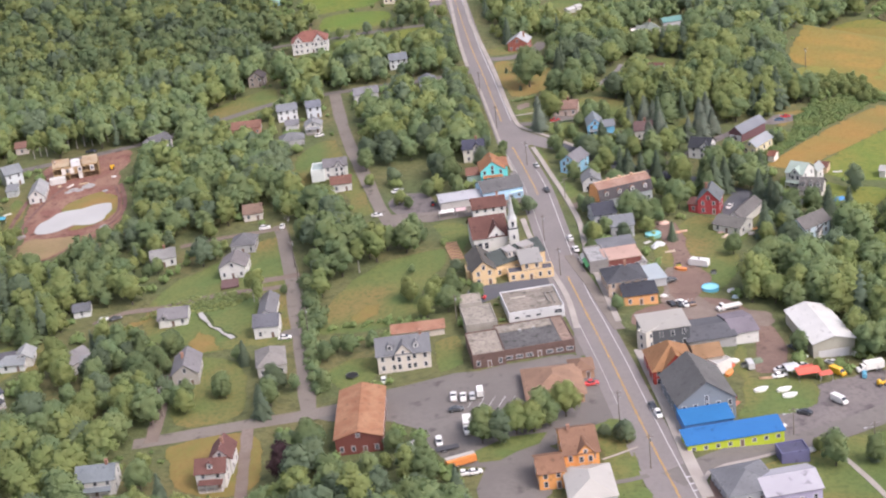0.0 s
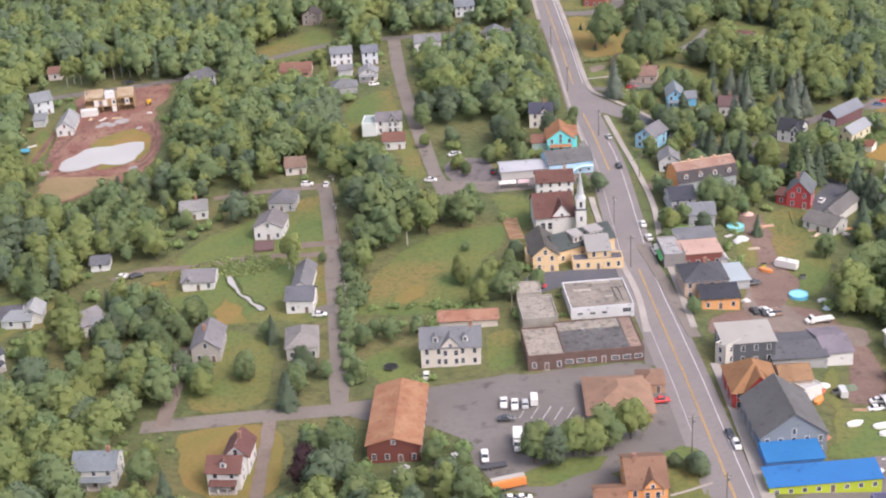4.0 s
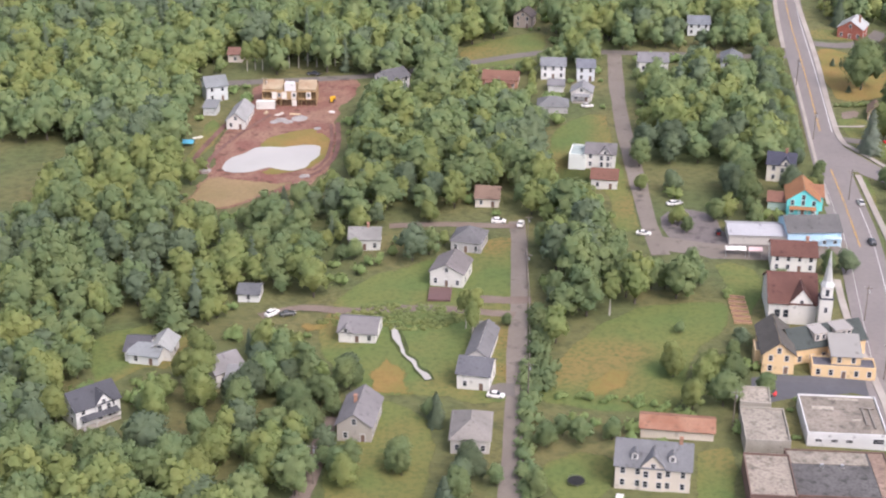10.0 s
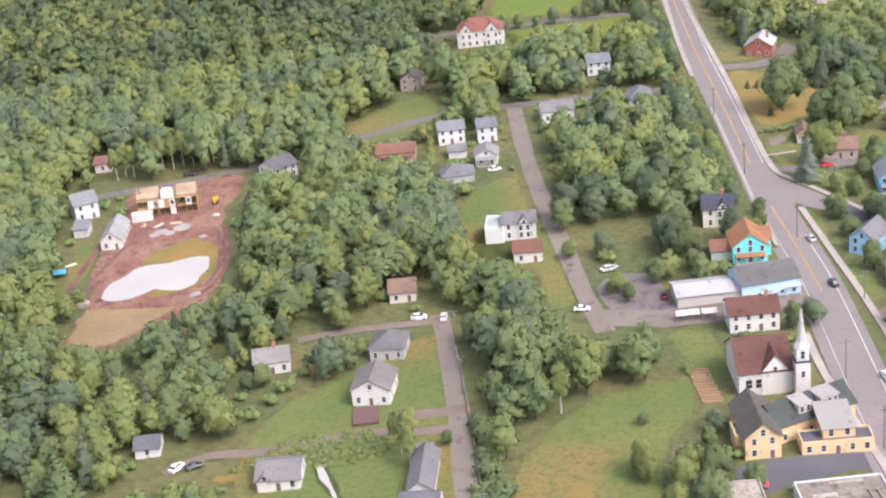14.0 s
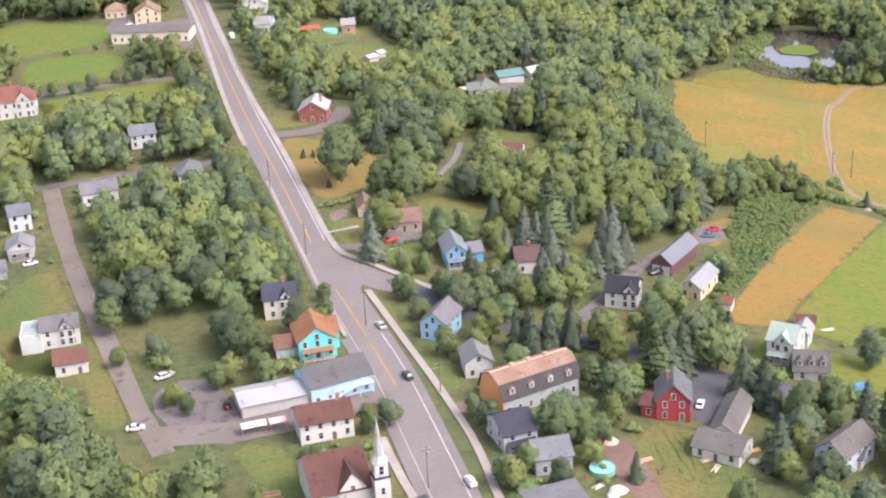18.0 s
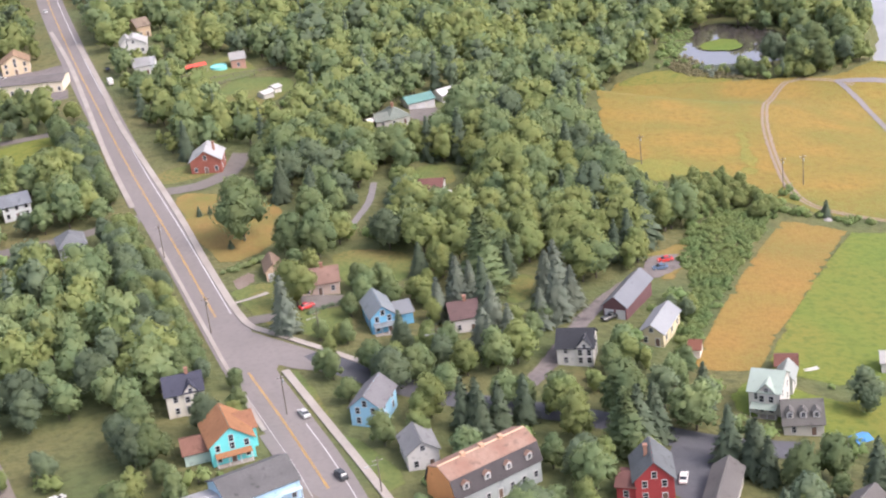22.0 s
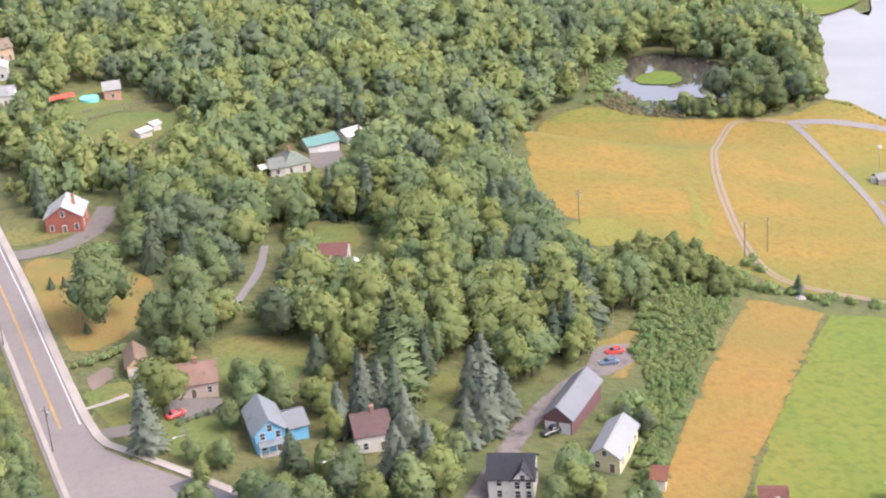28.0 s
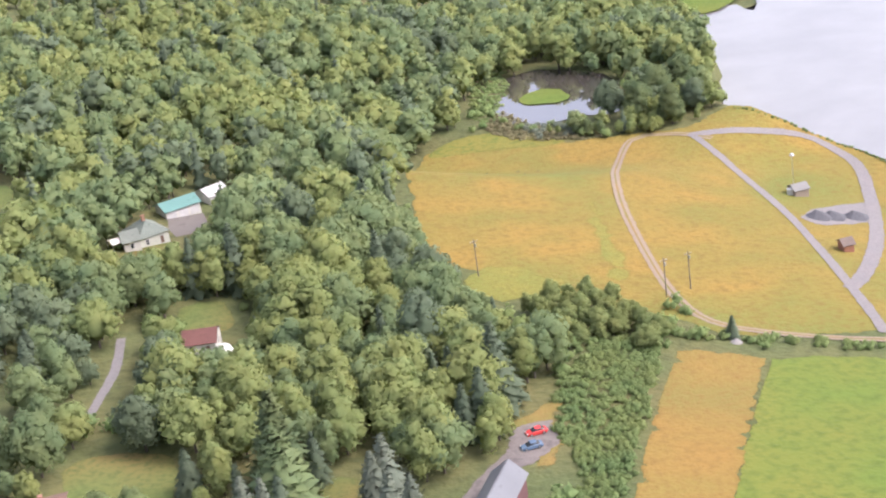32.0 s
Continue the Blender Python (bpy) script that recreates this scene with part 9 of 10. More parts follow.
def utility_pole(at, h=11.0, lamp=False, turn=5):
    key = (h, lamp)
    m = pose(at[0], at[1], float(hgt(*at)) - 0.3, 0, 0, turn)
    if key in _pole:
        return copy_thing(_pole[key], m)
    ob = tagged(new("street_lamp" if lamp else "utility_pole"), "wooden pole with a curved lamp arm" if lamp else "weathered wooden utility pole with a crossarm", "lamp" if lamp else "pole", "poles along the roads")
    ob.matrix_basis = m
    bm = bmesh.new()
    bmesh.ops.create_cone(bm, cap_ends=True, segments=8, radius1=0.17, radius2=0.11, depth=h, matrix=Matrix.Translation((0, 0, h / 2)))
    part("shaft", bm, M["pole"], ob)
    bm = bmesh.new()
    box(bm, -1.1, 1.1, -0.16, -0.06, h - 0.9, h - 0.75)
    arm = part("crossarm", bm, M["pole"], ob)
    for x in (-1.0, -0.4, 0.4, 1.0):
        bm = bmesh.new()
        box(bm, x - 0.05, x + 0.05, -0.16, -0.06, h - 0.75, h - 0.58)
        part("insulator", bm, M["trim"], arm)
    if lamp:
        bm = bmesh.new()
        box(bm, -2.2, -0.1, 0.12, 0.2, h - 1.9, h - 1.8)
        la = part("lamp_arm", bm, M["steel"], ob)
        bm = bmesh.new()
        box(bm, -2.8, -2.1, 0.02, 0.3, h - 1.98, h - 1.8)
        part("lamp_head", bm, M["trim"], la)
    else:
        bm = bmesh.new()
        bmesh.ops.create_cone(bm, cap_ends=True, segments=8, radius1=0.22, radius2=0.22, depth=0.8, matrix=Matrix.Translation((0.35, 0, h - 1.9)))
        part("transformer", bm, M["steel"], ob)
    _pole[key] = ob
    return ob


for at, lamp in (((49.4, 646.5), True), ((23.4, 662.0), False), ((49.5, 384.5), False), ((55.1, 359.0), False), ((96.1, 375.3), True), ((115.8, 366.3), True), ((180.8, 754.8), False), ((216.6, 721.8), False), ((224.9, 723.9), False), ((47.4, 570.4), True), ((-86.9, 420.2), False), ((4.2, 460.4), False), ((-56.3, 530.3), False), ((-45.6, 466.0), False), ((-60.6, 557.2), False), ((40.3, 493.4), False), ((36.6, 526.0), False), ((34.5, 612.0), False), ((17.1, 717.0), False), ((75.6, 628.1), True), ((-180.0, 670.4), False)):
    utility_pole(at, 9.0 if lamp else 11.0, lamp)


def fence(points, label, h=1.3, step=2.6, wood="pole"):
    """Posts and two rails along a line."""
    ob = tagged(new("fence"), label, "fence")
    line = smooth_line(points, step)
    ob.matrix_basis = Matrix.Translation((line[0].x, line[0].y, float(hgt(line[0].x, line[0].y))))
    o = ob.matrix_basis.translation
    me = None
    for i, c in enumerate(line):
        if me is None:
            bm = bmesh.new()
            box(bm, -0.09, 0.09, -0.09, 0.09, -0.5, h)
            me = bpy.data.meshes.new("post")
            bm.to_mesh(me)
            bm.free()
            me.materials.append(M[wood])
        part_of("post", me, None, ob, m=Matrix.Translation((c.x - o.x, c.y - o.y, float(hgt(c.x, c.y)) - o.z)))
    for zz in (h * 0.45, h * 0.85):
        for a, b in zip(line, line[1:]):
            bm = bmesh.new()
            za, zb = float(hgt(a.x, a.y)) - o.z + zz, float(hgt(b.x, b.y)) - o.z + zz
            n = Vector((-(b - a).y, (b - a).x, 0)).normalized() * 0.04
            q = Vector((a.x - o.x, a.y - o.y, za))
            prism(bm, [q + n, q - n, q - n + Vector((0, 0, 0.14)), q + n + Vector((0, 0, 0.14))], (b.x - a.x, b.y - a.y, zb - za))
            part("rail", bm, M[wood], ob)


fence([(-60.3, 553.7), (-55.8, 530.3), (-50.8, 500.9), (-45.2, 466.0)], "pale weathered post-and-rail fence along a side street", wood="concrete")
fence([(53.7, 889.7), (71.8, 898.2), (87.1, 901.9)], "low fence round a far yard")


# ---- yard things ----
def pool(at, r, label, wall=(0.12, 0.42, 0.62)):
    ob = tagged(new("swimming_pool"), label, "pool")
    ob.matrix_basis = Matrix.Translation((at[0], at[1], float(hgt(*at))))
    bm = bmesh.new()
    n = 24
    rings = [[bm.verts.new((q * math.cos(k * 2 * math.pi / n), q * math.sin(k * 2 * math.pi / n), z)) for k in range(n)] for q, z in ((r, -0.5), (r, 1.2), (r - 0.15, 1.2), (r - 0.15, -0.5))]
    for a, b in zip(rings, rings[1:]):
        for k in range(n):
            bm.faces.new((a[k], a[(k + 1) % n], b[(k + 1) % n], b[k]))
    part("pool_wall", bm, paint(wall, "lacquer"), ob)
    bm = bmesh.new()
    bmesh.ops.create_circle(bm, cap_ends=True, segments=n, radius=r - 0.16, matrix=Matrix.Translation((0, 0, 1.0)))
    part("pool_water", bm, paint((0.25, 0.62, 0.72), "lacquer"), ob, "clear turquoise water")


pool((89.3, 476.8), 2.9, "round above-ground pool with blue water")
pool((76.4, 527.2), 3.0, "round garden pool with a green cover", (0.25, 0.5, 0.42))
pool((59.0, 906.1), 3.4, "round turquoise pool in a far yard", (0.2, 0.6, 0.6))
for at, w, d, h, color, name, label in (
    ((107.1, 409.9), 7, 6, 2.6, (0.62, 0.13, 0.09), "canopy", "red-orange tarpaulin canopy on poles"),
    ((112.0, 408.1), 4, 3, 2.2, (0.50, 0.12, 0.09), "canopy", "small red tarpaulin canopy on poles"),
    ((103.0, 412.4), 4, 5, 2.4, (0.50, 0.52, 0.54), "canopy", "grey tarpaulin canopy on poles"),
    ((0.7, 561.5), 6, 3, 2.2, (0.72, 0.72, 0.72), "canopy", "white garden canopy on poles"),
    ((6.4, 561.8), 4, 3, 2.2, (0.68, 0.50, 0.52), "canopy", "pink and white garden canopy on poles"),
    ((49.4, 902.8), 9, 5, 2.6, (0.66, 0.10, 0.07), "canopy", "bright red tarpaulin over a far yard"),
    ((150.6, 555.0), 4, 4, 2.4, (0.08, 0.26, 0.60), "canopy", "bright blue tarpaulin canopy"),
    ((-196.0, 624.4), 8, 4, 1.6, (0.10, 0.40, 0.60), "canopy", "low turquoise tarpaulin in the grass"),
    ((108.3, 736.1), 2.4, 6, 2.2, (0.72, 0.72, 0.72), "canopy", "white carport canopy beside a cottage"),
    ((102.8, 818.7), 5, 5, 2.4, (0.70, 0.68, 0.66), "canopy", "round white garden canopy"),
):
    ob = tagged(new(name), label, "canopy")
    ob.matrix_basis = pose(at[0], at[1], float(hgt(*at)), 0, 0, 8)
    bm = bmesh.new()
    for s in (-1, 1):
        slab(bm, [(-w / 2, s * d / 2, h), (w / 2, s * d / 2, h), (w / 2, 0, h + 0.7), (-w / 2, 0, h + 0.7)], 0.06)
    part("cover", bm, paint(color, "siding"), ob)
    for x in (-w / 2 + 0.1, w / 2 - 0.1):
        for y in (-d / 2 + 0.1, d / 2 - 0.1):
            bm = bmesh.new()
            box(bm, x - 0.05, x + 0.05, y - 0.05, y + 0.05, -0.4, h + 0.05)
            part("post", bm, M["steel"], ob)

for at, ang, color, label in (((92.2, 402.0), 20, "white", "upturned white boat hull"), ((98.8, 401.6), 15, "white", "white boat hull on the grass"), ((99.7, 398.0), 10, "white", "long white boat hull on the grass"), ((85.0, 413.4), 60, "orange", "rusty orange machine on the grass"), ((81.9, 494.1), 150, "orange", "small orange utility cart")):
    bm = bmesh.new()
    loft(bm, [(-2.2, 0.5, 0.2, 0.9), (-1.2, 0.9, 0.1, 1.0), (0.8, 0.95, 0.1, 1.0), (2.3, 0.15, 0.5, 1.05)])
    ob = simple("boat" if "boat" in label else "cart", bm, paint(LACQ[color], "lacquer"), label, "boat" if "boat" in label else "cart")
    ob.matrix_basis = pose(at[0], at[1], float(hgt(*at)) + 0.05, 0, 0, ang)

ob = tagged(new("equipment_trailer"), "rust-orange trailer with a white top on a lot", "trailer")
_p = (4.8, 368.3)
ob.matrix_basis = pose(_p[0], _p[1], float(hgt(*_p)) + 0.1, 0, 0, 20)
bm = bmesh.new()
box(bm, -4.2, 4.2, -1.2, 1.2, 0.6, 2.4)
part("body", bm, paint(LACQ["orange"], "siding"), ob)
bm = bmesh.new()
box(bm, -4.2, 4.2, -0.2, 1.2, 2.4, 2.7)
part("top", bm, paint((0.6, 0.58, 0.55), "tin"), ob)
wheels(ob, (-2.2, -1.3), 1.1, 0.45)
ob = tagged(new("flatbed_trailer"), "long dark flatbed trailer on asphalt", "trailer")
_p = (1.0, 377.3)
ob.matrix_basis = pose(_p[0], _p[1], float(hgt(*_p)) + 0.1, 0, 0, 14)
bm = bmesh.new()
box(bm, -3.2, 3.2, -1.1, 1.1, 0.6, 0.85)
part("deck", bm, paint((0.07, 0.07, 0.08), "siding"), ob)
wheels(ob, (-1.6, -0.7), 1.0, 0.4)

# raised garden beds beside the church
for i in range(6):
    ob = tagged(new("garden_bed"), "raised timber garden bed with brown soil", "garden bed", "beds beside the church")
    a, b = Vector((2.1, 532.1)), Vector((4.6, 517.2))
    c = a.lerp(b, i / 5)
    ob.matrix_basis = pose(c.x, c.y, float(hgt(c.x, c.y)), 0, 0, 2)
    bm = bmesh.new()
    for q in ((-2.4, 2.4, -0.8, -0.65), (-2.4, 2.4, 0.65, 0.8), (-2.4, -2.25, -0.65, 0.65), (2.25, 2.4, -0.65, 0.65)):
        box(bm, *q, -0.3, 0.55)
    part("frame", bm, paint((0.42, 0.28, 0.17), "siding"), ob)
    bm = bmesh.new()
    box(bm, -2.25, 2.25, -0.65, 0.65, -0.3, 0.42)
    part("soil", bm, M["soil"], ob)

ob = tagged(new("trampoline"), "round dark garden trampoline on a lawn", "trampoline")
_p = (-28.9, 430.6)
ob.matrix_basis = Matrix.Translation((_p[0], _p[1], float(hgt(*_p))))
bm = bmesh.new()
bmesh.ops.create_circle(bm, cap_ends=True, segments=20, radius=1.9, matrix=Matrix.Translation((0, 0, 0.85)))
part("mat", bm, M["rubber"], ob)
bm = bmesh.new()
bmesh.ops.create_cone(bm, cap_ends=False, segments=20, radius1=2.1, radius2=2.1, depth=0.15, matrix=Matrix.Translation((0, 0, 0.85)))
part("rim", bm, M["steel"], ob)
for k in range(5):
    bm = bmesh.new()
    a = k * 2 * math.pi / 5
    box(bm, 2.0 * math.cos(a) - 0.05, 2.0 * math.cos(a) + 0.05, 2.0 * math.sin(a) - 0.05, 2.0 * math.sin(a) + 0.05, -0.3, 0.85)
    part("leg", bm, M["steel"], ob)

# dark timber deck before a white house
ob = tagged(new("deck"), "dark stained timber deck before a house", "deck")
_p = (-79.6, 520.9)
ob.matrix_basis = pose(_p[0], _p[1], float(hgt(*_p)), 0, 0, 8)
bm = bmesh.new()
box(bm, -3.2, 3.2, -4.5, 3.5, 0.3, 0.9)
part("platform", bm, paint((0.13, 0.08, 0.08), "siding"), ob)
for x in (-3.1, 3.1):
    for y in (-4.4, 3.4):
        bm = bmesh.new()
        box(bm, x - 0.08, x + 0.08, y - 0.08, y + 0.08, -0.8, 1.9)
        part("post", bm, paint((0.13, 0.08, 0.08), "siding"), ob)


def heap(at, r, h, material, label):
    """A loose pile: a noisy cone."""
    bm = bmesh.new()
    n, rings = 18, 5
    rows = []
    for j in range(rings):
        q = 1 - j / rings
        rows.append([bm.verts.new((r * q * math.cos(k * 6.283 / n) * (1 + 0.15 * noise.noise(Vector((k, j, r)))), r * q * math.sin(k * 6.283 / n), h * (1 - q) ** 0.9 * (1 + 0.2 * noise.noise(Vector((k * 0.7, j, 5)))) - 0.2)) for k in range(n)])
    top = bm.verts.new((0, 0, h))
    for a, b in zip(rows, rows[1:]):
        for k in range(n):
            bm.faces.new((a[k], a[(k + 1) % n], b[(k + 1) % n], b[k]))
    for k in range(n):
        bm.faces.new((rows[-1][k], rows[-1][(k + 1) % n], top))
    ob = simple("mound", bm, material, label, "mound", "mounds of gravel and rubble")
    ob.matrix_basis = Matrix.Translation((at[0], at[1], float(hgt(*at)) + 0.1))


STONE = mat("dark crushed stone", (0.12, 0.12, 0.13), 0.95, scale=1.0, fine=0.2, bump=0.8)
for at, r, h, m, label in (((295.9, 767.8), 4.5, 2.6, STONE, "dark mound of crushed stone"), ((300.5, 767.2), 4.5, 2.4, STONE, "dark mound of crushed stone"), ((308.0, 766.3), 4.5, 2.4, STONE, "dark mound of crushed stone"), ((-170.8, 652.4), 2.4, 0.7, M["stone"], "pale mound of building rubble"), ((-165.9, 653.4), 2.6, 0.8, M["stone"], "pale mound of building rubble"), ((-163.4, 649.9), 2.2, 0.5, M["soil"], "low mound of red soil"), ((-151.1, 645.1), 2.4, 0.8, M["soil"], "low mound of red soil"), ((-153.1, 648.5), 2.0, 0.7, M["stone"], "pale mound of building rubble"), ((-169.0, 654.9), 3.0, 0.8, M["stone"], "pale mound of building rubble"), ((-162.6, 657.5), 3.6, 1.3, M["stone"], "pale mound of building rubble"), ((-180.3, 603.6), 3.0, 1.0, M["stone"], "pale mound of field stones"), ((-144.4, 604.4), 2.6, 0.9, M["stone"], "pale mound of field stones"), ((215.4, 690.1), 1.6, 1.0, M["stone"], "pale boulder mound in a hedge"), ((81.1, 540.3), 3.0, 0.8, paint((0.6, 0.42, 0.36)), "jumble of pale boards on a lawn")):
    heap(at, r, h, m, label)

# mast with a white dish by the lake
ob = tagged(new("mast"), "slim steel mast with a white lamp head", "mast")
_p = (312.0, 801.3)
ob.matrix_basis = Matrix.Translation((_p[0], _p[1], float(hgt(*_p))))
bm = bmesh.new()
bmesh.ops.create_cone(bm, cap_ends=True, segments=6, radius1=0.12, radius2=0.08, depth=11, matrix=Matrix.Translation((0, 0, 5.2)))
part("shaft", bm, M["steel"], ob)
bm = bmesh.new()
bmesh.ops.create_cone(bm, cap_ends=True, segments=10, radius1=0.8, radius2=0.4, depth=0.7, matrix=Matrix.Translation((0, 0, 10.9)))
part("head", bm, M["trim"], ob)
ob = tagged(new("storage_tank"), "small round white tank beside a hut", "tank")
_p = (304.4, 792.3)
ob.matrix_basis = Matrix.Translation((_p[0], _p[1], float(hgt(*_p))))
bm = bmesh.new()
bmesh.ops.create_cone(bm, cap_ends=True, segments=14, radius1=1.1, radius2=1.1, depth=2.2, matrix=Matrix.Translation((0, 0, 1.0)))
part("shell", bm, M["trim"], ob)
bm = bmesh.new()
bmesh.ops.create_cone(bm, cap_ends=True, segments=14, radius1=1.1, radius2=0.2, depth=0.4, matrix=Matrix.Translation((0, 0, 2.3)))
part("dome", bm, M["trim"], ob)

# hedges and reeds
def hedge(points, label, h, r, material, seed, dens=1.0, name="hedge"):
    rng = np.random.default_rng(seed)
    pieces = []
    for c in smooth_line(points, 1.6 / dens):
        x, y = c.x + rng.normal(0, r * 0.4), c.y + rng.normal(0, r * 0.4)
        (tv, tf), (cv, cf, cn) = SHRUB[rng.integers(4)]
        k = h * rng.uniform(0.7, 1.25)
        pieces.append((cv * (k, k, k) + (x, y, float(hgt(x, y)) - 0.1), cf, 0, cn))
    tagged(new(name, tri_mesh(name, pieces, [M[material]])), label, "hedge", kind="stuff")


hedge([(203.6, 699.6), (215.9, 691.3), (229.1, 683.5), (244.9, 673.6), (257.9, 663.9)], "overgrown green hedge between fields", 2.2, 3.0, "bush", 1)
hedge([(128.5, 603.5), (146.5, 629.5), (170.5, 661.0), (198.0, 695.0)], "low green vines along the edge of a hay field", 1.9, 3.2, "bush", 10, 1.3)
hedge([(32.0, 697.7), (37.3, 699.0), (43.8, 702.2)], "clipped green hedge beside a driveway", 2.3, 1.0, "leaf", 2, 1.3)
hedge([(49.6, 663.6), (59.3, 666.8)], "clipped green hedge on a front lawn", 1.6, 0.6, "leaf_dark", 3)
hedge([(-47.3, 482.6), (-42.3, 445.8), (-38.6, 421.1)], "leafy hedge along a side street", 3.4, 1.6, "leaf", 4)
hedge([(-42.7, 470.8), (-45.6, 490.4), (-49.6, 512.3)], "tall shrubs along a side street", 4.4, 2.0, "leaf", 5)
hedge([(334.8, 866.8), (347.3, 850.8), (357.2, 832.3), (357.3, 812.1)], "low green scrub along the lake shore", 1.2, 1.0, "bush", 7, 0.8)
hedge([(-36.4, 468.6), (-17.2, 467.6), (-6.0, 462.7)], "ragged shrubs across a lawn", 2.2, 2.0, "bush", 8)
hedge([(277.9, 886.0), (279.5, 897.4), (271.1, 903.8), (269.1, 891.1)], "pale dead shrubs in a marsh", 2.4, 3.0, "needle_blue", 9)


def standpipe(at, r, h):
    """A tall welded steel water tank with a shallow domed top, ring seams and a ladder."""
    ob = tagged(new("water_tower"), "tall pale blue steel water tank among trees", "water tower")
    ob.matrix_basis = Matrix.Translation((at[0], at[1], float(hgt(*at)) - 0.3))
    bm = bmesh.new()
    bmesh.ops.create_cone(bm, cap_ends=True, segments=32, radius1=r, radius2=r, depth=h, matrix=Matrix.Translation((0, 0, h / 2)))
    part("tank", bm, paint((0.34, 0.54, 0.54), "siding"), ob)
    bm = bmesh.new()
    bmesh.ops.create_cone(bm, cap_ends=True, segments=32, radius1=r * 1.03, radius2=r * 0.2, depth=r * 0.35, matrix=Matrix.Translation((0, 0, h + r * 0.175)))
    part("roof", bm, paint((0.50, 0.63, 0.64), "siding"), ob)
    for k in range(1, 6):
        bm = bmesh.new()
        bmesh.ops.create_cone(bm, cap_ends=False, segments=32, radius1=r + 0.05, radius2=r + 0.05, depth=0.12, matrix=Matrix.Translation((0, 0, h * k / 6)))
        part("seam", bm, paint((0.38, 0.50, 0.52), "siding"), ob)
    bm = bmesh.new()
    for x in (-0.25, 0.25):
        box(bm, x - 0.04, x + 0.04, -r - 0.25, -r - 0.17, 0.5, h)
    for k in range(int(h)):
        box(bm, -0.25, 0.25, -r - 0.23, -r - 0.19, 0.7 + k, 0.75 + k)
    part("ladder", bm, M["steel"], ob)


standpipe((-106.2, 951.9), 3.9, 21.5)


# yard junk round the shops and lots
def junk(at, kind, color, ang, k):
    """A piece of yard clutter: a lidded bin, a stack of boards, a covered heap or an old tank."""
    name, cat, label = {"bin": ("waste_bin", "bin", "lidded waste bin in a yard"), "boards": ("board_stack", "lumber", "loose stack of weathered boards"), "heap": ("covered_heap", "tarpaulin", "heap of goods under a crumpled tarpaulin"), "tank": ("oil_tank", "tank", "old cylindrical tank on a cradle")}[kind]
    ob = tagged(new(name), label, cat, "yard clutter")
    ob.matrix_basis = pose(at[0], at[1], float(hgt(*at)) + 0.1, 0, 0, ang)
    p = paint(color, "siding")
    if kind == "bin":
        bm = bmesh.new()
        prism(bm, [(-0.8 * k, -0.5 * k, 0), (0.8 * k, -0.5 * k, 0), (0.9 * k, 0.5 * k, 0), (-0.9 * k, 0.5 * k, 0)], (0, 0, 1.0 * k))
        part("body", bm, p, ob)
        bm = bmesh.new()
        slab(bm, [(-0.95 * k, -0.55 * k, 1.02 * k), (0.95 * k, -0.55 * k, 1.02 * k), (0.95 * k, 0.55 * k, 1.2 * k), (-0.95 * k, 0.55 * k, 1.2 * k)], 0.06)
        part("lid", bm, M["rubber"], ob)
    elif kind == "boards":
        for i in range(5):
            bm = bmesh.new()
            box(bm, -1.6 * k, 1.6 * k, -0.6 + 0.25 * i - 0.1, -0.6 + 0.25 * i + 0.1, 0.0, 0.15 + 0.12 * ((i * 7) % 3))
            bmesh.ops.rotate(bm, verts=bm.verts[:], cent=(0, 0, 0), matrix=Matrix.Rotation(0.12 * ((i * 5) % 4 - 1.5), 3, "Z"))
            part("board", bm, p, ob)
    elif kind == "heap":
        bm = bmesh.new()
        bmesh.ops.create_icosphere(bm, subdivisions=3, radius=1.0)
        for v in bm.verts:
            v.co *= 1 + 0.35 * noise.noise(v.co * 1.7 + Vector((k * 9, 0, 0)))
            v.co = Vector((v.co.x * 1.5 * k, v.co.y * 1.1 * k, max(-0.2, v.co.z * 0.8 * k)))
        part("tarpaulin", bm, p, ob)
    else:
        bm = bmesh.new()
        bmesh.ops.create_cone(bm, cap_ends=True, segments=16, radius1=0.6 * k, radius2=0.6 * k, depth=2.2 * k, matrix=Matrix.Translation((0, 0, 0.75 * k)) @ Matrix.Rotation(math.pi / 2, 4, "Y"))
        part("shell", bm, p, ob)
        for x in (-0.7 * k, 0.7 * k):
            bm = bmesh.new()
            box(bm, x - 0.1, x + 0.1, -0.5 * k, 0.5 * k, -0.1, 0.3 * k)
            part("cradle", bm, M["steel"], ob)


junk((87.6, 421.7), "heap", (0.6, 0.6, 0.58), 10, 1.2)
junk((86.4, 418.7), "heap", (0.55, 0.14, 0.08), 40, 1.0)
junk((90.2, 417.7), "bin", (0.3, 0.32, 0.3), 20, 1.1)
junk((83.7, 394.3), "boards", (0.45, 0.2, 0.14), 60, 0.9)
junk((83.8, 397.8), "bin", (0.4, 0.12, 0.1), 30, 0.8)
junk((98.8, 411.5), "heap", (0.62, 0.6, 0.56), 0, 0.9)
junk((110.1, 414.5), "tank", (0.5, 0.5, 0.5), 15, 1.0)
junk((106.3, 420.5), "boards", (0.5, 0.48, 0.44), 70, 1.1)
junk((95.0, 409.9), "boards", (0.45, 0.3, 0.2), 10, 1.2)
junk((94.6, 421.3), "heap", (0.16, 0.2, 0.14), 10, 1.3)
junk((123.7, 408.8), "tank", (0.12, 0.35, 0.5), 80, 1.2)
junk((101.6, 368.7), "bin", (0.6, 0.6, 0.6), 15, 1.2)
junk((99.0, 366.6), "heap", (0.62, 0.62, 0.62), 15, 1.0)
junk((73.7, 481.9), "bin", (0.62, 0.62, 0.6), 10, 1.2)
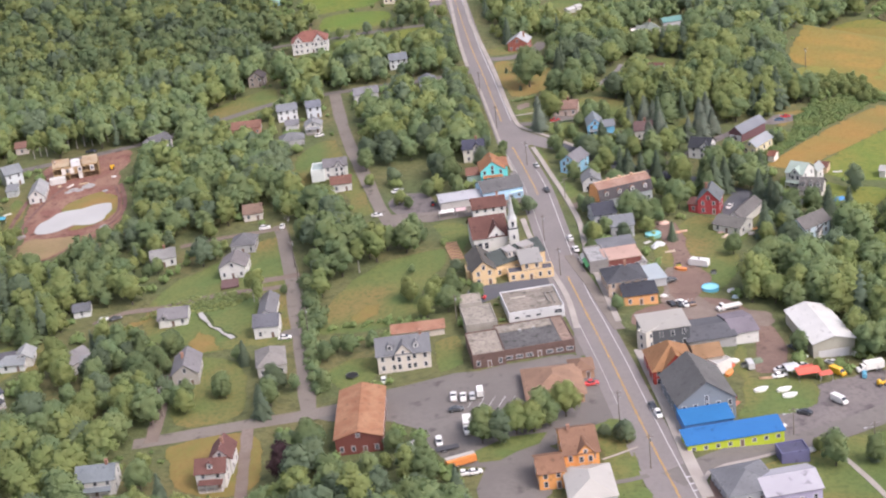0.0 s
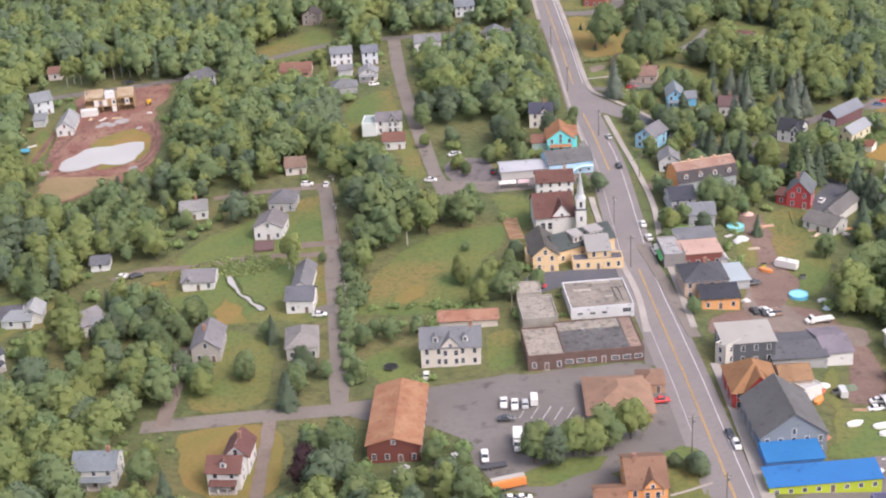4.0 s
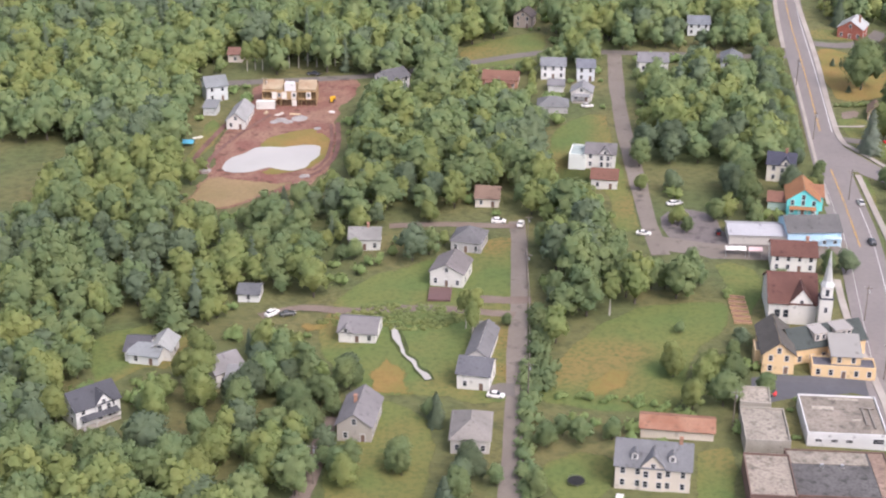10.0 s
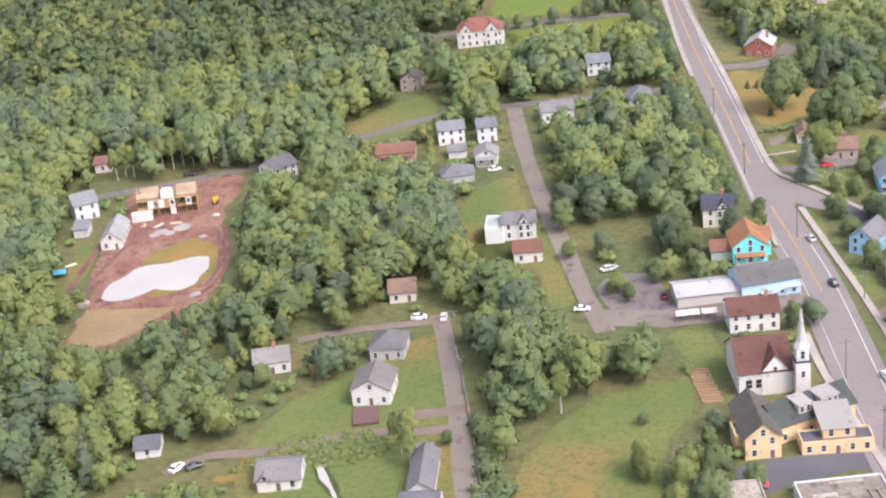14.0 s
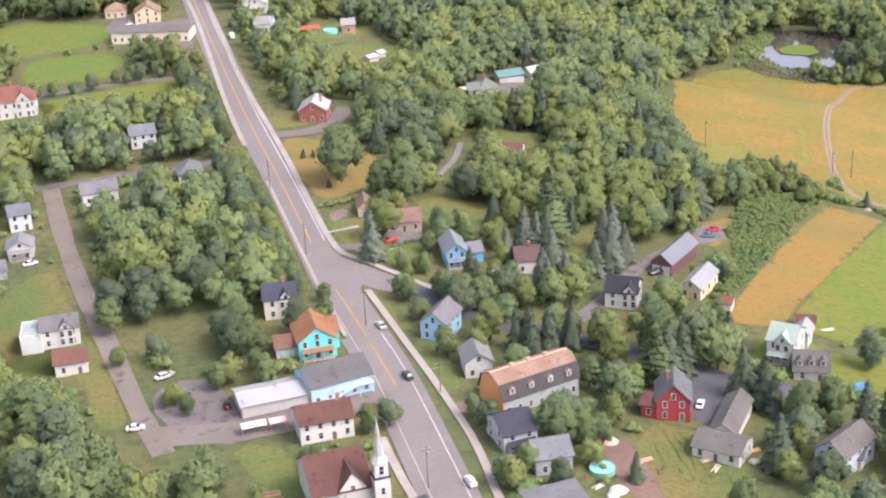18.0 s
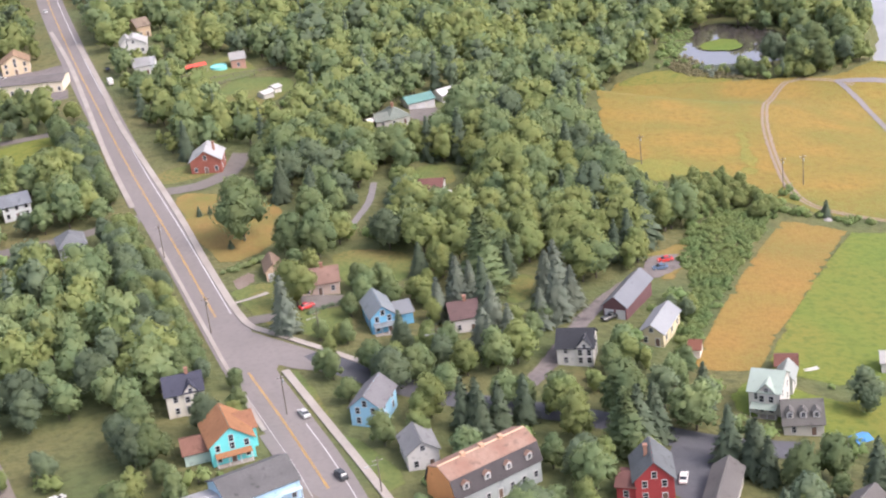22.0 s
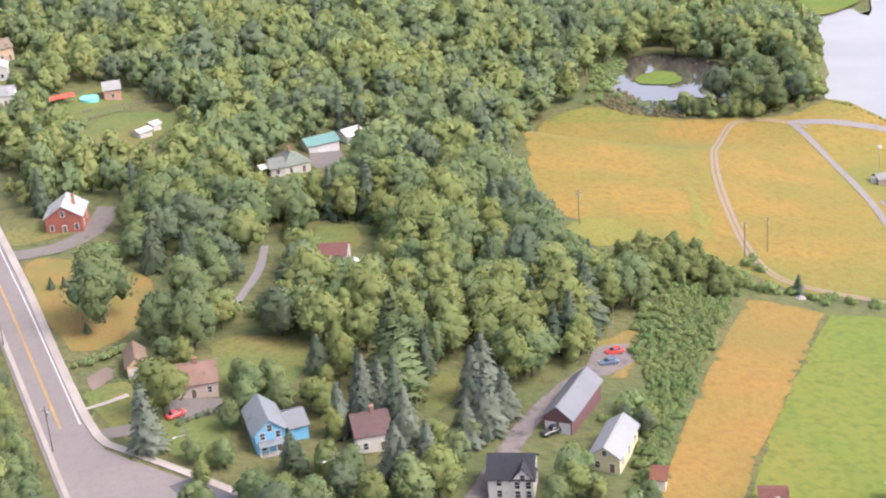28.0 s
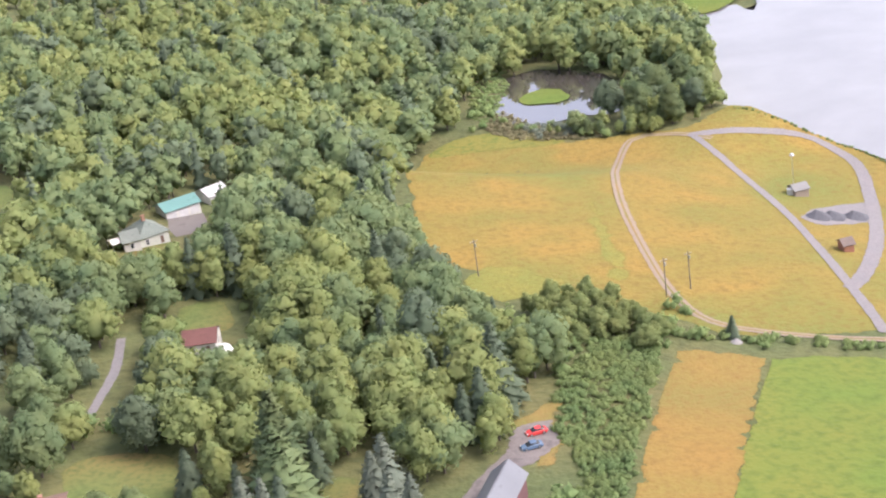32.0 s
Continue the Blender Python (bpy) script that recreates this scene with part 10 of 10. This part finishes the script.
junk((73.1, 472.0), "heap", (0.6, 0.62, 0.64), 0, 0.9)
junk((74.1, 521.0), "boards", (0.55, 0.55, 0.55), 40, 1.4)
junk((77.4, 518.0), "heap", (0.58, 0.6, 0.62), 10, 1.5)
junk((75.5, 516.1), "heap", (0.5, 0.52, 0.55), 70, 1.2)
junk((80.4, 511.2), "boards", (0.5, 0.42, 0.34), 20, 1.2)
junk((81.6, 497.5), "bin", (0.5, 0.45, 0.1), 10, 0.9)
junk((92.6, 490.1), "bin", (0.2, 0.22, 0.22), 10, 1.0)
junk((96.2, 474.9), "heap", (0.6, 0.6, 0.6), 10, 1.1)
junk((96.7, 469.7), "heap", (0.4, 0.5, 0.55), 10, 1.0)
junk((101.9, 528.7), "boards", (0.6, 0.45, 0.4), 20, 1.2)
junk((102.2, 524.6), "boards", (0.6, 0.5, 0.42), 60, 1.2)
junk((113.1, 531.3), "boards", (0.7, 0.4, 0.2), 10, 1.4)
junk((112.2, 526.4), "heap", (0.55, 0.5, 0.48), 10, 1.0)
junk((85.1, 529.4), "heap", (0.55, 0.3, 0.2), 10, 0.9)
junk((87.6, 530.7), "boards", (0.6, 0.4, 0.3), 20, 1.1)
junk((158.8, 593.3), "boards", (0.55, 0.55, 0.55), 10, 1.2)
junk((130.3, 575.6), "heap", (0.62, 0.62, 0.62), 10, 0.9)
junk((-193.6, 632.4), "boards", (0.6, 0.6, 0.55), 50, 1.2)
junk((-165.7, 661.1), "boards", (0.5, 0.4, 0.28), 15, 1.3)
junk((-171.5, 660.0), "boards", (0.55, 0.52, 0.5), 70, 1.3)
junk((-177.0, 661.0), "boards", (0.5, 0.42, 0.3), 100, 1.0)
junk((-152.6, 665.3), "heap", (0.6, 0.6, 0.6), 10, 0.8)
junk((-84.1, 592.7), "bin", (0.4, 0.4, 0.4), 0, 1.0)
junk((0.2, 572.8), "heap", (0.5, 0.5, 0.5), 0, 1.0)
fence([(54.6, 880.4), (58.6, 884.6), (63.3, 888.2), (71.5, 893.0)], "brown board fence across a back yard", 1.6)
